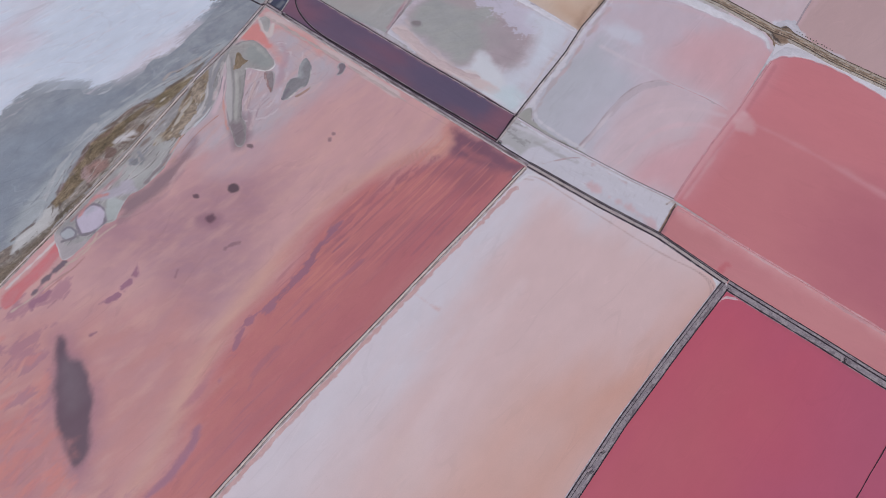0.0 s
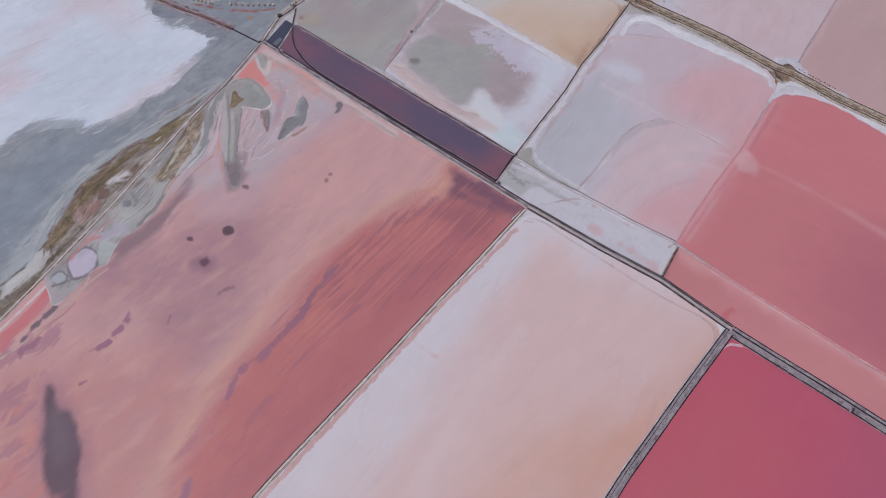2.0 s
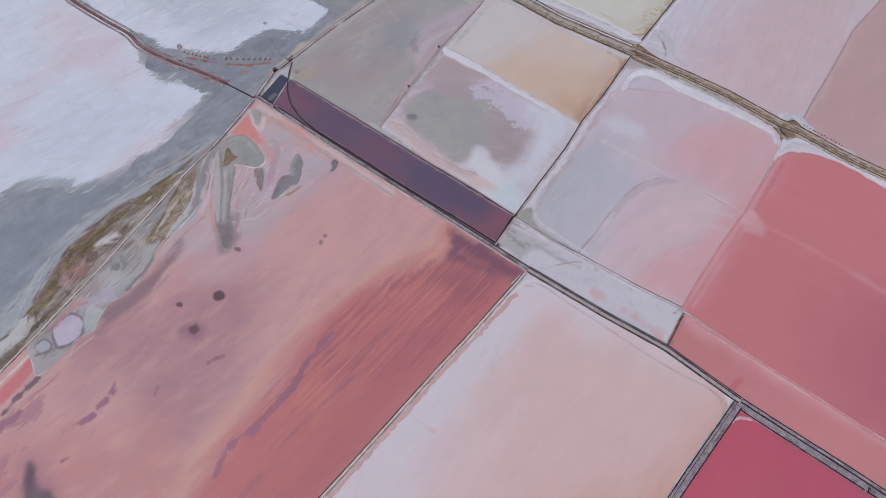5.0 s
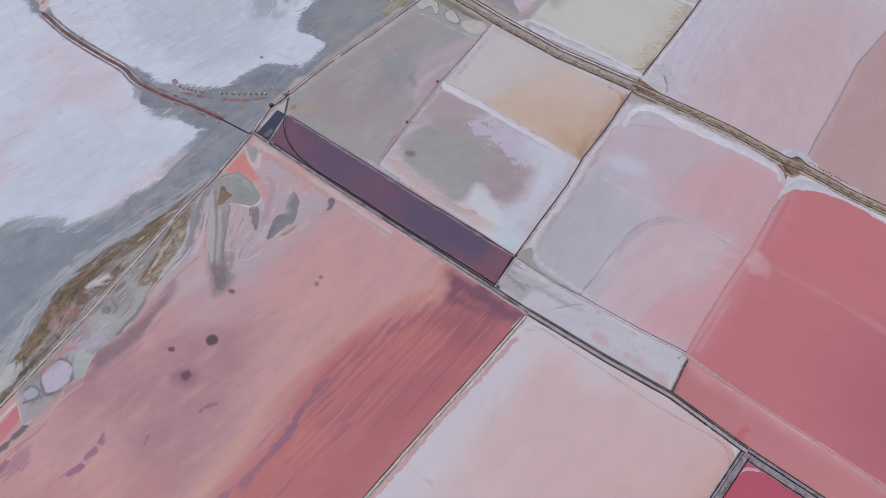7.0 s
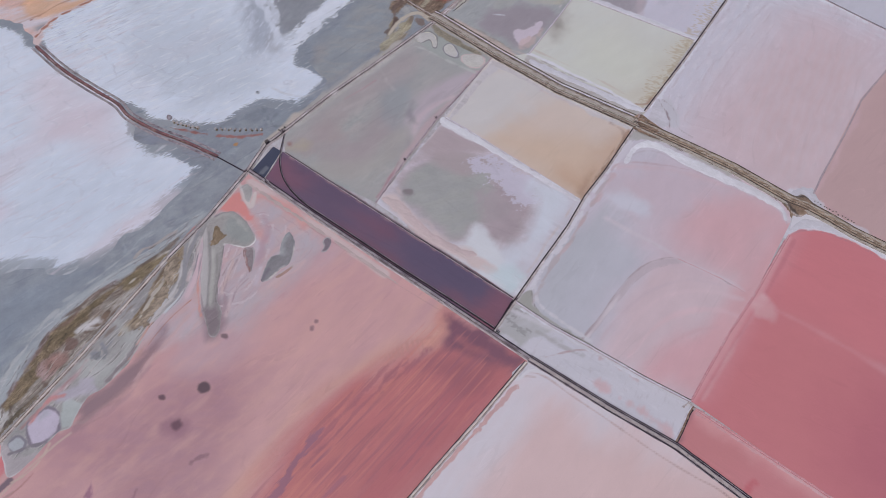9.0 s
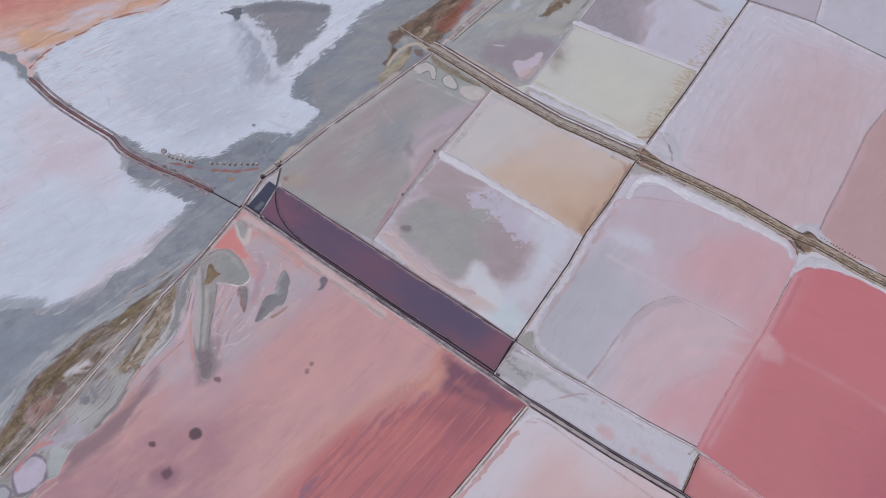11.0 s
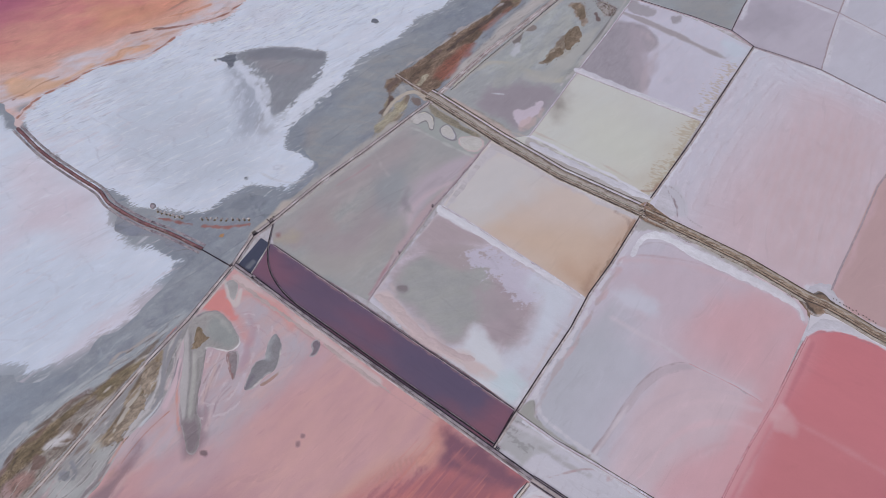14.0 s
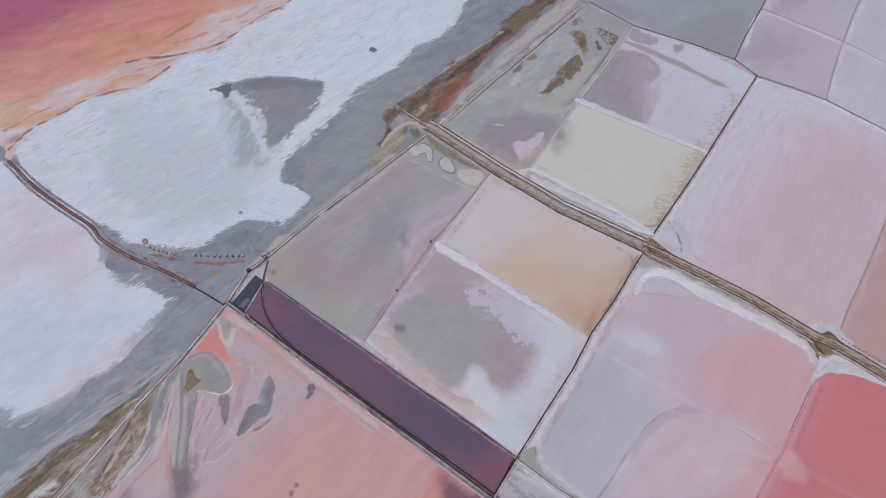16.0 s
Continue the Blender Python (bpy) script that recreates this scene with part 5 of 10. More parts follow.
    Layer(None, tone(186, 122, 114), 1.0, 0, width=-1.0, cover=0.45, fringe=(10, 1.3, 49, 18.0, 1.5), within=[(2.9, 130.2), (11.8, 123.5), (12.4, 115.0), (2.9, 104.2), (-8.1, 95.9), (-18.9, 89.7), (-39.5, 76.0), (-43.4, 79.8), (-34.1, 99.7), (-25.5, 112.5), (-16.3, 120.1), (-6.8, 125.6)]),
    Layer(None, tone(150, 98, 112), 0.8, 0, width=-1.3, cover=0.45, fringe=(10, 1.4, 50, 14.0, 2.0), within=[(-34.1, 99.7), (-26.5, 95.7), (-29.4, 83.7), (-38.9, 68.5), (-47.8, 54.2), (-55.9, 37.4), (-63.8, 24.8), (-70.8, 18.7), (-65.7, 37.4), (-60.1, 57.6), (-53.2, 72.1), (-44.1, 87.5)]),
    Layer([(-1.8, 126.1), (-8.3, 121.5), (-15.0, 115.2), (-21.9, 107.8), (-28.6, 100.6), (-33.8, 95.6), (-35.8, 97.3), (-30.7, 104.8), (-24.7, 111.2), (-18.1, 117.4), (-10.6, 122.4)], tone(144, 92, 104), 1.0, 2.6, 2.0, 46, 10, cover=0.6, comb=(-40, 3.0)),
    Layer([(2.9, 121.6), (-2.8, 114.9), (-10.2, 106.2), (-17.4, 97.8), (-24.3, 89.7), (-31.0, 81.8), (-34.5, 79.8), (-29.6, 87.7), (-22.8, 96.6), (-15.8, 104.9), (-8.5, 113.5), (-1.7, 120.7)], tone(148, 94, 104), 1.2, 2.6, 2.2, 46, 12, cover=0.45, comb=(-40, 4.0)),
    Layer([(-16.5, 124.1), (-12.7, 127.3), (-6.5, 129.2), (-0.7, 130.2), (0.9, 127.0), (-4.5, 125.1), (-10.7, 123.7), (-15.2, 121.4)], tone(172, 128, 124), 0.8, 0.8, 3, cover=0.6, comb=(15, 1.6)),
    Layer([(0.9, 138.2), (0.1, 132.5), (-4.2, 128.8), (-2.6, 127.0), (2.1, 130.2), (3.2, 135.4)], tone(190, 138, 128), 2.0, 1.0, 3, cover=0.7),
    Layer(None, tone(148, 98, 112), 0.7, 2.4, 2.0, 47, 12, width=-1.3, cover=0.2, within=[(22.1, 119.5), (8.7, 128.4), (-8.6, 119.3), (-27.3, 110.3), (-43.9, 85.6), (-61.3, 54.1), (-72.3, 27.8), (-74.5, 12.8), (-61.6, 20.3), (-24.7, 65.0)]),
    Layer(None, tone(177, 115, 114), 0.8, 2.2, 2.4, 47, 10, width=-1.5, cover=0.25, within=[(18.2, 119.5), (2.9, 126.1), (-16.2, 117.0), (-34.4, 103.9), (-50.5, 79.7), (-64.3, 50.6), (-75.5, 18.7), (-61.1, 27.9), (-25.1, 72.4)]),
    Layer([(-33.1, 101.6), (-35.2, 100.1), (-37.6, 97.2), (-39.9, 93.6), (-41.8, 89.9), (-43.4, 86.4), (-45.8, 82.8), (-48.4, 79.9), (-50.6, 76.8), (-52.4, 74.4), (-50.9, 73.8), (-48.1, 77.0), (-45.2, 80.5), (-42.5, 84.4), (-40.9, 88.0), (-39.0, 91.6), (-36.4, 95.6), (-34.4, 98.5)], tone(142, 98, 114), 0.5, 0.5, 1.6, 49, 4, fringe=(5, 1.2, 49, 4.0, 4.0)),
    Layer([(-51.8, 75.1), (-54.9, 71.7), (-57.8, 69.9), (-60.1, 68.4), (-60.8, 65.8), (-58.4, 66.2), (-56.0, 68.8), (-52.8, 71.8)], tone(148, 102, 118), 0.5, 1.2, 1.6, 49, 3),
    Layer([(-60.6, 64.4), (-62.5, 62.6), (-63.5, 60.0), (-62.8, 57.6), (-61.5, 60.1), (-60.0, 61.9)], tone(148, 102, 118), 0.5, 0.9, 1.6, 60, 3),
    Layer([(-63.7, 56.2), (-65.1, 54.1), (-65.7, 51.3), (-66.3, 48.6)], tone(152, 104, 120), 0.7, 1.2, 1.8, 55, 3, width=0.2, cover=0.8),
    Layer([(-16.1, 112.6), (-21.8, 105.3), (-27.4, 99.4), (-31.6, 94.8), (-35.3, 90.4)], tone(146, 96, 108), 0.6, 1.2, 1.8, 47, 8, width=0.3),
    Layer([(-26.0, 87.3), (-32.8, 80.6), (-39.3, 74.1), (-44.0, 67.4), (-47.0, 63.0)], tone(150, 98, 112), 0.5, 0.9, 1.8, 47, 8, width=0.1, cover=0.8),
    Layer([(-40.1, 83.6), (-43.9, 78.2), (-48.9, 74.4)], tone(150, 100, 112), 0.6, 1.0, 1.8, 47, 5, width=0.2, cover=0.8),
    Layer([(-50.0, 58.4), (-53.2, 54.2), (-55.5, 50.4), (-56.9, 45.6)], tone(154, 100, 112), 0.6, 1.0, 1.8, 49, 6, width=0.1, cover=0.7),
    Layer([(-69.8, 34.7), (-71.2, 33.1), (-71.7, 30.0), (-73.4, 26.9), (-75.4, 23.5), (-77.4, 20.7), (-80.0, 17.7), (-81.8, 15.4), (-79.4, 16.3), (-76.8, 18.9), (-74.2, 22.0), (-71.9, 25.6), (-70.2, 29.1)], tone(148, 104, 122), 0.8, 0.9, 2, 50, 4),
    Layer([(-65.7, 61.1), (-72.7, 40.5), (-77.1, 27.8)], tone(160, 110, 122), 1.5, 2.4, 3, 50, 6, width=-0.4, cover=0.7),
    Layer([(-118.1, 59.8), (-115.0, 62.5), (-107.0, 53.7), (-101.0, 43.6), (-98.9, 33.9), (-98.1, 21.5), (-101.8, 17.0), (-108.4, 27.5), (-113.5, 40.2)], tone(152, 112, 126), 4, 1.2, 5, cover=0.8),
    Layer([(-116.5, 61.0), (-114.2, 59.8), (-112.1, 55.4), (-107.5, 52.4), (-103.2, 45.3), (-101.4, 37.1), (-100.4, 27.6), (-103.1, 23.9), (-107.5, 29.1), (-112.3, 40.2), (-115.9, 53.7)], tone(100, 80, 92), 1.3, 0.6, 3, 70, 3),
    Layer([(-113.7, 53.7), (-109.1, 52.0), (-105.5, 43.6), (-108.0, 40.3), (-112.0, 45.2)], tone(112, 98, 108), 4, 1, 4, cover=0.7),
    Layer(None, tone(152, 110, 127), 0.5, 0, width=-0.4, cover=0.65, fringe=(10, 4.5, 54, 2.6, 5.0), within=[(-146.6, 67.7), (-131.6, 76.7), (-122.8, 78.3), (-119.7, 74.2), (-121.0, 67.9), (-121.2, 60.6), (-119.7, 51.9), (-117.9, 43.5), (-116.1, 33.8), (-114.7, 24.4), (-113.1, 12.5), (-133.2, 12.3)]),
    Layer(None, tone(190, 126, 121), 0.8, 0, width=-0.8, cover=0.5, fringe=(10, 5.0, 54, 2.6, 4.0), within=[(-142.4, 53.5), (-123.9, 53.6), (-118.1, 40.2), (-113.8, 27.5), (-108.8, 19.9), (-97.7, 12.6), (-133.2, 12.3)]),
    Layer(None, tone(160, 116, 128), 0.8, 0, width=-1.0, cover=0.5, fringe=(10, 3.5, 54, 2.6, 4.0), within=[(-136.1, 43.3), (-120.4, 40.2), (-113.8, 27.5), (-104.1, 19.9), (-88.3, 20.1), (-89.9, 12.7), (-133.2, 12.3)]),
    Layer([(-128.5, 71.5), (-127.0, 73.7), (-125.2, 74.9), (-123.5, 76.8), (-122.3, 76.0), (-123.6, 73.0), (-125.8, 71.9), (-126.9, 69.3)], tone(146, 106, 124), 0.5, 0.6, 1.6, 50, 3),
    Layer([(-139.7, 33.6), (-118.7, 40.2), (-107.5, 27.5), (-107.0, 12.5), (-130.6, 3.8)], tone(186, 120, 116), 3, 4, 4, 50, 2, cover=0.7, second=tone(170, 122, 128)),
    Layer([(-107.2, 71.7), (-105.5, 73.6), (-103.6, 74.7), (-101.8, 76.2), (-100.6, 75.5), (-101.9, 73.2), (-103.7, 72.1), (-105.7, 71.5)], tone(144, 104, 122), 0.4, 0.8, 1.4, 50, 2),
    Layer([(-101.2, 76.6), (-100.2, 78.9), (-98.7, 80.1), (-97.7, 78.9), (-98.9, 77.8), (-100.0, 76.2)], tone(146, 106, 124), 0.4, 0.6, 1.4, 50, 2),
    Layer([(-98.7, 82.0), (-98.1, 84.3), (-97.4, 86.3), (-96.5, 83.6), (-97.1, 81.2)], tone(144, 104, 122), 0.4, 0.5, 1.4, 60, 2),
    Layer([(-137.5, 73.4), (-134.1, 79.2), (-130.3, 84.0), (-126.9, 89.5), (-124.5, 94.9), (-123.0, 93.3), (-122.5, 90.0), (-123.6, 86.2), (-126.1, 82.6), (-128.7, 78.6), (-131.1, 75.0), (-134.9, 70.5)], tone(186, 110, 115), 0.6, 0.5, 2, 48, 3, second=tone(182, 118, 124)),
    Layer([(-136.8, 76.7), (-133.2, 82.1), (-129.5, 87.3), (-126.7, 91.4), (-124.3, 95.6)], tone(190, 176, 178), 0.3, 0.3, 2, width=0.3),
    Layer([(-128.4, 75.0), (-126.8, 78.9), (-124.9, 82.2), (-122.8, 84.8), (-120.9, 86.6), (-119.9, 85.5), (-121.8, 83.3), (-123.8, 80.8), (-125.8, 77.9), (-127.2, 75.4)], tone(112, 96, 106), 0.5, 0.5, 2),
    Layer([(-120.2, 85.2), (-117.5, 87.0), (-115.0, 89.6), (-113.3, 92.7), (-112.4, 96.5)], tone(178, 156, 150), 0.3, 0.2, 2, width=0.25),
    Layer([(-126.2, 75.8), (-122.8, 79.3), (-119.4, 82.2), (-116.8, 84.5)], tone(160, 128, 128), 0.3, 0.2, 2, width=0.25),
    Layer([(-110.4, 99.4), (-106.6, 102.4), (-104.0, 102.8), (-101.1, 106.0), (-98.8, 108.4)], tone(176, 148, 148), 0.4, 0.3, 2, width=0.3, cover=0.8),
    Layer([(-133.2, 69.2), (-126.1, 75.8), (-119.5, 85.3), (-112.4, 94.1), (-107.1, 99.5)], tone(176, 156, 150), 0.35, 0.21, 3, width=0.25),
    Layer([(-125.1, 75.3), (-117.4, 84.0), (-114.7, 87.9)], tone(158, 112, 112), 0.4, 0.18, 3, width=0.2),
    Layer([(-86.8, 133.5), (-89.4, 129.1), (-91.6, 124.7), (-93.9, 120.9), (-96.5, 117.1), (-99.0, 114.5), (-102.7, 111.2), (-105.4, 108.4), (-106.2, 104.0), (-106.9, 100.4), (-102.5, 103.2), (-98.9, 106.8), (-94.9, 110.5), (-92.0, 115.0), (-89.7, 120.5), (-87.0, 126.5), (-84.2, 131.8)], tone(124, 104, 113), 2.0, 1.2, 3, 45, 4, cover=0.85),
    Layer([(-102.8, 101.4), (-98.3, 106.0), (-93.6, 109.7), (-90.9, 114.6), (-88.9, 120.1)], tone(160, 128, 136), 0.8, 0.8, 3, 45, 3, width=0.6, cover=0.6),
    Layer([(-104.6, 104.9), (-96.8, 111.7), (-90.8, 121.4), (-85.4, 137.1), (-80.5, 145.4), (-79.2, 143.3), (-84.4, 132.1), (-89.8, 116.7), (-96.9, 108.1)], tone(176, 146, 150), 0.6, 0.6, 4, 45, 3, lines=(1.6, 0.22), cover=0.7),
    Layer([(-92.1, 114.1), (-89.4, 120.7), (-83.3, 131.0), (-78.3, 139.8)], tone(182, 152, 154), 0.8, 0.5, 4, width=0.4, cover=0.7),
    Layer([(-72.4, 114.7), (-69.8, 115.2), (-68.4, 113.0), (-70.2, 111.9), (-72.2, 112.8)], tone(92, 74, 82), 0.5, 0.3, 3),
    Layer([(-80.8, 102.5), (-77.7, 104.4), (-73.8, 102.7), (-73.6, 99.4), (-78.4, 98.9)], tone(146, 110, 122), 2.0, 0.8, 3),
    Layer([(-78.2, 102.5), (-76.1, 103.8), (-74.6, 101.9), (-76.0, 100.2), (-77.6, 101.0)], tone(104, 76, 88), 0.7, 0.4, 3),
    Layer([(-83.8, 110.9), (-82.2, 111.1), (-81.6, 109.9), (-83.1, 109.8)], tone(100, 76, 86), 0.4, 0.2, 3),
    Layer([(-68.4, 131.0), (-66.5, 131.2), (-65.9, 129.8), (-67.9, 129.8)], tone(116, 96, 102), 0.4, 0.2, 3),
    Layer([(-39.1, 136.4), (-37.9, 136.1), (-38.0, 135.0), (-39.0, 135.2)], tone(138, 108, 114), 0.4, 0.2, 3),
    Layer([(-40.2, 133.8), (-39.3, 134.0), (-39.2, 132.6), (-40.2, 132.6)], tone(138, 108, 114), 0.4, 0.2, 3),
    Layer([(-70.3, 91.1), (-68.3, 92.7), (-65.8, 93.3)], tone(136, 104, 114), 0.4, 0.4, 3, width=0.4),
    Layer([(-84.6, 80.9), (-84.3, 82.9), (-84.1, 83.7)], tone(132, 96, 110), 0.5, 0.2, 3, width=0.4),
    Layer([(-107.1, 61.8), (-105.3, 62.9)], tone(140, 100, 116), 0.4, 0.23, 3, width=0.3),
    Layer([(-122.3, 70.6), (-120.2, 73.2)], tone(148, 108, 122), 0.4, 0.23, 3, width=0.3),
]
pond("salt_pond", [(-151.4, 50.0), (-138.9, 77.4), (-126.1, 97.5), (-110.9, 122.1), (-90.5, 157.9), (-80.3, 173.4), (-68.2, 194.3), (-39.3, 173.0), (-0.4, 144.9), (29.0, 123.6), (0.0, 89.9), (-22.9, 63.2), (-46.0, 36.7), (-63.2, 15.2), (-82.9, -6.7), (-133.2, -7.1)], 0.0,
     tone(186, 146, 147), tone(183, 144, 147), pink, "large pink brine pond with red and purple streaks", step=0.5, seed=2, streak=(4, 47), grain=0.04)

pale = [
    Layer([(87.9, 80.9), (35.1, 16.2), (18.0, -3.3), (-38.7, -3.7), (-13.0, 28.3), (8.1, 54.7), (31.3, 76.6), (57.1, 86.4)], tone(191, 156, 151), 24, 6, 20, 50, 2),
    Layer([(86.7, 73.3), (34.9, 13.6), (18.0, -3.3), (3.1, -0.7), (29.1, 36.5), (54.6, 62.1)], tone(185, 141, 130), 18, 5, 20, 50, 2),
    Layer([(27.2, 104.5), (36.9, 110.9), (54.7, 99.5), (73.4, 87.6), (83.1, 79.9), (67.9, 58.6), (36.9, 54.9), (9.6, 41.2), (-6.5, 22.2), (-22.1, 19.1), (-7.0, 46.0), (11.8, 76.4)], tone(192, 166, 168), 11, 5, 8, 50, 4, cover=0.95),
    Layer([(-3.6, 44.4), (3.0, 54.6), (20.6, 76.5), (24.3, 78.4), (8.0, 52.9), (-12.6, 16.2)], tone(196, 176, 180), 3, 3, 4, 50, 6, cover=0.5),
    Layer([(-13.2, 33.0), (-6.7, 31.4), (-5.6, 19.2), (-12.5, 13.2), (-17.5, 22.1)], tone(192, 168, 168), 4, 3, 6, cover=0.5),
    Layer([(-8.6, 76.2), (-5.0, 73.5), (-1.4, 71.1)], tone(184, 152, 154), 0.9, 0.8, 3, -30, 2, width=0.4),
    Layer([(24.3, 114.8), (17.4, 107.0), (12.7, 101.5), (0.9, 88.8), (-22.0, 62.0), (-44.9, 35.3), (-62.2, 14.5), (-70.5, 4.8)], tone(174, 139, 141), 0.25, 0.5, 0.9, 47, 1.4, width=0.7, cover=0.85),
    Layer([(24.2, 114.7), (17.2, 107.3), (12.6, 101.8), (0.7, 89.1), (-22.2, 62.2), (-45.2, 35.7), (-62.3, 14.6)], tone(174, 138, 142), 0.3, 0.21, 0.9, 47, 1.2, width=0.1, cover=0.5),
    Layer([(18.3, 112.5), (22.2, 117.2), (26.3, 119.0), (30.6, 119.0), (34.8, 116.9), (40.4, 112.4), (49.1, 106.1), (57.5, 99.8), (65.7, 93.8), (73.8, 88.6), (80.2, 85.0), (83.5, 81.7), (84.3, 78.2), (83.1, 75.1)], tone(158, 128, 128), 0.35, 0.1, 3, width=0.22, cover=0.75),
    Layer([(20.2, 113.1), (23.3, 116.4), (26.7, 117.9), (30.4, 117.7)], tone(156, 128, 126), 0.3, 0.1, 3, width=0.25, cover=0.7),
    Layer([(81.5, 84.2), (84.2, 81.7), (85.4, 78.9), (85.0, 76.4)], tone(150, 122, 124), 0.3, 0.06, 3, width=0.25, cover=0.8),
    Layer([(23.0, 117.8), (28.8, 121.2), (33.5, 118.5), (28.8, 119.1), (24.8, 116.2)], tone(190, 186, 194), 0.4, 0.2, 3),
    Layer([(85.7, 82.8), (88.6, 80.9), (85.9, 77.0), (86.0, 79.9)], tone(192, 190, 198), 0.4, 0.2, 3),
]
pond("salt_pond", [(27.9, 122.5), (51.7, 107.8), (70.1, 96.7), (88.9, 80.3), (35.0, 15.9), (18.0, -3.3), (-79.0, -4.0), (-63.0, 15.2), (0.0, 89.9)], 0.02,
     tone(189, 184, 194), tone(192, 179, 187), pale, "white and peach salt pond with crusted shore", 0.55, 0.6, 3, (4, 50), 0.03)

crim = [Layer([(134.3, 59.2), (149.7, 35.8), (138.7, 0.2), (78.3, -0.2), (99.4, 29.1)], tone(165, 84, 107), 25, 6, 25),
        Layer([(66.1, 44.9), (88.4, 58.8), (83.3, 29.0), (48.9, 6.5), (33.6, 6.4)], tone(172, 92, 102), 15, 6, 20, cover=0.7),
        Layer([(86.1, 74.4), (88.2, 75.9), (91.0, 75.9), (93.2, 74.5)], tone(186, 160, 168), 0.3, 0.2, 2, width=0.25),
        Layer([(93.1, 75.6), (109.7, 62.5), (131.1, 47.1)], tone(150, 84, 100), 1.2, 0.6, 3, width=0.4, cover=0.6)]
pond("salt_pond", [(88.8, 79.9), (99.5, 72.5), (114.7, 61.5), (131.6, 48.8), (156.0, 30.3), (146.2, 0.3), (100.3, -2.8), (114.9, 16.8), (126.9, 30.9), (129.6, 34.0), (125.2, 29.3), (111.7, 13.4), (97.3, -2.8), (22.5, -3.3), (35.8, 15.9)], 0.04, tone(174, 84, 102), tone(171, 84, 104), crim[:4], "deep crimson brine pond beside grey earth banks", 0.3, 1.0, 4, (3, 50), 0.02)

purp = [Layer([(18.9, 147.3), (25.0, 144.3), (17.9, 132.7), (12.0, 136.6)], tone(122, 84, 98), 3, 2.5, 6, cover=0.8),
        Layer([(-61.6, 192.6), (-56.9, 198.6), (-46.2, 190.1), (-49.1, 183.9)], tone(118, 84, 100), 5, 3, 8, cover=0.8),
        Layer([(-31.9, 178.0), (-18.9, 174.2), (-11.3, 164.8), (-22.0, 166.5)], tone(114, 80, 96), 4, 3, 6, -34, 2, cover=0.7),
        Layer([(-48.6, 179.9), (-21.7, 162.8), (16.1, 137.4), (17.6, 133.5), (-21.5, 160.1), (-48.3, 177.9)], tone(120, 82, 94), 3, 2, 5, -34, 3, cover=0.6),
        Layer([(-11.3, 164.8), (4.6, 159.4), (16.4, 147.3), (6.3, 147.2), (-7.4, 155.7)], tone(86, 78, 100), 6, 3, 8, cover=0.7),
        Layer([(-50.5, 194.4), (-34.8, 188.1), (-30.3, 180.0), (-42.0, 186.0)], tone(92, 78, 98), 6, 3, 8, cover=0.7)]
pond("brine_channel", [(-63.1, 190.0), (-58.0, 203.5), (-56.6, 203.1), (-22.9, 178.7), (25.0, 144.3), (17.9, 132.7), (-21.6, 160.6), (-44.5, 176.5), (-61.6, 189.0)], -0.05, tone(98, 82, 103), tone(102, 84, 102), purp, "long dark purple brine channel", 0.25, 0.7, 5, (3, -34), 0.03, "channel")
pond("brine_cell", [(-68.6, 193.6), (-61.5, 206.0), (-57.6, 203.3), (-62.7, 190.0)], -0.08, tone(62, 65, 84), tone(70, 72, 88), [Layer([(-64.8, 194.2), (-63.2, 196.4), (-62.1, 195.3), (-63.6, 193.2)], tone(100, 102, 112), 0.6, 0.8, 2)], "small slate-blue brine cell", 0.25, 0.7, 6, category="pond")

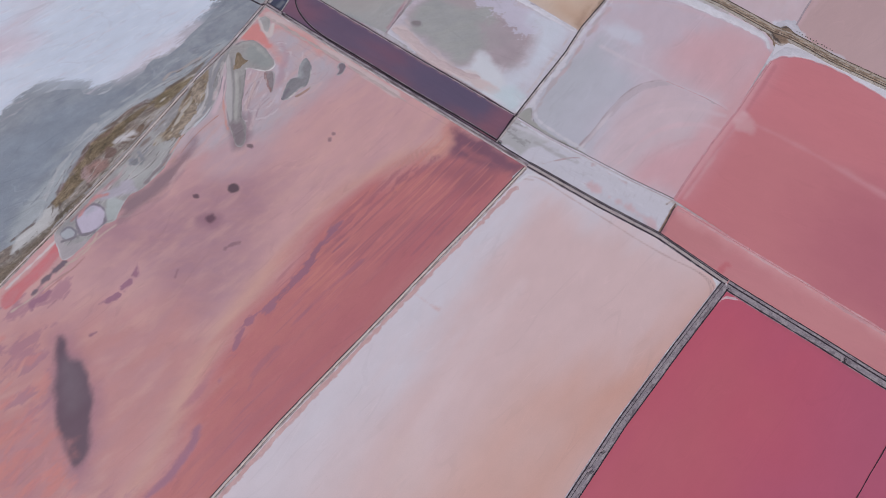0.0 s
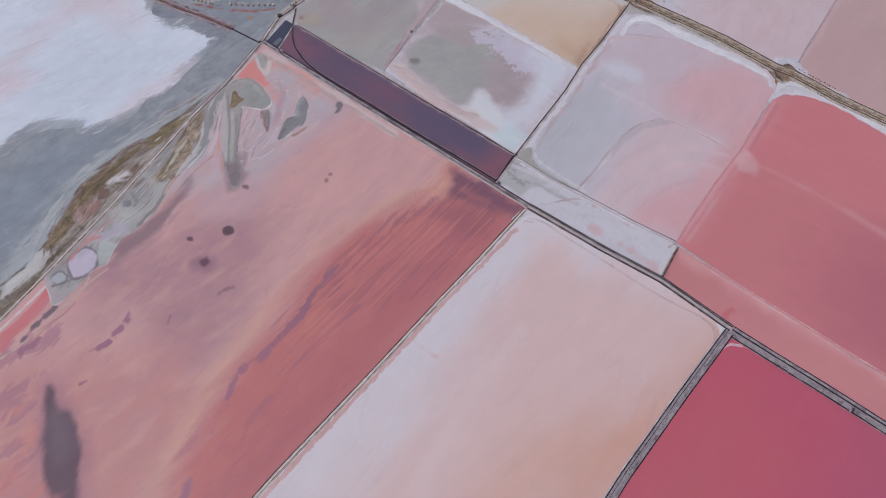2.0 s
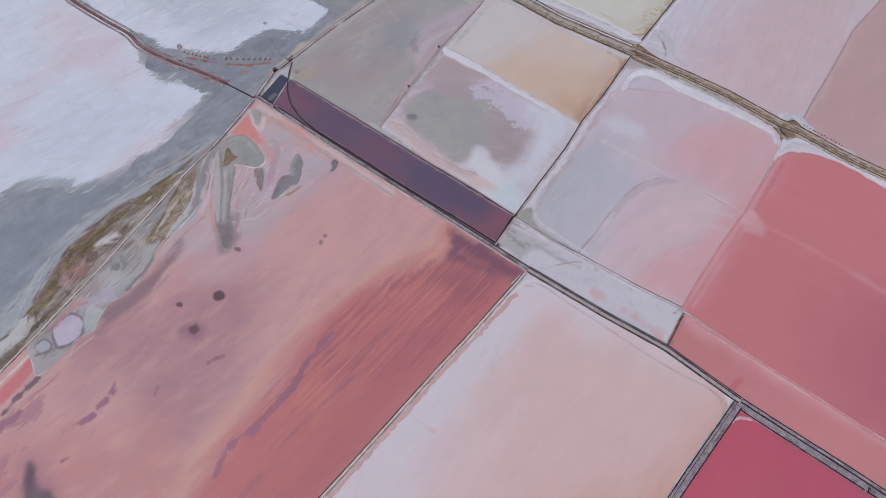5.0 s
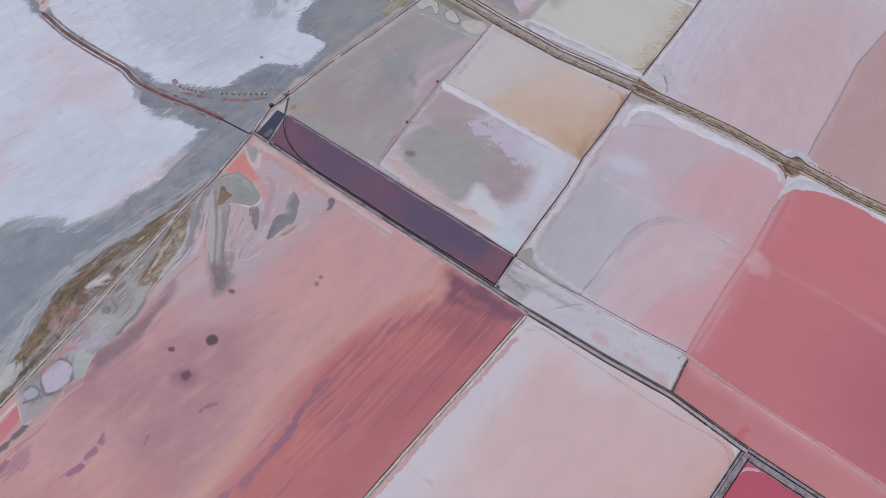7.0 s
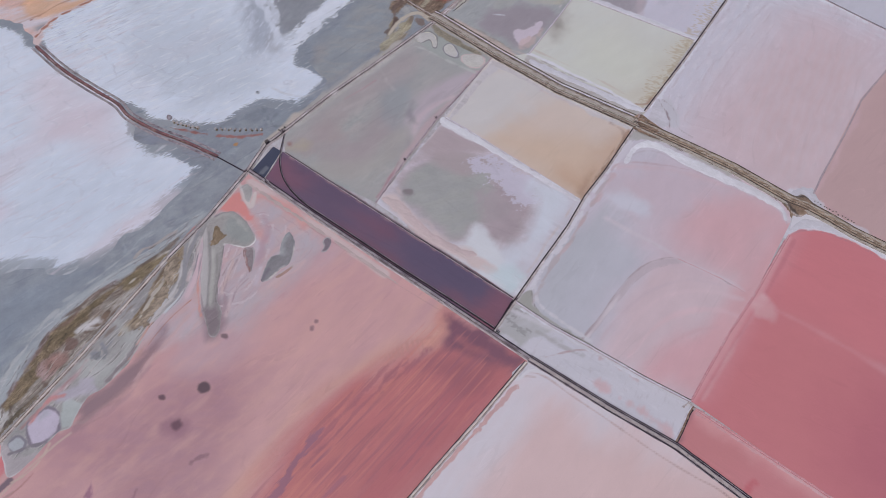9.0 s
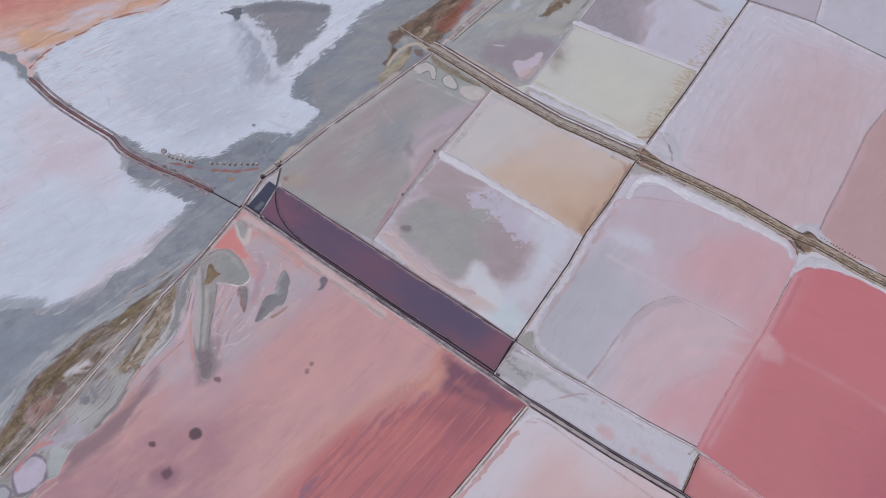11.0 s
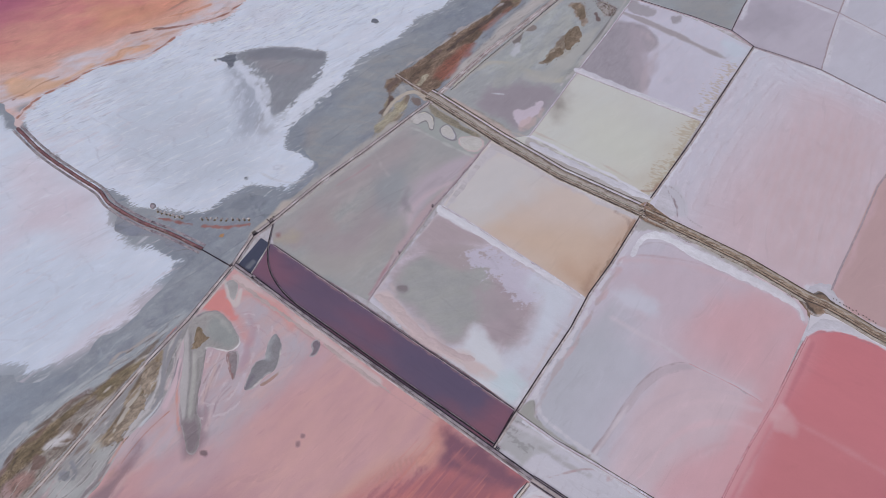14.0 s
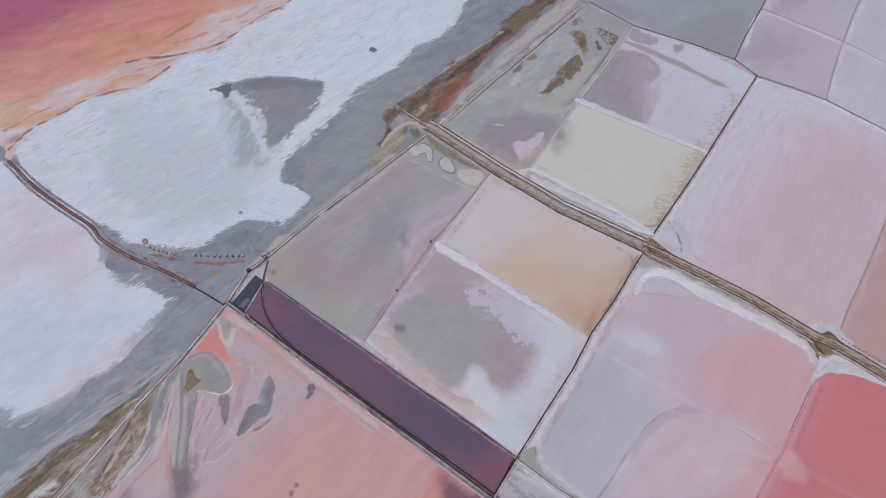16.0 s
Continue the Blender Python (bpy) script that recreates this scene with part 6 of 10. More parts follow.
strip = [Layer(None, tone(190, 186, 196), 0.8, 0, width=-1.1, cover=0.5, fringe=(9, 1.6, -32, 3.0)),
         Layer(None, tone(168, 162, 172), 0.8, 0, width=-1.2, cover=0.5, fringe=(9, 1.2, 60, 3.0)),
         Layer([(20.1, 133.2), (25.2, 142.2), (32.5, 137.0), (42.0, 131.0), (39.2, 133.3), (30.2, 130.5), (25.2, 127.4)], tone(160, 158, 162), 1.4, 2.0, 3, 30, 2),
    Layer([(20.8, 138.0), (24.1, 141.1), (28.7, 140.5), (33.0, 136.1), (36.5, 132.5), (39.0, 129.8), (33.6, 130.9), (28.3, 132.4), (23.8, 134.4)], tone(160, 157, 162), 1.4, 1.6, 2, 30, 2, second=tone(166, 164, 170)),
    Layer([(22.3, 137.2), (25.2, 136.0), (27.4, 134.0), (30.1, 132.4), (27.3, 132.0), (24.3, 133.6)], tone(124, 121, 124), 0.5, 1.2, 1.4, -30, 2, cover=0.55, fringe=(5, 0.8, -30, 2.0)),
    Layer([(24.1, 140.5), (27.7, 139.7), (25.8, 138.4), (23.0, 138.0)], tone(128, 124, 128), 0.5, 0.9, 1.4, 30, 2, cover=0.8, fringe=(5, 0.7, 30, 2.0)),
    Layer([(31.9, 132.5), (38.9, 128.2), (45.7, 124.4)], tone(150, 146, 150), 0.6, 0.9, 2, -30, 3, width=0.3, cover=0.7),
    Layer([(51.1, 124.4), (53.4, 126.0), (54.5, 122.9), (56.3, 120.7), (58.4, 119.2), (60.9, 117.4)], tone(174, 152, 160), 0.7, 1.2, 1.6, 60, 2, width=0.3, cover=0.7),
         Layer([(33.8, 124.1), (43.7, 126.5), (50.4, 125.9)], tone(160, 138, 144), 0.3, 0.16, 4, width=0.16),
         Layer([(47.7, 116.5), (55.8, 111.1), (66.3, 103.7), (69.5, 99.6)], tone(184, 160, 168), 1.4, 2.0, 3, 60, 3, width=0.4),
         Layer([(23.7, 140.3), (34.4, 134.9), (49.5, 126.8), (76.4, 109.8)], tone(180, 176, 184), 0.8, 0.6, 3, width=1.0)]
pond("salt_pond", [(18.2, 132.7), (25.4, 143.4), (49.5, 127.2), (76.8, 110.0), (70.1, 97.4), (42.8, 114.2)], 0.03, tone(178, 175, 186), tone(182, 178, 188), strip, "narrow pale lilac salt pond with a grey silted corner", 0.5, 0.6, 7, (3, -32), 0.04)
strip2 = [Layer([(70.4, 97.8), (77.0, 107.4), (88.2, 100.8), (93.2, 86.7)], tone(178, 118, 122), 6, 3, 8),
          Layer([(77.1, 107.9), (101.2, 90.8), (135.8, 64.9)], tone(190, 138, 142), 3, 2, 8, width=2),
          Layer([(88.4, 85.1), (90.5, 87.1), (91.7, 86.3)], tone(176, 100, 108), 1.0, 0.8, 3, width=0.4),
          Layer([(70.4, 97.8), (73.6, 102.3), (77.0, 107.4)], tone(150, 104, 112), 1.4, 0.8, 3, width=0.5)]
pond("salt_pond", [(70.1, 97.4), (77.2, 108.7), (101.2, 90.8), (135.8, 64.9), (157.1, 49.0), (152.2, 33.4), (131.6, 48.8), (114.7, 61.5), (99.5, 72.5), (90.0, 80.3)], 0.05, tone(184, 124, 128), tone(180, 118, 124), strip2, "narrow salmon pink brine pond", 0.35, 0.8, 8, (4, -32), 0.02)

mixp = [
    Layer(None, tone(166, 164, 174), 1.0, 0, width=-1.1, cover=0.3, fringe=(9, 2.5, 55, 4.0)),
    Layer(None, tone(190, 184, 194), 0.8, 0, width=-1.3, cover=0.35, fringe=(9, 1.6, 55, 5.0)),
    Layer([(29.8, 141.5), (35.5, 155.1), (49.0, 172.0), (63.3, 168.2), (70.5, 158.0), (59.1, 145.4), (51.6, 128.8), (41.9, 129.9), (32.5, 136.8)], tone(170, 168, 179), 7, 4, 10),
    Layer([(31.0, 148.5), (43.5, 164.0), (56.9, 180.5), (60.4, 175.7), (50.9, 159.5), (42.1, 146.4), (33.8, 134.1)], tone(163, 163, 172), 5, 3, 6, 55, 3, cover=0.7),
    Layer([(86.2, 187.0), (121.6, 181.2), (122.3, 174.3), (103.5, 145.8), (90.5, 156.5), (78.8, 167.3)], tone(186, 156, 164), 16, 4, 14),
    Layer([(90.4, 188.2), (115.9, 183.5), (121.7, 173.9), (104.5, 149.1), (93.8, 152.2), (82.4, 164.3)], tone(189, 150, 157), 14, 3, 12, cover=0.7),
    Layer([(63.2, 195.2), (82.5, 197.6), (103.9, 191.3), (78.4, 174.9), (64.6, 178.8)], tone(180, 164, 175), 7, 4, 10),
    Layer([(57.6, 186.7), (64.6, 186.0), (71.3, 182.6), (72.7, 178.7), (67.0, 177.7), (60.9, 180.6)], tone(184, 181, 193), 3, 2, 4, -20, 2),
    Layer([(56.5, 180.5), (62.4, 176.2), (68.5, 177.0), (67.0, 173.0), (60.2, 173.8)], tone(168, 160, 170), 2, 1.5, 4, -20, 3, cover=0.6),
    Layer([(76.7, 158.0), (102.3, 145.8), (77.5, 111.3), (52.2, 124.3), (59.1, 135.9), (65.3, 147.9)], tone(186, 166, 174), 6, 3, 10, 50, 2),
    Layer([(77.0, 130.5), (95.7, 142.7), (98.9, 144.8), (81.5, 115.3), (72.8, 115.2), (64.8, 120.7)], tone(190, 148, 156), 7, 3, 8, 50, 2, cover=0.85),
    Layer([(121.4, 171.1), (109.7, 155.6), (101.0, 144.8), (94.1, 134.6), (86.8, 124.7), (80.8, 115.3)], tone(189, 145, 152), 5, 1.5, 6, 55, 3, width=3.0, cover=0.8),
    # faint drying rings inside the arc
    Layer([(56.0, 128.3), (64.5, 138.3), (75.7, 145.9), (89.1, 147.3), (99.7, 144.4)], tone(192, 170, 178), 0.9, 0.6, 5, 40, 3, width=0.5, cover=0.6),
    Layer([(60.0, 124.5), (68.4, 133.4), (78.5, 139.5), (90.6, 140.6), (96.7, 138.6)], tone(194, 166, 174), 0.9, 0.6, 5, 40, 3, width=0.5, cover=0.6),
    Layer([(52.0, 130.3), (60.1, 139.9), (70.4, 147.5), (82.3, 151.5), (93.3, 149.8)], tone(178, 160, 170), 0.8, 0.5, 5, 40, 3, width=0.3, cover=0.6),
    Layer([(65.0, 122.3), (73.1, 128.5), (82.9, 133.5), (90.4, 134.5)], tone(184, 150, 158), 0.8, 0.5, 5, 40, 3, width=0.3, cover=0.6),
    # the crescent between the two arcs
    Layer([(46.2, 130.2), (49.5, 134.2), (53.7, 139.5), (59.0, 146.6), (63.8, 152.2), (70.2, 157.0), (77.8, 159.5), (82.7, 158.5), (77.5, 157.5), (70.7, 155.3), (64.7, 150.5), (60.8, 145.8), (55.2, 139.5), (50.1, 133.0)], tone(170, 156, 165), 0.6, 0.4, 4, 50, 3, cover=0.85),
    Layer([(45.9, 130.2), (49.6, 134.6), (53.8, 139.9), (59.0, 147.0), (63.9, 152.6), (70.2, 157.5), (77.9, 160.0), (82.4, 159.1)], tone(152, 136, 144), 0.3, 0.3, 2, 50, 3, width=0.25, cover=0.9),
    Layer([(48.0, 130.2), (55.2, 139.1), (60.9, 145.8), (64.7, 150.0), (70.6, 154.8), (77.1, 157.1)], tone(162, 146, 154), 0.3, 0.25, 2, 50, 3, width=0.15, cover=0.8),
    Layer([(47.0, 130.2), (50.6, 134.2), (54.4, 139.1), (59.6, 145.8)], tone(190, 180, 187), 0.4, 0.4, 2, 50, 3, width=0.3, cover=0.7),
    # the low ridge and its salt
    Layer([(58.4, 175.7), (65.7, 170.6), (74.7, 164.7), (82.3, 158.9), (92.4, 153.3), (100.7, 147.4)], tone(186, 176, 185), 0.9, 0.5, 3, -30, 3, width=0.6, cover=0.7),
    Layer([(82.5, 158.5), (87.8, 155.9), (93.4, 152.4), (100.6, 146.9)], tone(140, 124, 132), 0.25, 0.3, 1.4, -30, 2, width=0.1),
    Layer([(61.2, 174.3), (67.5, 169.2), (74.7, 164.2)], tone(166, 150, 160), 0.4, 0.3, 2, -30, 3, width=0.12, cover=0.7),
    Layer([(27.8, 142.2), (36.6, 157.6), (45.7, 170.7), (53.3, 183.7), (61.6, 194.8), (70.9, 209.1)], tone(188, 184, 193), 0.4, 1.0, 1.6, 52, 2, width=0.8, fringe=(2.4, 0.9, 52, 1.5)),
    Layer([(29.4, 141.6), (38.2, 157.0), (47.3, 170.1), (54.9, 183.1), (63.0, 194.2)], tone(164, 150, 156), 0.4, 0.9, 1.6, 52, 3, width=0.0, cover=0.7),
    Layer([(40.9, 160.2), (49.0, 172.0), (56.3, 184.3), (63.0, 194.2)], tone(178, 152, 158), 0.7, 1.2, 2, 52, 3, width=0.3, cover=0.6),
    Layer([(62.7, 196.1), (65.5, 199.0), (71.5, 199.8), (79.7, 198.9), (89.8, 196.9), (99.5, 193.3), (106.9, 189.4)], tone(166, 142, 152), 0.5, 0.3, 4, width=0.22, cover=0.8),
    Layer([(65.4, 197.7), (73.3, 197.8), (85.5, 196.3), (97.2, 192.3), (108.5, 186.9), (117.5, 182.0)], tone(184, 160, 168), 1.6, 0.6, 4, width=0.9, cover=0.6),
    Layer([(64.3, 199.6), (68.2, 206.8), (75.0, 210.0), (82.9, 210.5), (93.3, 203.8), (107.8, 192.2), (120.4, 183.6), (122.7, 174.9), (120.5, 176.0), (117.7, 181.6), (105.2, 189.2), (90.3, 198.7), (80.9, 204.8), (72.1, 204.1)], tone(182, 176, 187), 1.0, 0.6, 3, cover=0.8),
    Layer([(69.1, 201.4), (74.2, 204.6), (80.5, 204.7), (88.2, 200.0), (97.5, 193.8), (106.8, 188.9), (116.0, 184.0), (120.5, 179.1), (121.1, 173.4)], tone(164, 152, 162), 0.4, 0.2, 3, width=0.22, cover=0.8),
    Layer([(70.2, 210.9), (75.6, 214.4), (84.9, 211.0), (95.3, 204.3), (106.5, 194.5), (107.8, 192.2), (93.0, 202.5), (82.6, 209.2)], tone(158, 154, 156), 0.6, 0.7, 2),
    Layer([(25.6, 143.2), (28.6, 146.1), (31.0, 147.6), (31.0, 142.8), (33.6, 138.9), (39.3, 134.7), (48.8, 127.9), (40.1, 131.5), (32.5, 136.1), (27.7, 140.8)], tone(146, 144, 142), 0.5, 0.4, 2),
    Layer([(31.0, 147.6), (31.2, 142.8), (33.6, 138.9), (39.3, 134.3), (48.8, 127.9)], tone(112, 107, 108), 0.25, 0.25, 2, width=0.1, cover=0.7),
    Layer([(32.4, 148.6), (32.6, 143.6), (35.0, 140.2), (40.4, 135.8), (48.8, 129.4)], tone(182, 178, 186), 0.4, 0.4, 2, width=0.4),
]
pond("salt_pond", [(25.2, 143.4), (35.7, 158.6), (44.8, 171.7), (52.0, 184.3)] + [(60.3, 195.4), (74.2, 218.0), (93.7, 206.1), (107.2, 197.3), (118.0, 188.3), (124.0, 183.2), (122.5, 174.3), (103.5, 145.8)] + [(76.9, 110.4), (49.5, 127.2)], 0.06, tone(176, 170, 182), tone(182, 172, 184), mixp,
     "lilac and pink salt pond with curved salt ridges", 0.5, 0.6, 9, (3, 50), 0.04)
bigp = [
    Layer([(77.4, 110.2), (102.7, 142.2), (121.0, 134.1), (148.5, 113.0), (171.8, 95.4), (157.1, 49.0), (135.8, 64.9), (101.1, 90.4)], tone(180, 113, 119), 10, 3, 14, -30, 2),
    Layer([(131.5, 111.8), (173.7, 101.6), (157.1, 49.0), (135.8, 64.9), (118.2, 77.3)], tone(168, 100, 112), 18, 4, 14),
    Layer([(121.4, 171.1), (109.7, 155.6), (101.0, 144.8), (94.1, 134.6), (86.8, 124.7), (80.8, 115.3)], tone(187, 130, 138), 5, 1.5, 6, 55, 3, width=4.0, cover=0.75),
    Layer([(76.5, 110.8), (88.3, 126.0), (103.1, 144.6), (120.1, 168.3)], tone(190, 142, 149), 0.9, 0.5, 4, 55, 3, width=1.3, cover=0.8),
    Layer([(79.0, 110.0), (90.6, 125.2), (105.4, 143.6), (122.0, 166.8)], tone(176, 112, 121), 0.6, 0.4, 4, 55, 3, width=0.35, cover=0.8),
    Layer([(101.6, 142.8), (103.7, 145.7), (106.9, 147.4), (107.6, 144.5), (104.0, 141.7)], tone(192, 150, 157), 1.2, 0.6, 3),
    Layer([(80.7, 110.9), (92.8, 127.4), (106.7, 144.7)], tone(188, 144, 150), 1.2, 0.8, 4, 55, 3, width=0.5),
    Layer([(105.1, 144.7), (108.7, 142.3), (107.8, 137.5), (102.3, 139.8)], tone(190, 150, 156), 2.0, 1.2, 4, cover=0.7),
    Layer([(103.1, 144.6), (120.9, 133.6), (148.4, 112.6), (171.6, 95.0)], tone(188, 136, 144), 1.4, 0.8, 4, -30, 3, width=0.5, cover=0.75),
    Layer([(119.2, 168.2), (123.6, 173.6), (129.6, 175.8), (145.0, 169.6), (160.2, 157.3), (184.9, 137.0), (183.7, 133.3), (159.0, 152.8), (144.0, 165.4), (132.7, 170.7), (126.6, 171.5), (122.6, 170.4)], tone(192, 188, 198), 0.5, 0.3, 3),
    Layer([(120.3, 169.3), (126.5, 171.0), (132.6, 170.2), (143.8, 164.6), (158.7, 151.8)], tone(150, 118, 128), 0.5, 0.15, 3, width=0.15, cover=0.7),
    Layer([(119.6, 170.1), (122.5, 175.8), (124.6, 177.7), (129.2, 176.3), (135.4, 173.5), (130.9, 171.2), (125.1, 171.6)], tone(190, 184, 194), 0.7, 0.5, 2),
    Layer([(121.0, 174.1), (122.8, 177.6), (126.4, 180.0), (131.5, 177.7), (137.4, 173.8), (133.6, 173.0), (127.7, 174.2), (122.8, 173.0)], tone(190, 186, 195), 0.6, 0.4, 2),
]
pond("salt_pond", [(76.9, 110.4), (103.3, 145.9), (120.7, 169.3), (124.7, 179.0), (143.7, 173.0), (160.7, 159.3), (185.3, 138.2), (157.1, 49.0), (135.8, 64.9), (101.2, 90.8)], 0.08, tone(187, 117, 124), tone(183, 113, 120), bigp, "wide rose pink brine pond", 0.35, 0.8, 10, (4, -30), 0.02)

grey = [
    Layer(None, tone(140, 139, 143), 1.0, 0, width=-0.9, cover=0.5, fringe=(9, 4.0, 40, 2.0)),
    Layer(None, tone(162, 158, 158), 0.8, 0, width=-1.2, cover=0.4, fringe=(9, 2.2, 40, 4.0)),
    Layer([(-56.6, 209.9), (-42.2, 221.9), (-26.4, 226.9), (-15.6, 214.9), (-23.7, 190.3), (-39.4, 196.6)], tone(148, 148, 150), 8, 5, 12, 40, 2, second=tone(156, 152, 152), mottle=0.07),
    Layer([(-31.6, 194.5), (-15.2, 207.9), (-13.9, 222.1), (-29.7, 217.1), (-40.1, 203.2)], tone(150, 140, 144), 8, 5, 10),
    Layer([(-52.4, 207.6), (-41.6, 217.1), (-37.4, 214.7), (-44.3, 205.4)], tone(152, 138, 140), 4, 4, 6, cover=0.7),
    Layer([(-24.0, 222.0), (-22.6, 232.0), (-14.6, 237.2), (-10.2, 232.1), (-15.8, 219.7)], tone(138, 140, 146), 6, 4, 8, cover=0.8),
    Layer([(-32.1, 222.0), (-26.9, 234.5), (-23.2, 241.1)], tone(164, 160, 160), 1.2, 1.2, 4, 60, 3, width=0.5, cover=0.7),
    Layer([(15.8, 245.4), (13.6, 238.7), (6.3, 230.2), (0.2, 225.9), (-6.6, 213.8), (-11.0, 210.3), (-12.1, 217.3), (-10.8, 225.1), (-6.2, 234.2), (4.2, 241.3)], tone(168, 156, 166), 3.0, 1.8, 4, 50, 3, cover=0.9),
    Layer([(-7.0, 205.5), (-9.4, 213.6), (-7.4, 220.7), (-2.0, 226.5), (4.6, 230.9)], tone(182, 164, 172), 1.4, 1.0, 3, 50, 3, width=0.6, cover=0.7),
    Layer([(-10.2, 204.1), (-12.1, 212.2), (-10.6, 219.8), (-6.0, 226.1), (1.0, 233.2)], tone(140, 130, 138), 1.6, 1.0, 3, 50, 3, width=0.4, cover=0.6),
    Layer([(-8.7, 217.3), (-11.5, 222.1), (-10.1, 228.3)], tone(132, 126, 134), 1.4, 1.0, 4, 60, 2, width=0.6, cover=0.8),
    Layer([(16.9, 247.6), (6.3, 231.0), (-1.8, 220.3), (-12.9, 200.8), (-20.5, 184.5)], tone(170, 148, 155), 1.0, 0.9, 3, 52, 3, width=0.7, cover=0.85),
    Layer([(-14.8, 199.0), (-19.8, 187.2), (-21.8, 183.7)], tone(150, 120, 128), 0.6, 0.6, 3, 52, 3, width=0.15),
    Layer([(-56.3, 207.6), (-46.2, 221.8), (-35.2, 234.5), (-25.6, 245.1), (-15.3, 253.4), (-10.8, 247.9), (-22.6, 232.0), (-33.7, 217.1), (-44.3, 205.4)], tone(152, 140, 144), 5, 3, 6, 45, 3, cover=0.6),
    Layer([(-47.3, 198.7), (-35.0, 190.2), (-24.0, 194.6), (-13.3, 207.9), (-9.8, 219.7), (-17.3, 210.2), (-28.2, 198.9)], tone(156, 152, 150), 4, 3, 6, 30, 3, cover=0.6),
    Layer([(-24.6, 246.4), (-22.4, 242.4), (-20.5, 238.2), (-17.8, 234.1)], tone(166, 160, 162), 1.0, 0.6, 2, 70, 3, width=0.4, cover=0.6),
    Layer([(-36.3, 224.4), (-30.6, 228.1), (-24.7, 232.5)], tone(164, 156, 158), 1.2, 0.8, 3, 30, 3, width=0.4, cover=0.6),
    Layer([(-53.6, 217.0), (-46.6, 225.5), (-27.7, 245.1), (-7.0, 266.1)], tone(160, 158, 160), 1.6, 1.2, 3, 40, 4, width=1.2),
    Layer([(-36.8, 229.3), (-31.0, 234.0), (-25.2, 239.2)], tone(160, 130, 136), 0.6, 0.18, 3, 40, 3, width=0.2),
    Layer([(-56.9, 205.3), (-52.4, 208.1), (-48.3, 206.8), (-51.8, 203.6)], tone(158, 148, 138), 2, 1.4, 3),
    Layer([(-56.6, 207.6), (-54.8, 208.1), (-54.5, 206.2), (-56.1, 206.2)], tone(140, 110, 108), 0.8, 0.4, 3),
    Layer([(-38.2, 185.0), (-30.3, 180.0), (-23.0, 181.1), (-27.0, 184.1), (-34.8, 188.1)], tone(136, 146, 152), 3, 2, 4, cover=0.7),
    Layer([(-11.4, 263.1), (-6.0, 269.0), (20.2, 249.8), (13.1, 244.8), (6.3, 248.6), (-4.6, 255.7)], tone(148, 150, 150), 0.8, 0.6, 3),
    Layer([(-4.5, 272.0), (1.8, 266.7), (10.7, 259.2), (17.1, 254.2), (14.5, 253.6), (6.3, 259.2), (-1.3, 265.5)], tone(128, 120, 108), 0.7, 1.0, 2, -30, 3, mottle=0.2),
    Layer([(-9.9, 257.9), (-5.7, 255.7), (6.3, 248.0), (13.7, 243.8)], tone(164, 164, 164), 0.5, 0.4, 3, width=0.4),
    Layer([(-11.1, 262.5), (-8.1, 265.8), (-4.4, 266.7), (-1.2, 263.2), (-1.3, 257.4), (-3.1, 257.1), (-4.3, 261.4), (-7.9, 259.7)], tone(122, 118, 122), 0.3, 0.2, 2),
    Layer([(-10.7, 262.5), (-7.9, 265.2), (-4.6, 266.1), (-1.7, 262.9), (-1.8, 258.0), (-2.9, 258.0), (-4.3, 262.3), (-8.0, 260.2)], tone(188, 184, 174), 0.3, 0.2, 2),
    Layer([(1.0, 257.7), (4.1, 260.1), (6.9, 256.4), (7.6, 251.9), (5.0, 251.6), (1.7, 254.4)], tone(124, 120, 126), 0.3, 0.2, 2),
    Layer([(1.5, 257.5), (4.1, 259.5), (6.5, 256.1), (6.9, 252.5), (5.2, 252.2), (2.2, 254.6)], tone(180, 178, 188), 0.3, 0.2, 2),
    Layer([(8.4, 252.5), (12.8, 253.9), (17.1, 252.5), (18.3, 249.2), (14.8, 245.9), (10.1, 247.8)], tone(184, 166, 168), 0.5, 0.3, 2),
]
pond("salt_pond", [(-58.8, 211.7), (-43.1, 230.6), (-27.7, 245.9), (-3.4, 271.4), (21.4, 253.1), (6.3, 230.2), (-22.1, 181.3), (-38.7, 190.2), (-56.6, 203.1)], 0.03, tone(148, 147, 149), tone(154, 149, 151), grey, "shallow grey silted pond", 0.45, 0.6, 11, (2, 40), 0.05)
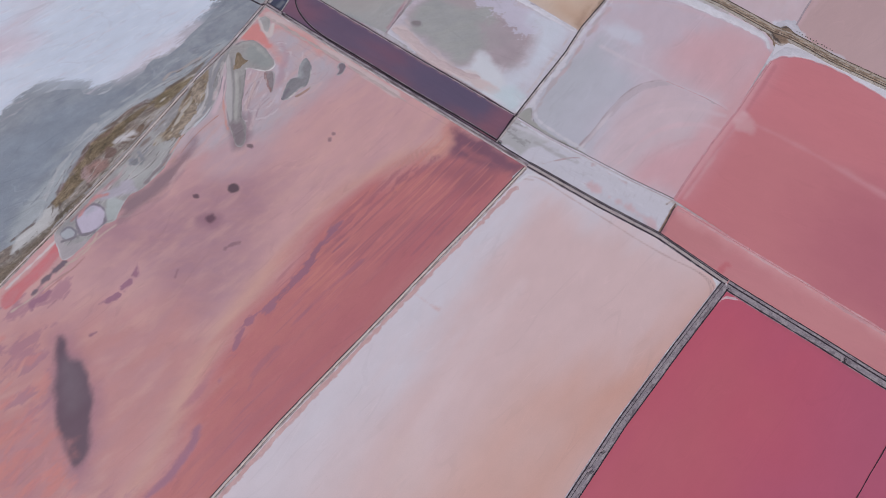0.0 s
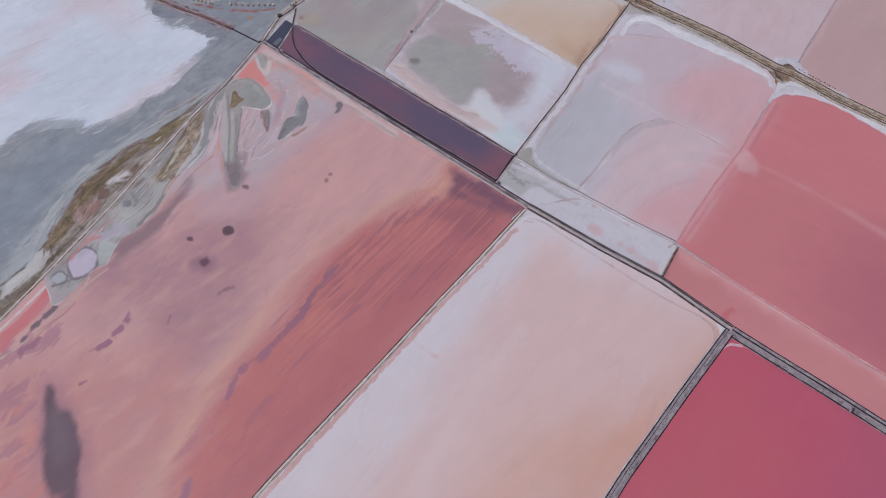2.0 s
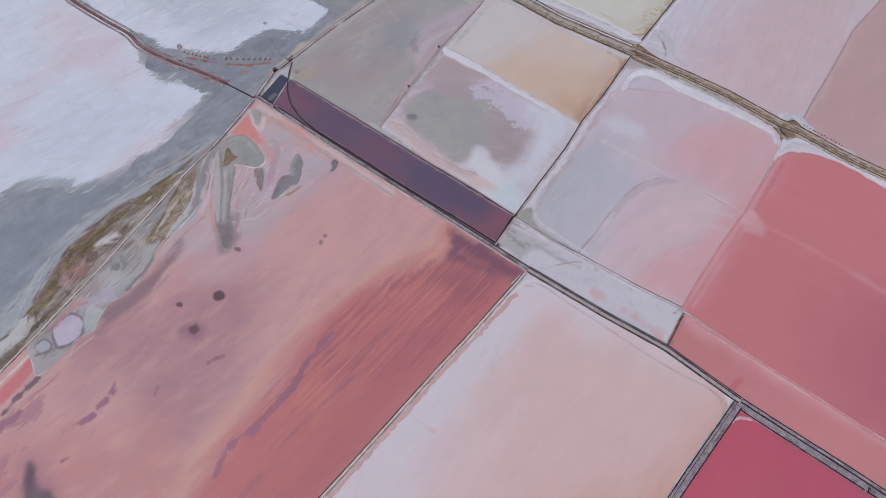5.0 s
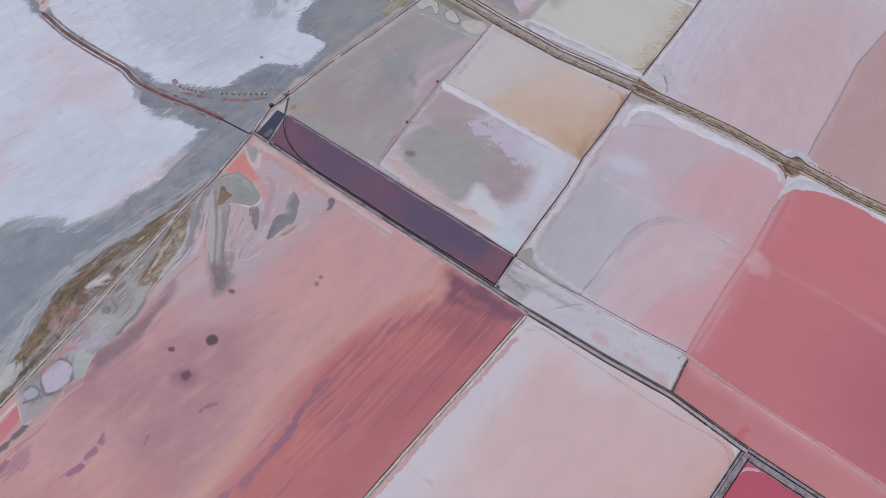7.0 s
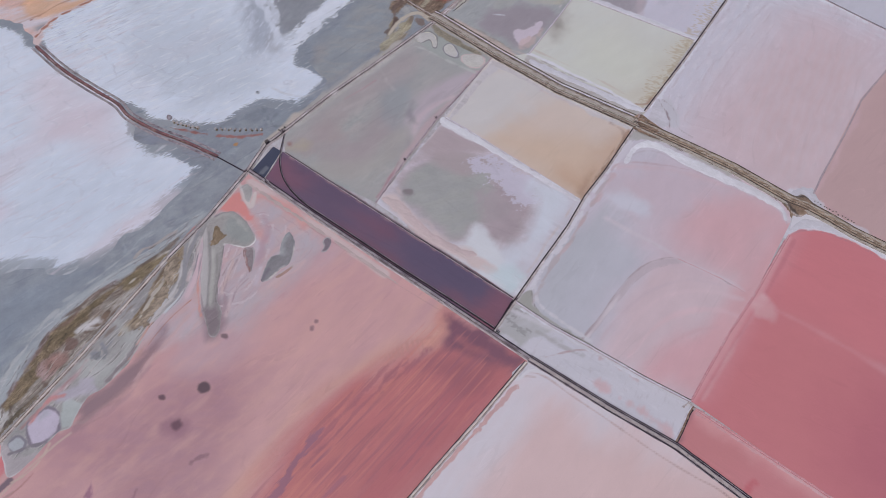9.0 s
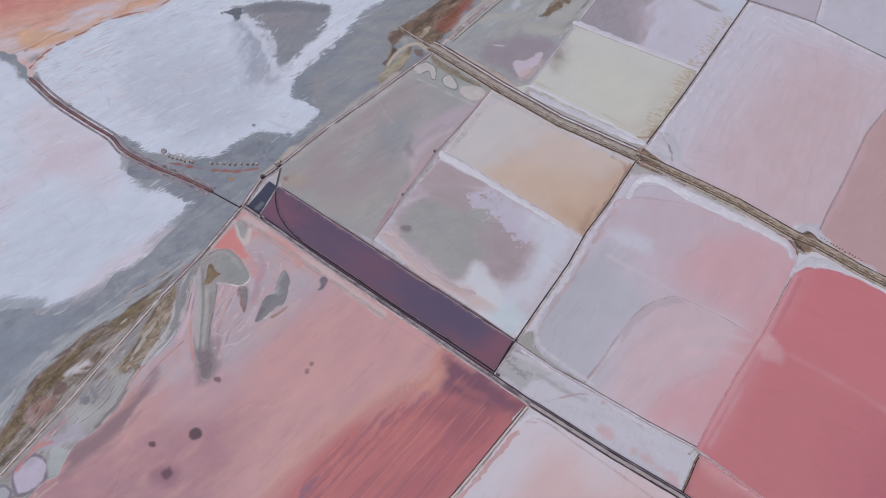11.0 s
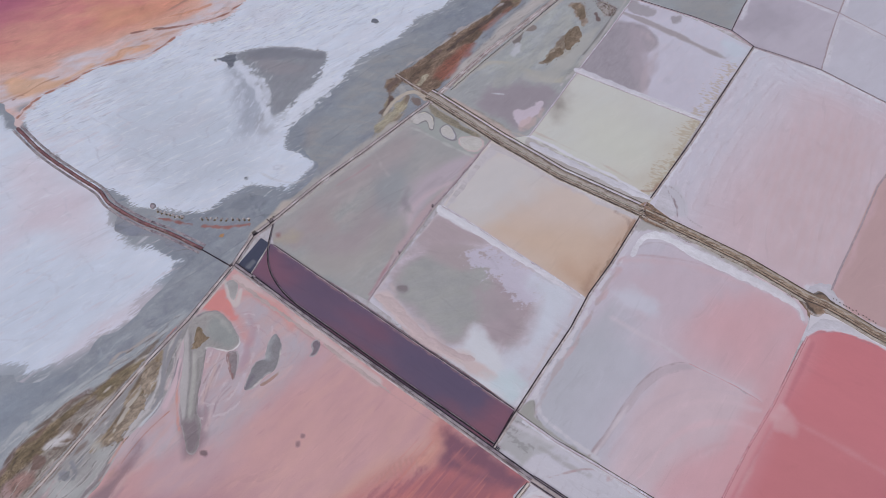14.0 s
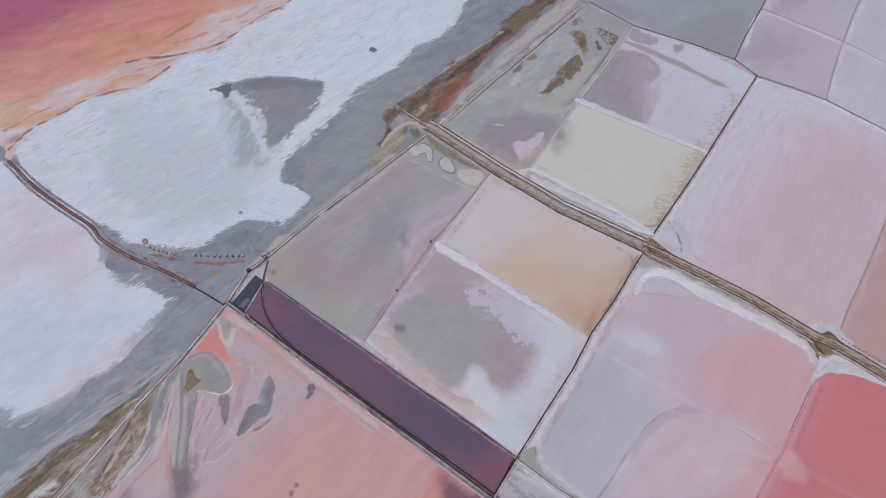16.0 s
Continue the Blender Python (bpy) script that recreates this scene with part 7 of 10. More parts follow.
patch = [
    Layer(None, tone(172, 160, 170), 1.0, 0, width=-1.0, cover=0.5, fringe=(9, 2.5, -30, 2.5)),
    Layer([(-18.0, 188.3), (-5.5, 210.3), (6.3, 217.4), (25.6, 203.7), (43.7, 189.8), (35.1, 174.6), (23.6, 159.5), (13.3, 163.1), (-0.7, 164.8)], tone(168, 156, 164), 4, 4, 6, second=tone(176, 166, 176), mottle=0.06),
    Layer([(-14.2, 187.3), (-12.6, 192.5), (-7.1, 197.9), (0.5, 202.9), (6.3, 205.4), (14.0, 201.0), (21.4, 193.2), (27.7, 187.6), (30.1, 181.5), (25.2, 174.5), (18.9, 172.5), (13.1, 171.5), (9.5, 166.8), (4.9, 166.0), (0.6, 168.2), (-2.3, 172.0), (-6.4, 176.6), (-11.1, 181.2)], tone(136, 120, 124), 2.2, 1.2, 5, 20, 2, cover=0.4),
    Layer([(-13.4, 187.3), (-11.8, 192.1), (-6.7, 197.3), (0.9, 202.2), (6.3, 204.5), (13.6, 200.1), (20.6, 192.8), (26.4, 187.0), (28.7, 181.5), (24.0, 175.7), (18.2, 173.7), (12.4, 172.5), (9.0, 167.7), (5.1, 167.1), (1.3, 169.2), (-1.6, 172.8), (-5.7, 177.4), (-10.4, 181.8)], tone(150, 149, 149), 3.0, 1.6, 5, 20, 2, second=tone(147, 146, 148), mottle=0.03),
    Layer([(17.5, 190.6), (29.6, 188.6), (33.5, 182.5), (31.4, 172.6), (24.8, 164.7), (18.8, 170.6), (24.4, 176.5)], tone(160, 144, 152), 3, 2.5, 5, second=tone(152, 140, 146), mottle=0.07),
    Layer([(12.8, 187.5), (24.9, 185.1), (30.8, 180.3), (29.3, 171.9), (24.2, 166.1), (18.2, 164.2), (16.1, 170.6), (14.6, 177.7)], tone(153, 140, 147), 3.0, 2.0, 3, 60, 3, cover=0.8, fringe=(7, 0.9, 65, 4.0)),
    Layer([(-1.8, 209.3), (4.6, 206.7), (15.1, 200.4), (21.2, 196.3), (15.0, 195.2), (8.7, 193.6), (0.4, 197.1), (-3.8, 202.8)], tone(158, 144, 149), 2.2, 1.4, 4, -25, 3, cover=0.85),
    Layer([(-14.6, 187.3), (-12.4, 182.9), (-13.0, 177.5), (-9.3, 174.7), (-3.3, 173.3), (-0.9, 169.1), (3.1, 166.4)], tone(176, 162, 166), 0.8, 0.6, 3, width=0.7, cover=0.8),
    Layer([(-12.5, 186.3), (-10.4, 184.8), (-8.8, 185.8), (-10.1, 187.3)], tone(124, 114, 118), 0.7, 0.5, 2),
    Layer([(0.3, 217.4), (16.0, 205.9), (4.4, 203.6), (-7.3, 205.7)], tone(160, 146, 152), 3, 2, 5),
    Layer([(11.1, 199.6), (19.7, 201.0), (30.0, 195.0), (35.8, 188.7), (32.3, 180.9), (25.7, 184.1), (19.4, 190.7)], tone(180, 174, 190), 1.2, 2.4, 2.0, 20, 2, cover=0.85, fringe=(12, 0.8, 20, 1.5)),
    Layer([(34.4, 190.8), (45.1, 184.6), (34.6, 167.0), (23.3, 150.8), (18.3, 155.9), (29.3, 166.9), (34.5, 178.5)], tone(186, 188, 200), 5, 3, 6, 60, 2),
    Layer([(6.3, 163.0), (12.0, 171.5), (15.2, 170.6), (20.3, 163.2), (23.1, 147.3), (13.1, 154.1)], tone(190, 190, 198), 2.5, 1.6, 5),
    Layer([(-19.9, 183.7), (-14.9, 183.8), (-9.7, 177.2), (-3.5, 170.5), (4.5, 164.5), (11.5, 162.2), (20.0, 155.1), (16.6, 154.2), (4.6, 160.3), (-6.1, 167.6)], tone(186, 170, 172), 1.2, 0.8, 4),
    Layer([(16.5, 152.4), (23.5, 156.0), (28.4, 152.5), (23.9, 147.4)], tone(178, 188, 196), 3, 2, 4),
    Layer([(50.3, 181.4), (42.2, 167.0), (26.0, 145.4)], tone(192, 192, 202), 0.4, 0.8, 1.6, 58, 2, width=0.6, fringe=(2.4, 0.9, 58, 1.5)),
    Layer([(49.0, 182.6), (42.2, 172.7), (34.1, 160.5), (28.3, 150.8)], tone(180, 156, 150), 0.7, 1.0, 3, 58, 3, width=0.3, cover=0.6),
    Layer([(-12.2, 185.2), (-10.4, 186.7), (-8.9, 185.4), (-9.9, 183.8)], tone(120, 114, 118), 1.6, 0.6, 3, cover=0.5),
    Layer([(-12.2, 184.2), (-13.7, 178.1), (-19.4, 182.1)], tone(146, 140, 144), 1.2, 0.8, 3, width=0.4, cover=0.6),
    Layer([(0.3, 217.9), (25.6, 201.9), (49.8, 183.5)], tone(192, 189, 198), 0.5, 0.5, 2, -30, 3, width=1.3),
    Layer([(-20.5, 184.1), (-12.8, 197.9), (-0.7, 217.4)], tone(182, 172, 176), 0.8, 0.8, 3, 52, 3, width=0.8),
]
pond("salt_pond", [(-22.1, 181.3), (2.7, 220.3), (50.8, 182.9), (41.6, 166.1), (25.3, 144.4)], 0.05, tone(184, 182, 192), tone(180, 174, 186), patch, "white salt pond with a grey wet middle", 0.5, 0.6, 12, (2, -32), 0.05)
tan = [
    Layer([(10.3, 215.1), (39.5, 235.1), (58.8, 222.7), (69.7, 214.4), (51.6, 184.7), (31.1, 197.2)], tone(188, 172, 166), 13, 4, 14),
    Layer([(20.1, 212.8), (61.0, 208.5), (66.9, 208.6), (51.2, 184.3), (43.6, 188.7)], tone(187, 165, 151), 11, 4, 12),
    Layer([(44.2, 195.1), (52.6, 194.1), (67.6, 213.2), (71.3, 214.4), (54.8, 188.8), (50.2, 183.7)], tone(177, 148, 130), 6, 2, 8, cover=0.9),
    Layer([(49.0, 186.7), (52.3, 190.9), (55.9, 195.2), (53.9, 188.8), (50.6, 184.3)], tone(146, 116, 100), 3, 1.5, 4, cover=0.8),
    Layer([(3.9, 220.3), (20.8, 248.7), (41.7, 236.4), (28.5, 222.4), (16.2, 214.7)], tone(184, 179, 181), 9, 4, 8),
    Layer([(3.9, 221.3), (19.1, 246.8), (23.4, 248.7), (47.7, 233.6), (71.8, 217.9), (72.2, 215.1), (69.5, 215.6), (55.0, 224.6), (39.5, 234.5), (23.3, 245.5), (6.3, 222.3)], tone(180, 174, 180), 0.8, 0.7, 3),
    Layer([(72.2, 215.1), (60.6, 197.4), (52.1, 184.3)], tone(150, 126, 112), 0.4, 0.6, 1.6, 58, 2, width=0.2, fringe=(1.6, 0.8, 58, 1.5)),
    Layer([(65.2, 217.9), (69.3, 214.4), (69.2, 210.9)], tone(136, 110, 104), 0.8, 0.6, 3, width=0.4, cover=0.7),
    Layer([(18.7, 248.7), (23.4, 249.3), (29.7, 246.6), (39.8, 239.7), (49.7, 233.1), (59.3, 226.6), (66.7, 221.8), (71.0, 216.5)], tone(190, 184, 188), 0.35, 0.5, 1.6, -28, 3, width=0.45, cover=0.85),
    Layer([(20.7, 246.0), (25.9, 246.6), (33.7, 242.3), (43.7, 235.1), (55.3, 227.6), (64.7, 221.3)], tone(170, 152, 152), 0.4, 0.6, 1.6, -28, 3, width=0.12, cover=0.7),
    Layer([(16.9, 246.5), (13.8, 240.1), (10.4, 233.8), (7.5, 227.7)], tone(186, 180, 184), 0.4, 0.5, 1.6, 52, 3, width=0.5, cover=0.85),
    Layer([(71.4, 215.1), (67.4, 209.5), (62.1, 201.3), (56.0, 192.6)], tone(150, 118, 102), 0.5, 0.6, 1.6, 58, 3, width=0.2, cover=0.7),
    Layer([(39.5, 234.5), (49.3, 228.8), (57.0, 224.6), (64.5, 220.3)], tone(182, 160, 160), 0.8, 0.23, 3, -28, 3, width=0.3, cover=0.7),
]
pond("salt_pond", [(2.7, 220.3), (20.9, 252.3), (35.8, 242.9), (60.7, 226.4), (74.1, 217.5), (60.3, 195.4), (51.1, 182.4)], 0.07, tone(184, 176, 176), tone(188, 174, 168), tan, "tan and cream brine pond", 0.4, 0.7, 13, (2, 40), 0.025)


upper = [
    Layer([(-1.4, 276.3), (4.0, 275.1), (13.0, 268.6), (21.7, 262.2), (29.1, 256.6), (26.2, 254.8), (17.2, 260.4), (7.6, 267.4), (0.9, 272.1)], tone(122, 112, 98), 0.8, 1.0, 2, -30, 3, mottle=0.2),
    Layer([(-6.2, 276.3), (-2.7, 272.1), (6.3, 264.4), (17.1, 256.5), (23.5, 252.0), (20.9, 251.5), (10.6, 258.1), (1.9, 265.0), (-4.9, 270.8)], tone(126, 117, 104), 0.8, 1.0, 2, -30, 3, mottle=0.2, cover=0.8),
    Layer(None, tone(138, 140, 144), 1.0, 0, width=-1.0, cover=0.5, fringe=(9, 2.0, 45, 3.0)),
    Layer(None, tone(166, 166, 166), 0.8, 0, width=-1.1, cover=0.5, fringe=(9, 1.4, 45, 4.0)),
    Layer([(51.9, 280.4), (63.9, 306.7), (90.1, 337.9), (87.9, 337.1), (57.8, 289.4), (41.6, 263.8)], tone(120, 120, 122), 0.8, 1.0, 4, 52, 4, lines=(1.8, 0.25), cover=0.7),
    Layer([(1.7, 278.5), (25.2, 299.6), (56.9, 335.7), (62.2, 313.7), (43.5, 289.9), (20.1, 286.5)], tone(158, 160, 160), 4, 3, 5, 45, 3, second=tone(150, 152, 158), mottle=0.07),
    Layer([(16.4, 273.4), (24.6, 281.5), (40.6, 282.2), (49.2, 275.8), (40.5, 264.7), (32.8, 256.0), (26.1, 262.8), (19.6, 268.0)], tone(142, 134, 142), 3, 2, 5),
    Layer([(6.3, 281.6), (18.0, 292.9), (29.7, 294.7), (45.4, 285.1), (54.8, 286.8)], tone(164, 160, 152), 1.4, 1.4, 3, -10, 3, width=0.8),
    Layer([(52.3, 285.2), (66.3, 306.7), (87.3, 336.0), (89.7, 335.2), (73.5, 306.8), (56.9, 285.2)], tone(162, 162, 162), 1.0, 1.2, 2.5, 52, 5, second=tone(138, 138, 138), mottle=0.12),
    Layer([(68.7, 351.6), (88.6, 336.7), (84.2, 332.1), (73.0, 343.6)], tone(146, 146, 148), 1.5, 1.5, 3, -25, 4),
    Layer([(30.7, 267.0), (36.4, 268.8), (41.1, 272.7), (42.6, 271.2), (38.2, 263.5), (33.6, 258.6), (31.3, 260.6)], tone(182, 170, 182), 0.5, 0.6, 2),
    Layer([(32.2, 257.4), (33.8, 262.3), (38.8, 264.7), (42.4, 268.8), (40.4, 262.9), (35.7, 257.5)], tone(182, 158, 156), 0.8, 0.8, 2, cover=0.6),
    Layer([(22.1, 277.1), (26.7, 276.5)], tone(180, 180, 188), 0.4, 0.23, 2, width=0.3),
    Layer([(58.6, 332.7), (62.3, 334.2), (65.6, 332.0), (65.9, 326.0), (64.1, 318.0), (62.4, 320.9), (61.0, 326.7)], tone(124, 108, 98), 0.8, 0.9, 1.6, 55, 2, second=tone(142, 130, 122), mottle=0.14),
    Layer([(58.0, 315.8), (60.7, 317.9), (61.8, 315.1), (61.8, 310.2), (58.0, 306.0), (55.6, 300.5), (52.5, 297.8), (49.3, 299.1), (47.2, 295.8), (44.2, 293.8), (42.9, 295.1), (46.0, 299.1), (48.2, 303.2), (50.5, 308.0), (54.2, 311.5)], tone(112, 97, 84), 0.6, 1.1, 1.6, 50, 2, second=tone(136, 124, 114), mottle=0.2),
    Layer([(69.0, 326.8), (70.6, 327.5), (71.5, 322.4), (70.3, 320.9)], tone(104, 88, 88), 0.4, 0.5, 1.4, 60, 2),
    Layer([(71.9, 334.3), (75.4, 334.3), (79.6, 331.3), (80.1, 327.6), (77.1, 323.9), (73.7, 324.6), (72.3, 329.0)], tone(112, 96, 96), 0.5, 0.8, 1.4, 40, 2, second=tone(152, 146, 146)),
    Layer([(71.6, 335.8), (75.7, 332.8), (79.9, 329.8)], tone(92, 78, 80), 0.25, 0.5, 1.4, 40, 2, width=0.25),
    Layer([(74.1, 332.1), (75.6, 327.6), (76.7, 324.6)], tone(92, 78, 80), 0.25, 0.5, 1.4, 40, 2, width=0.2),
    Layer([(58.9, 343.5), (61.8, 345.1), (63.3, 339.6), (60.6, 338.1)], tone(132, 114, 114), 0.6, 0.6, 1.6, 40, 2),
    Layer([(34.2, 291.4), (43.5, 289.9), (51.3, 299.8), (61.8, 310.2), (69.9, 317.3), (63.5, 303.3), (55.4, 293.2), (47.6, 283.5), (38.5, 284.7)], tone(160, 158, 156), 1.4, 1.6, 2.5, 45, 3, cover=0.8),
    Layer([(22.4, 286.5), (34.5, 296.4), (44.9, 310.0), (56.2, 328.2), (58.0, 320.8), (46.8, 303.2), (36.5, 289.8), (26.8, 280.2)], tone(158, 157, 155), 1.4, 1.8, 2.5, 45, 3, cover=0.7, second=tone(146, 146, 148)),
    Layer([(84.6, 335.2), (78.2, 324.6), (71.9, 313.8), (65.9, 303.3), (60.2, 294.9), (54.8, 286.8)], tone(166, 160, 162), 0.5, 0.5, 2, 55, 4, width=0.4),
    Layer([(81.2, 332.1), (74.8, 321.0), (68.0, 309.5), (61.7, 299.9)], tone(118, 114, 116), 0.3, 0.4, 2, 55, 4, width=0.2),
    Layer([(51.6, 276.7), (53.9, 282.3), (57.1, 286.8), (59.7, 289.4), (55.4, 288.1), (50.6, 281.7)], tone(172, 166, 170), 0.5, 0.4, 2, width=0.2),
    Layer([(6.3, 273.3), (13.0, 268.0), (21.7, 261.6), (28.0, 256.5), (34.4, 253.8)], tone(172, 158, 154), 0.8, 0.6, 2, -30, 3, width=0.5),
    Layer([(60.0, 341.5), (63.3, 344.3), (64.9, 339.6)], tone(128, 110, 110), 0.8, 0.23, 2, width=0.3),
    Layer([(32.1, 305.8), (33.4, 311.7), (37.0, 314.5), (35.4, 308.2), (33.5, 304.4)], tone(112, 104, 104), 0.4, 0.5, 2),
    Layer([(36.1, 316.7), (41.8, 318.5), (43.1, 316.0), (39.1, 314.6)], tone(124, 114, 112), 0.4, 0.5, 2),
    Layer([(31.3, 303.0), (34.6, 307.2), (34.8, 301.4), (31.8, 299.0)], tone(178, 178, 186), 0.8, 0.6, 2, cover=0.8),
    Layer([(-0.9, 273.3), (6.3, 269.4), (21.6, 259.3), (36.2, 248.8)], tone(172, 158, 156), 0.8, 0.8, 3, -28, 3, width=1.4),
]
pond("salt_pond", [(-0.9, 274.5), (20.5, 300.9), (68.5, 354.8), (88.0, 337.5), (57.8, 289.4), (35.9, 253.8), (24.4, 251.8)], 0.03, tone(150, 151, 155), tone(146, 146, 150), upper, "grey silted pond with brown growth", 0.5, 0.55, 15, (2, 45), 0.06)
cream = [
    Layer([(45.2, 267.7), (48.2, 276.7), (51.9, 280.5), (53.2, 274.9), (50.7, 267.7), (47.0, 263.0)], tone(150, 143, 140), 4.5, 1.5, 4, cover=0.8),
    Layer([(47.0, 271.3), (49.1, 274.9), (50.2, 271.3), (48.1, 268.3)], tone(124, 116, 114), 2.2, 1.0, 3, cover=0.7),
    Layer([(64.2, 268.4), (82.4, 257.0), (89.1, 246.0), (72.7, 235.3), (53.5, 251.2)], tone(188, 188, 180), 12, 3, 8, cover=0.7),
    Layer([(64.1, 232.7), (79.8, 227.8), (102.8, 261.4), (97.3, 261.4), (81.9, 240.6)], tone(182, 176, 168), 9, 3, 8),
    Layer(None, tone(168, 154, 136), 0.5, 0, width=0.0, cover=0.75, fringe=(10, 1.0, -22, 2.6), within=[(82.4, 228.8), (77.7, 227.3), (80.9, 234.9), (84.4, 240.6), (89.1, 246.0), (93.7, 252.6), (98.4, 258.8), (101.9, 263.4), (102.7, 261.1), (95.3, 249.3), (88.1, 238.0)]),
    Layer([(81.8, 229.8), (85.0, 234.4), (90.7, 242.8), (96.7, 252.6), (102.3, 261.1)], tone(160, 144, 124), 0.8, 0.9, 1.6, 60, 2, width=0.5, cover=0.7, fringe=(5, 0.9, -20, 2.0)),
    Layer([(71.3, 225.7), (75.3, 224.8), (79.1, 225.8), (82.5, 229.3)], tone(148, 124, 112), 0.4, 0.4, 2, width=0.3),
    Layer([(75.7, 227.7), (79.8, 227.8), (82.3, 230.8)], tone(148, 120, 108), 0.8, 0.23, 3, width=0.3),
    Layer([(35.7, 253.8), (35.9, 257.2), (38.3, 260.6), (42.2, 266.5), (46.7, 272.4), (50.9, 279.2), (54.1, 284.2), (57.7, 288.1), (61.4, 288.7), (66.2, 285.6)], tone(178, 172, 174), 0.5, 0.4, 3, width=0.5),
    Layer([(36.7, 256.1), (39.1, 260.0), (43.1, 265.9), (47.6, 273.1), (51.8, 279.8), (54.5, 283.6)], tone(120, 112, 114), 0.25, 0.3, 2, width=0.15),
    Layer([(35.9, 253.8), (37.3, 252.4), (48.6, 244.1), (64.3, 234.2), (73.6, 227.2), (80.0, 226.3), (80.3, 224.8), (74.8, 221.6), (59.5, 228.9), (45.8, 236.4), (33.9, 245.6)], tone(170, 165, 168), 0.5, 0.5, 3, second=tone(158, 150, 150)),
    Layer([(29.0, 253.7), (38.3, 247.8), (48.4, 241.7), (58.2, 235.7), (67.8, 229.7), (73.4, 225.7)], tone(112, 104, 108), 0.25, 0.4, 1.6, -28, 3, width=0.22),
    Layer([(34.4, 254.9), (40.7, 251.6), (50.8, 244.6), (60.6, 238.3), (68.2, 232.7), (73.7, 228.2), (77.4, 225.3)], tone(196, 194, 203), 0.5, 0.5, 1.6, -28, 3, width=0.7),
    Layer([(40.6, 250.5), (50.7, 243.5), (60.5, 237.3), (70.0, 230.7)], tone(152, 144, 148), 0.3, 0.5, 1.6, -28, 3, width=0.15, cover=0.8),
    Layer([(37.8, 256.6), (47.1, 250.6), (57.1, 244.1), (66.8, 237.3), (73.2, 231.7)], tone(176, 164, 158), 0.4, 0.4, 2, -28, 3, width=0.25, cover=0.7),
]
pond("salt_pond", [(24.4, 251.8), (35.9, 254.4), (57.8, 289.0), (104.6, 262.6), (79.7, 224.8), (75.2, 217.7), (60.7, 226.4), (46.1, 235.1)], 0.06, tone(186, 186, 184), tone(184, 182, 179), cream, "cream-coloured brine pond with a white crusted shore", 0.4, 0.6, 16, (2, 40), 0.025)
lilac = [
    Layer(None, tone(190, 180, 192), 1.0, 0, width=-1.0, cover=0.4, fringe=(9, 3.0, 50, 2.0)),
    Layer([(58.9, 290.7), (74.9, 318.4), (86.3, 321.0), (93.5, 315.4), (94.5, 307.7), (91.0, 302.8), (86.8, 300.1), (87.1, 287.0), (82.8, 277.0), (66.1, 285.3)], tone(147, 140, 149), 1.3, 1.2, 4, 60, 2, mottle=0.05),
    Layer([(83.4, 317.4), (90.1, 313.9), (89.9, 290.3), (82.5, 287.0)], tone(158, 148, 158), 3.5, 2.5, 3, 70, 3, cover=0.8),
    Layer([(84.8, 332.9), (88.4, 335.2), (96.4, 330.0), (93.1, 324.8), (84.9, 328.4)], tone(152, 146, 154), 0.8, 1.2, 3),
    Layer([(103.0, 324.8), (107.6, 325.6), (107.3, 321.2), (103.3, 319.7)], tone(148, 142, 150), 0.8, 0.8, 2),
    Layer([(82.3, 327.6), (99.4, 318.3), (111.0, 308.8), (122.0, 298.7), (117.5, 299.7), (108.3, 307.1), (96.5, 315.7)], tone(152, 144, 150), 0.8, 0.8, 3, -28, 3),
    Layer(None, tone(170, 156, 146), 0.5, 0, width=0.0, cover=0.75, fringe=(10, 1.0, -22, 2.6), within=[(103.4, 264.6), (102.1, 266.9), (106.4, 272.9), (111.4, 279.7), (117.2, 287.3), (123.1, 295.1), (125.4, 293.2), (118.0, 282.9), (110.3, 272.4)]),
    Layer([(88.9, 313.9), (92.3, 310.4), (93.9, 305.6), (91.0, 296.8), (87.1, 287.0), (83.4, 277.6)], tone(176, 162, 170), 3.0, 1.6, 3, 70, 3, width=0.8, cover=0.7),
    Layer([(124.6, 310.7), (132.8, 304.5), (126.3, 297.1), (120.7, 303.8)], tone(180, 190, 202), 3, 2, 4, cover=0.6),
    Layer([(59.8, 290.7), (74.8, 281.3), (89.4, 272.8), (103.7, 264.0)], tone(192, 190, 200), 0.6, 0.4, 3, width=1.0),
]
pond("salt_pond", [(57.8, 289.4), (87.9, 337.1), (112.8, 324.5), (134.8, 304.9), (104.6, 262.6)], 0.04, tone(184, 181, 195), tone(179, 174, 188), lilac, "white lilac salt pond with a mauve wet end", 0.5, 0.7, 17, (2, 50), 0.04)
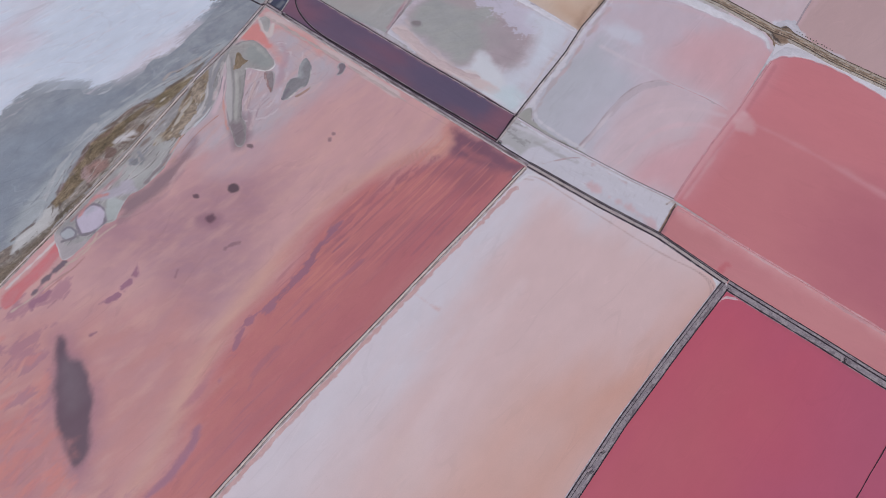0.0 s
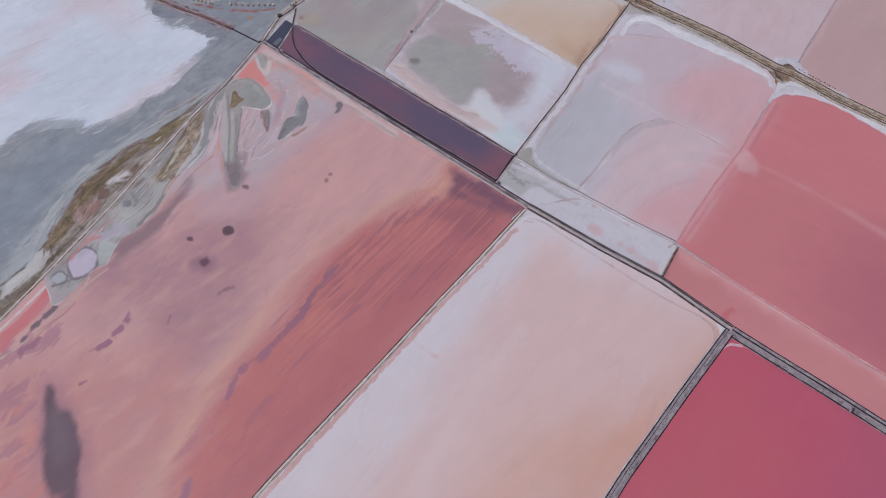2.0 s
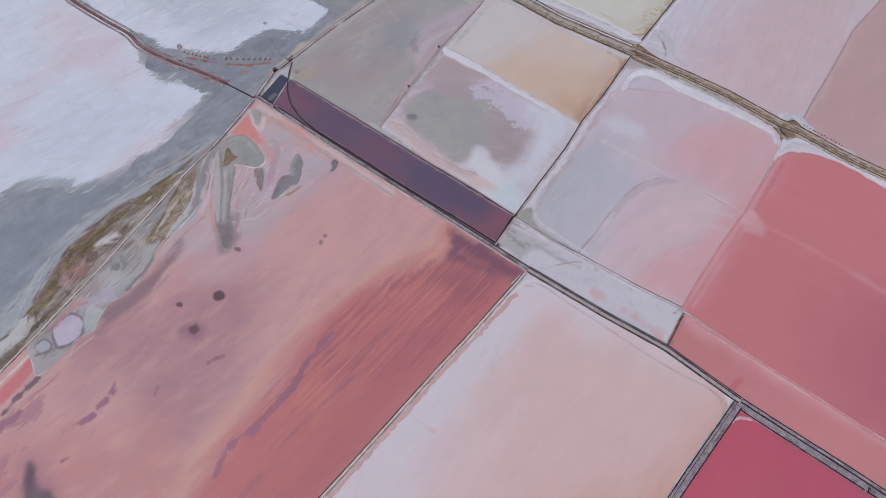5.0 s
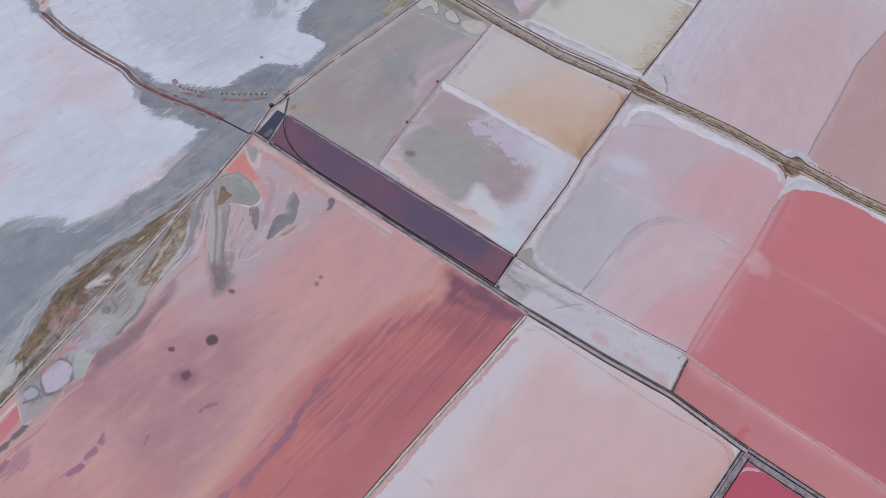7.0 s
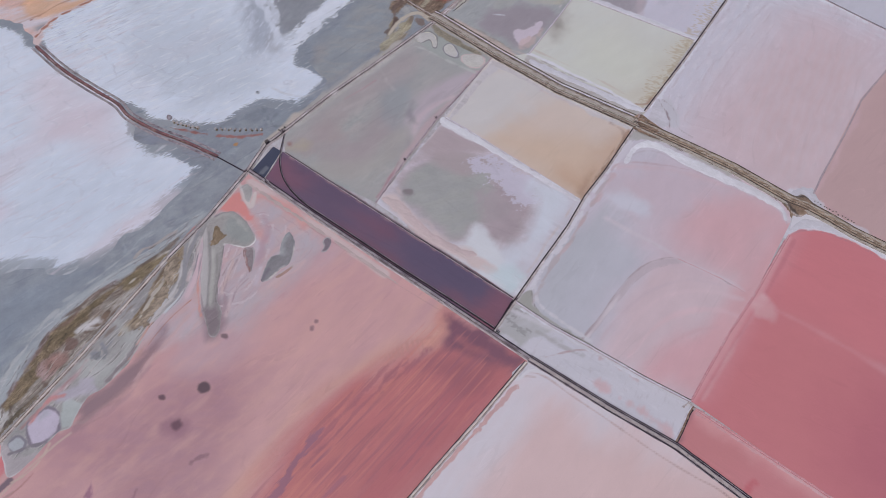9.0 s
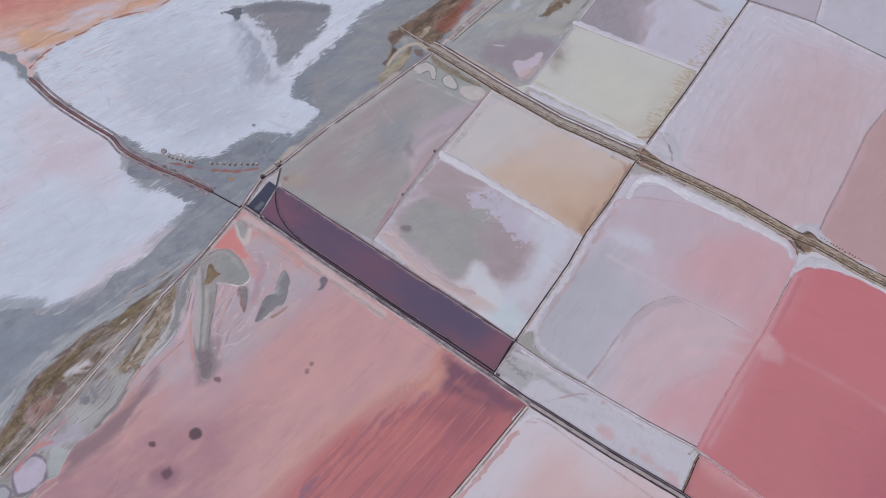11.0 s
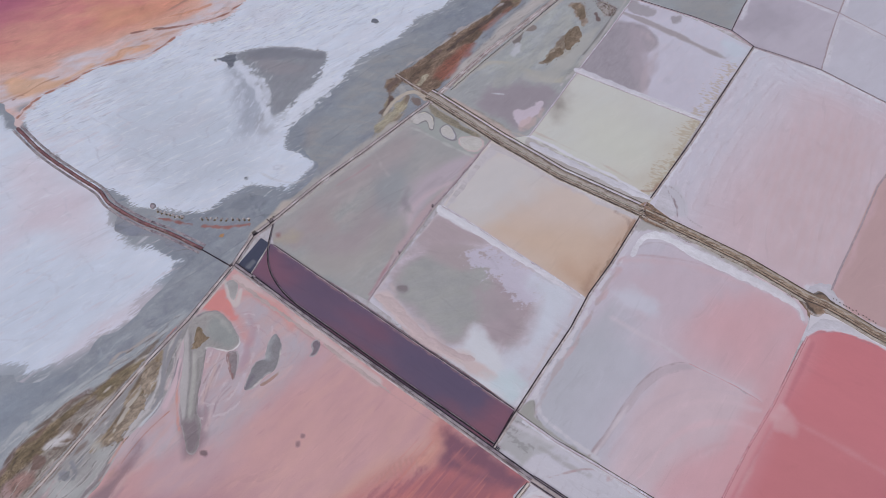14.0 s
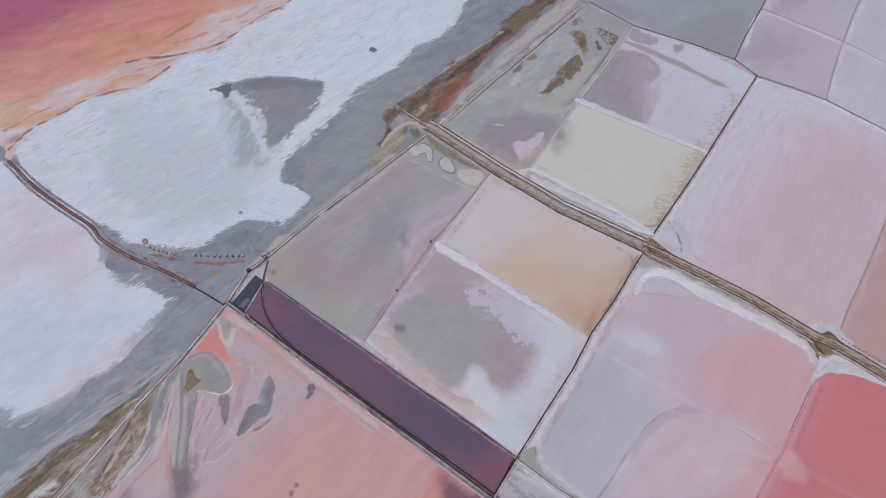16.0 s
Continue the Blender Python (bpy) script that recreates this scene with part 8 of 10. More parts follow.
wide = [
    Layer([(82.2, 224.1), (134.5, 301.9), (159.1, 288.9), (188.9, 263.6), (162.2, 230.4), (133.5, 188.4), (124.6, 185.3), (102.5, 202.1)], tone(194, 191, 202), 1.5, 3.0, 22, 60, 2, lines=(3.4, 1.0), cover=0.6),
    Layer([(82.2, 224.1), (134.5, 301.9), (159.1, 288.9), (188.9, 263.6), (162.2, 230.4), (133.5, 188.4), (124.6, 185.3), (102.5, 202.1)], tone(168, 158, 170), 1.5, 3.0, 22, 60, 2, lines=(4.6, 0.6), cover=0.5),
    Layer(None, tone(190, 188, 200), 1.0, 0, width=-1.1, cover=0.4, fringe=(9, 1.6, 62, 4.0)),
    Layer([(94.3, 208.8), (111.3, 240.8), (141.5, 275.0), (182.3, 263.5), (170.6, 231.0), (132.6, 187.4)], tone(186, 166, 174), 20, 6, 18, 60, 2),
    Layer([(112.7, 204.4), (140.3, 254.6), (168.7, 249.3), (162.4, 230.9), (132.9, 188.4)], tone(183, 160, 166), 14, 6, 12, 60, 2, cover=0.8),
    Layer([(116.7, 246.2), (123.6, 265.9), (141.5, 275.0), (170.6, 254.9), (152.6, 213.9), (133.9, 191.5), (115.8, 209.0)], tone(186, 178, 188), 5, 4, 5, 60, 3, cover=0.3, comb=(-28, 3.4)),
    Layer([(88.9, 232.9), (115.4, 268.8), (126.5, 278.0), (100.2, 227.9), (92.2, 218.1)], tone(180, 180, 194), 5, 4, 5, 60, 3, cover=0.35, comb=(-30, 3.2)),
    Layer([(136.6, 300.5), (157.4, 290.8), (183.9, 267.9), (164.1, 275.2), (140.3, 287.5)], tone(188, 186, 198), 4, 3, 5, -25, 4, cover=0.35, comb=(65, 3.2)),
    Layer([(81.9, 225.8), (87.5, 230.8), (90.5, 227.4), (90.6, 216.2), (84.2, 218.0)], tone(178, 174, 184), 1.0, 0.6, 3),
    Layer([(86.7, 229.8), (89.4, 226.8), (90.5, 222.9), (90.4, 216.2), (94.9, 211.6)], tone(150, 140, 148), 0.4, 0.18, 3, width=0.2),
    Layer([(84.8, 230.8), (85.8, 227.3), (87.2, 223.4), (87.5, 218.6), (86.9, 215.2), (88.0, 212.9)], tone(138, 124, 132), 0.3, 0.4, 1.6, width=0.22),
    Layer([(81.6, 226.5), (101.4, 254.3), (134.9, 303.2), (159.5, 290.2), (178.8, 273.5)], tone(194, 192, 202), 0.4, 0.7, 1.6, width=0.7, fringe=(2.4, 0.9, 60, 1.5)),
    Layer([(124.9, 186.3), (129.4, 189.0), (133.7, 187.8), (135.0, 183.3), (129.2, 182.2)], tone(192, 190, 200), 1.0, 0.8, 2),
]
pond("salt_pond", [(75.2, 217.7), (79.8, 225.3), (134.8, 304.9), (159.9, 291.5), (192.0, 265.9), (189.0, 257.8), (163.2, 230.4), (133.8, 187.0), (130.3, 180.9), (124.0, 183.2), (102.2, 200.5), (92.0, 206.9)], 0.05, tone(182, 180, 193), tone(184, 174, 186), wide, "wide lilac and pink salt pond with faint ripples", 0.5, 0.7, 18, (5, 62), 0.04)
dusty = [Layer([(130.6, 180.9), (135.0, 183.3), (138.6, 177.4), (148.8, 170.7), (146.6, 169.3), (136.1, 175.4)], tone(182, 172, 180), 0.6, 0.6, 2),
         Layer([(134.5, 187.4), (140.6, 194.8), (151.0, 209.2), (163.6, 228.4)], tone(182, 154, 160), 1.0, 0.8, 3, 60, 3, width=0.6)]
pond("salt_pond", [(129.7, 180.8), (133.7, 186.6), (139.0, 194.8), (163.4, 230.9), (189.0, 257.8), (208.2, 246.9), (164.5, 157.1), (143.0, 170.3), (136.3, 175.8)], 0.09, tone(176, 148, 150), tone(172, 144, 146), dusty, "dusty pink brine pond", 0.4, 0.9, 19, grain=0.03)
p10 = [Layer([(131.9, 321.4), (142.0, 332.6), (152.1, 332.7), (153.1, 318.0), (139.1, 310.8)], tone(156, 149, 161), 7, 4, 8),
       Layer([(134.3, 323.3), (143.1, 342.2), (150.6, 346.6), (163.4, 337.4), (176.8, 327.3)], tone(186, 182, 192), 1.0, 0.6, 3, width=0.8),
       Layer([(130.3, 314.2), (135.7, 306.6), (159.3, 293.4)], tone(150, 138, 148), 0.8, 0.23, 3, width=0.3)]
pond("salt_pond", [(128.1, 315.3), (148.4, 350.2), (178.8, 328.0), (160.4, 291.5), (135.4, 305.3)], 0.07, tone(168, 160, 173), tone(172, 165, 177), p10, "pale mauve salt pond with a crusted rim", 0.5, 0.9, 20, grain=0.04)
pond("salt_pond", [(160.4, 291.5), (178.8, 328.0), (192.8, 314.1), (219.5, 289.7), (204.0, 252.4), (179.2, 274.7)], 0.1, tone(178, 175, 187), tone(175, 170, 182), [Layer([(163.0, 294.1), (178.1, 323.6), (192.1, 311.9)], tone(188, 184, 194), 1.2, 0.8, 3, width=0.6)], "pale lilac salt pond beside a low grey dyke", 0.5, 1.0, 21, grain=0.04)
pond("salt_pond", [(148.4, 350.2), (167.6, 386.7), (215.9, 387.1), (178.8, 328.0)], 0.04, tone(170, 163, 176), tone(176, 170, 182), [Layer([(151.8, 346.2), (164.7, 360.6), (167.6, 352.4), (158.2, 346.3)], tone(158, 150, 164), 4, 3, 5)], "pale lilac salt pond beside a low grey dyke", 0.5, 1.0, 22, grain=0.04)
pond("salt_pond", [(178.8, 328.0), (215.9, 387.1), (271.1, 387.6), (223.5, 288.1), (192.8, 314.1)], 0.06, tone(180, 177, 189), tone(175, 172, 184), [Layer([(181.1, 329.2), (197.6, 356.7), (214.4, 382.6)], tone(188, 184, 194), 1.2, 0.8, 3, width=0.6)], "pale lilac salt pond beside a low grey dyke", 0.5, 1.0, 23, grain=0.04)
p11 = [Layer(None, tone(158, 162, 168), 1.0, 0, width=-1.0, cover=0.4, fringe=(9, 3.0, -20, 3.0)),
       Layer([(103.3, 326.7), (119.2, 344.0), (140.7, 348.1), (129.1, 319.6), (119.5, 320.6)], tone(138, 139, 144), 6, 4, 5, 20, 3, second=tone(144, 142, 144)),
       Layer([(74.2, 353.6), (96.7, 347.8), (88.1, 341.8)], tone(142, 138, 150), 5, 3, 6, cover=0.8),
       Layer([(73.5, 348.4), (92.3, 336.0), (114.8, 322.0)], tone(164, 162, 168), 1.0, 0.6, 3, width=0.6)]
pond("salt_pond", [(68.5, 354.8), (97.3, 386.1), (167.6, 386.7), (148.4, 350.2), (128.1, 315.3), (112.8, 324.5), (87.9, 337.1)], 0.02, tone(148, 152, 158), tone(143, 146, 152), p11, "grey brine pond behind a dark-edged dyke", 0.4, 0.9, 24, grain=0.05)

# ---- bars and islets in the large pink pond ----
bar("sandbar", [(-78.9, 173.4), (-80.5, 166.8), (-81.0, 159.0), (-81.6, 151.5), (-83.8, 144.6), (-88.0, 138.3), (-91.6, 131.7), (-93.7, 125.7), (-96.3, 120.2), (-101.1, 113.1), (-105.3, 109.7), (-106.8, 105.8), (-107.9, 101.2), (-110.8, 99.5), (-113.6, 95.4), (-117.3, 89.9), (-121.2, 86.5), (-123.5, 89.8), (-126.3, 96.9), (-119.9, 107.0), (-111.6, 121.2), (-98.2, 144.4), (-90.8, 157.4), (-81.3, 172.6)],
    tone(145, 142, 144), tone(134, 131, 134), "grey silt margin with brown growth below the dyke", [
        Layer([(-87.5, 163.4), (-86.0, 159.2), (-86.2, 154.4), (-85.9, 150.1), (-87.6, 145.4), (-89.7, 141.7), (-91.1, 138.2), (-92.8, 134.8), (-94.8, 133.5), (-98.0, 132.1), (-99.7, 130.8), (-98.7, 133.9), (-96.9, 136.4), (-95.8, 140.7), (-94.3, 143.2), (-94.2, 147.7), (-93.0, 152.4), (-91.5, 154.8), (-89.1, 158.7)], tone(118, 102, 84), 0.5, 0.9, 2.5, 55, 4, second=tone(138, 124, 110), mottle=0.2),
        Layer([(-89.4, 154.4), (-90.5, 149.6), (-92.3, 145.3), (-93.9, 141.2), (-94.8, 137.3)], tone(160, 152, 148), 0.5, 0.7, 2, 52, 4, width=0.25),
        Layer([(-87.0, 152.0), (-88.2, 147.2), (-90.3, 142.6), (-92.4, 138.0)], tone(160, 152, 148), 0.5, 0.7, 2, 52, 4, width=0.2),
        Layer([(-104.6, 136.1), (-101.1, 133.4), (-98.0, 129.9), (-98.1, 124.7), (-100.4, 120.4), (-105.1, 122.5), (-108.2, 121.8), (-109.2, 118.6), (-104.7, 114.5), (-101.3, 116.6), (-98.5, 121.3), (-95.8, 125.6), (-94.0, 131.3), (-96.7, 131.2), (-99.6, 132.5)], tone(160, 160, 162), 2.0, 1.2, 3, 48, 3, cover=0.8),
        Layer([(-107.0, 122.5), (-105.3, 123.3), (-103.3, 122.5), (-103.0, 124.6), (-104.4, 125.9)], tone(126, 126, 132), 0.4, 0.4, 2, width=0.35),
        Layer([(-103.2, 125.9), (-102.8, 127.7), (-102.3, 129.0)], tone(128, 128, 134), 0.4, 0.4, 2, width=0.3),
        Layer([(-84.7, 146.3), (-86.1, 143.3), (-88.5, 140.1), (-90.2, 136.6), (-92.0, 132.6), (-93.8, 128.0), (-95.9, 123.4), (-98.2, 120.0)], tone(176, 170, 173), 0.5, 0.4, 3, 48, 4, width=0.5, cover=0.8),
        Layer([(-108.2, 121.8), (-110.0, 117.6), (-112.5, 113.8), (-114.3, 111.9), (-115.7, 109.9)], tone(170, 142, 148), 1.0, 0.8, 2, 48, 3, width=0.6, cover=0.8),
        Layer([(-78.9, 173.4), (-81.0, 159.0), (-83.8, 144.6), (-91.6, 131.7), (-96.3, 120.2), (-105.3, 109.7), (-110.8, 99.5), (-121.2, 86.5), (-124.3, 93.8), (-110.2, 120.6), (-89.7, 156.4)], tone(108, 102, 104), 0.5, 1.2, 5, 48, 5, lines=(2.3, 0.26), cover=0.6),
        Layer([(-78.9, 173.4), (-81.0, 159.0), (-83.8, 144.6), (-91.6, 131.7), (-96.3, 120.2), (-105.3, 109.7), (-110.8, 99.5), (-121.2, 86.5), (-124.3, 93.8), (-110.2, 120.6), (-89.7, 156.4)], tone(178, 172, 174), 0.5, 1.2, 5, 48, 5, lines=(1.7, 0.24), cover=0.6),
        Layer([(-127.3, 96.5), (-122.0, 85.3), (-116.5, 89.3), (-115.5, 93.3), (-120.8, 92.5), (-123.5, 95.9)], tone(158, 150, 156), 0.8, 1.2, 2, 48, 2, cover=0.85),
        Layer([(-90.7, 140.4), (-88.7, 146.5), (-88.3, 152.7)], tone(164, 156, 148), 0.4, 0.23, 2, width=0.3),
        Layer([(-82.0, 169.8), (-83.2, 164.2), (-83.8, 158.3), (-83.5, 151.5), (-83.6, 147.3), (-85.4, 143.5)], tone(132, 130, 137), 0.3, 0.4, 2, 60, 4, width=0.35, cover=0.85),
        Layer([(-83.2, 169.8), (-84.6, 163.2), (-85.2, 156.8), (-85.3, 150.1), (-86.8, 144.9), (-89.5, 140.3), (-91.6, 134.8)], tone(176, 172, 176), 0.4, 0.5, 2, 60, 4, width=0.4, cover=0.8),
        Layer([(-87.9, 140.3), (-90.3, 136.2), (-92.2, 131.7), (-94.0, 127.3)], tone(180, 140, 134), 0.3, 0.5, 1.6, 48, 3, width=0.2, cover=0.8),
        Layer([(-87.2, 145.4), (-89.7, 141.2), (-91.2, 137.1), (-93.0, 133.9), (-95.8, 132.6)], tone(104, 92, 84), 0.3, 0.5, 1.6, 50, 3, width=0.2, cover=0.85),
        Layer([(-90.8, 154.3), (-92.4, 150.0), (-93.5, 145.3), (-94.7, 141.1), (-95.9, 137.0), (-97.9, 133.4)], tone(98, 86, 78), 0.3, 0.5, 1.6, 52, 3, width=0.2, cover=0.85),
        Layer([(-94.9, 146.2), (-97.2, 142.0), (-99.9, 137.9), (-102.2, 133.8), (-104.8, 129.8), (-107.7, 125.5), (-110.5, 121.2)], tone(120, 106, 102), 0.3, 0.7, 1.6, 48, 3, width=0.2, cover=0.75),
        Layer([(-108.4, 122.0), (-110.5, 117.8), (-112.7, 114.4), (-114.8, 111.1), (-117.1, 108.3), (-120.0, 103.8), (-121.7, 100.7)], tone(150, 116, 120), 0.4, 0.6, 1.6, 48, 3, width=0.25, cover=0.8),
        Layer([(-93.9, 126.4), (-96.4, 122.1), (-98.9, 117.9), (-100.6, 115.4)], tone(120, 108, 114), 0.4, 0.6, 1.6, 46, 3, width=0.3, cover=0.7),
        Layer([(-95.2, 136.3), (-92.7, 142.8), (-90.2, 149.4)], tone(166, 158, 150), 0.4, 0.23, 2, width=0.3),
        Layer([(-85.1, 164.1), (-84.8, 156.5), (-83.4, 150.2), (-85.3, 144.1)], tone(132, 130, 136), 0.5, 0.5, 3, width=0.5),
        Layer([(-80.4, 166.3), (-81.5, 156.5), (-82.2, 150.2)], tone(176, 160, 164), 0.6, 0.4, 3, width=0.5),
        Layer([(-84.2, 170.7), (-86.2, 166.2), (-88.2, 162.6)], tone(160, 122, 122), 0.5, 0.4, 3, width=0.4),
        Layer([(-95.5, 122.5), (-90.3, 131.7), (-86.3, 137.6), (-81.6, 143.1)], tone(174, 134, 126), 0.6, 0.7, 2, 48, 4, width=0.2),
        Layer([(-107.8, 124.0), (-105.6, 124.7), (-104.4, 122.4), (-105.8, 121.9)], tone(128, 128, 136), 0.6, 0.4, 2),
        Layer([(-104.9, 127.4), (-103.9, 126.0)], tone(130, 130, 138), 0.5, 0.3, 2, width=0.5),
        Layer([(-120.8, 101.9), (-118.6, 105.3), (-116.3, 107.4), (-113.2, 106.2), (-111.0, 103.7), (-110.9, 99.9), (-113.7, 96.6), (-116.9, 95.3), (-119.0, 97.1)], tone(122, 114, 126), 0.3, 0.3, 2),
        Layer([(-120.1, 101.9), (-118.3, 104.6), (-116.1, 106.6), (-113.4, 105.5), (-111.5, 103.4), (-111.6, 100.3), (-114.0, 97.2), (-116.9, 96.1), (-118.5, 97.6)], tone(174, 165, 182), 0.4, 0.3, 2),
        Layer([(-117.9, 102.1), (-116.9, 105.9), (-114.5, 105.3), (-116.4, 103.6)], tone(162, 158, 172), 0.8, 0.4, 2),
        Layer([(-124.5, 95.7), (-122.6, 98.6), (-119.4, 97.4), (-119.3, 94.7), (-121.8, 93.5)], tone(122, 118, 128), 0.3, 0.3, 2),
        Layer([(-124.0, 95.7), (-122.3, 97.9), (-119.9, 96.9), (-120.0, 95.1), (-121.8, 94.1)], tone(154, 156, 164), 0.3, 0.3, 2),
        Layer([(-123.2, 93.2), (-118.2, 95.3), (-113.3, 96.6)], tone(118, 112, 120), 0.3, 0.23, 2, width=0.3),
        Layer([(-112.0, 107.5), (-110.2, 109.6), (-105.6, 107.5), (-106.1, 103.3), (-109.9, 101.2)], tone(158, 162, 164), 0.6, 0.4, 2),
        Layer([(-113.8, 109.1), (-108.5, 110.7), (-103.3, 112.9), (-106.8, 116.2), (-110.8, 112.8)], tone(160, 154, 166), 1.0, 1.0, 3),
        Layer([(-119.8, 102.1), (-116.7, 109.1), (-112.3, 110.7)], tone(178, 130, 132), 0.5, 0.5, 2, width=0.4),
    ], 0.0, 0.45, 0.16, 31, 0.35, category="sandbar")
bar("sandbar", [(-77.9, 175.5), (-74.6, 177.1), (-71.5, 177.1), (-68.0, 174.5), (-64.9, 171.0), (-62.8, 167.4), (-62.3, 165.2), (-63.5, 163.4), (-65.9, 162.6), (-68.6, 163.1), (-71.3, 164.1), (-72.5, 163.3), (-72.4, 159.9), (-72.2, 154.5), (-72.1, 147.9), (-71.5, 142.7), (-70.0, 140.5), (-69.1, 136.4), (-68.9, 132.4), (-70.1, 130.1), (-72.1, 130.6), (-73.5, 133.7), (-75.0, 137.5), (-76.9, 143.2), (-78.4, 150.2), (-79.1, 157.4), (-79.8, 163.5), (-80.5, 169.8), (-79.6, 173.4)],
    tone(153, 148, 148), tone(144, 140, 141), "grey-green tongue of silt in the pink pond", [
        Layer([(-80.7, 169.8), (-79.6, 170.3), (-78.0, 162.3), (-76.5, 155.0), (-75.6, 147.8), (-74.9, 141.8), (-75.5, 139.5), (-77.4, 145.5), (-78.7, 152.5), (-79.4, 159.8)], tone(163, 158, 161), 0.4, 0.3, 3, 80, 4),
        Layer([(-76.9, 161.8), (-75.7, 160.8), (-74.1, 153.8), (-73.5, 146.7), (-73.0, 140.9), (-73.9, 140.4), (-74.8, 147.8), (-75.4, 154.5)], tone(160, 157, 156), 0.8, 0.4, 3, 80, 4),
        Layer([(-78.7, 168.5), (-77.0, 161.1), (-75.8, 154.5), (-75.2, 147.4), (-74.4, 140.9)], tone(124, 119, 123), 0.35, 0.2, 3, 80, 4, width=0.25, cover=0.8),
        Layer([(-74.4, 159.8), (-73.5, 153.8), (-73.0, 147.4), (-72.5, 141.3)], tone(128, 124, 124), 0.4, 0.2, 3, 80, 4, width=0.2, cover=0.6),
        Layer([(-72.7, 163.3), (-72.5, 159.4), (-72.4, 154.0), (-72.2, 147.6), (-71.7, 142.3)], tone(124, 116, 120), 0.3, 0.2, 3, 80, 4, width=0.3),
        Layer([(-80.0, 163.3), (-79.0, 154.5), (-78.0, 147.8), (-76.2, 141.3), (-74.6, 137.2)], tone(132, 120, 126), 0.3, 0.2, 3, 80, 4, width=0.3),
        Layer([(-72.8, 175.0), (-68.9, 173.8), (-65.6, 170.4), (-63.3, 166.4), (-65.2, 164.1), (-68.6, 165.1), (-72.1, 166.8), (-73.9, 170.9)], tone(136, 138, 139), 1.6, 0.6, 4, 40, 3),
        Layer([(-77.2, 173.9), (-74.6, 175.8), (-71.2, 175.0), (-68.4, 172.5), (-65.9, 169.4)], tone(160, 158, 158), 0.8, 0.5, 4, 40, 3, width=0.5, cover=0.6),
        Layer([(-77.8, 175.0), (-74.5, 176.8), (-71.5, 177.1), (-68.0, 174.5), (-64.9, 171.0), (-62.8, 167.4)], tone(128, 118, 126), 0.25, 0.2, 2, width=0.25),
        Layer([(-72.5, 163.8), (-69.6, 163.4), (-65.9, 162.6), (-63.5, 163.4), (-62.3, 165.4), (-62.2, 167.9)], tone(192, 187, 190), 0.3, 0.2, 2, width=0.45),
        Layer([(-75.3, 139.0), (-73.5, 140.4), (-71.7, 142.7), (-70.2, 140.5), (-69.2, 135.9), (-69.2, 131.9), (-70.9, 129.9), (-72.5, 130.6), (-73.8, 134.1)], tone(122, 111, 117), 1.3, 0.7, 2, 70, 3),
    ], 0.0, 0.45, 0.14, 32, 0.3, category="sandbar", drop=0.05, rim=0.3)
bar("islet", [(-65.7, 161.9), (-62.9, 162.6), (-61.7, 159.7), (-61.9, 154.2), (-62.7, 153.3), (-64.4, 157.2)], tone(126, 118, 124), tone(136, 124, 128), "small grey and rust-brown mud islet", [Layer([(-65.7, 161.9), (-64.2, 156.8), (-62.8, 153.7)], tone(132, 96, 96), 0.5, 0.3, 2, width=0.5)], 0.0, 0.4, 0.15, 33, 0.25, category="islet")
bar("islet", [(-53.3, 163.1), (-53.1, 166.6), (-51.2, 169.1), (-49.4, 166.8), (-48.7, 164.1), (-49.1, 158.7), (-50.3, 156.0), (-52.6, 154.7), (-54.5, 151.8), (-56.2, 150.1), (-58.2, 150.5), (-57.5, 155.5), (-56.6, 158.8), (-54.8, 160.0), (-53.5, 160.4)], tone(124, 121, 127), tone(132, 129, 133), "long grey mud islet with a pale spit", [
        Layer([(-55.6, 151.0), (-51.6, 154.0), (-49.2, 156.7), (-48.6, 162.7)], tone(184, 174, 172), 0.35, 0.3, 2, width=0.4),
        Layer([(-52.8, 160.9), (-52.9, 165.0), (-51.3, 167.7)], tone(150, 150, 156), 1.2, 0.6, 3, width=0.8),
        Layer([(-58.2, 150.5), (-56.4, 154.2)], tone(112, 106, 116), 0.8, 0.3, 3, width=0.8)], 0.0, 0.4, 0.16, 34, 0.3, category="islet")
bar("islet", [(-53.8, 151.6), (-51.0, 153.8), (-48.6, 156.0), (-48.4, 154.9), (-50.5, 152.7), (-52.6, 151.2)], tone(150, 122, 116), tone(162, 138, 132), "thin brown silt spit", (), 0.0, 0.4, 0.08, 36, 0.3, category="islet")
bar("islet", [(-38.8, 166.5), (-37.5, 166.9), (-36.3, 165.1), (-36.9, 162.4), (-38.1, 161.0), (-39.7, 161.2), (-38.7, 163.3), (-39.3, 165.1)], tone(112, 102, 112), tone(120, 108, 116), "small dark kidney-shaped mud islet", (), 0.0, 0.4, 0.14, 35, 0.2, category="islet")
bar("sandbar", [(-70.9, 187.5), (-68.7, 188.8), (-66.9, 187.8), (-66.1, 185.3), (-66.5, 181.2), (-68.1, 181.9), (-69.5, 184.8)], tone(148, 144, 147), tone(155, 151, 153), "grey silt wedge in the pond corner", [Layer([(-70.3, 186.3), (-68.5, 182.4), (-66.6, 180.4), (-66.0, 184.4)], tone(182, 172, 170), 0.4, 0.23, 2, width=0.3)], 0.0, 0.4, 0.14, 37, 0.25)

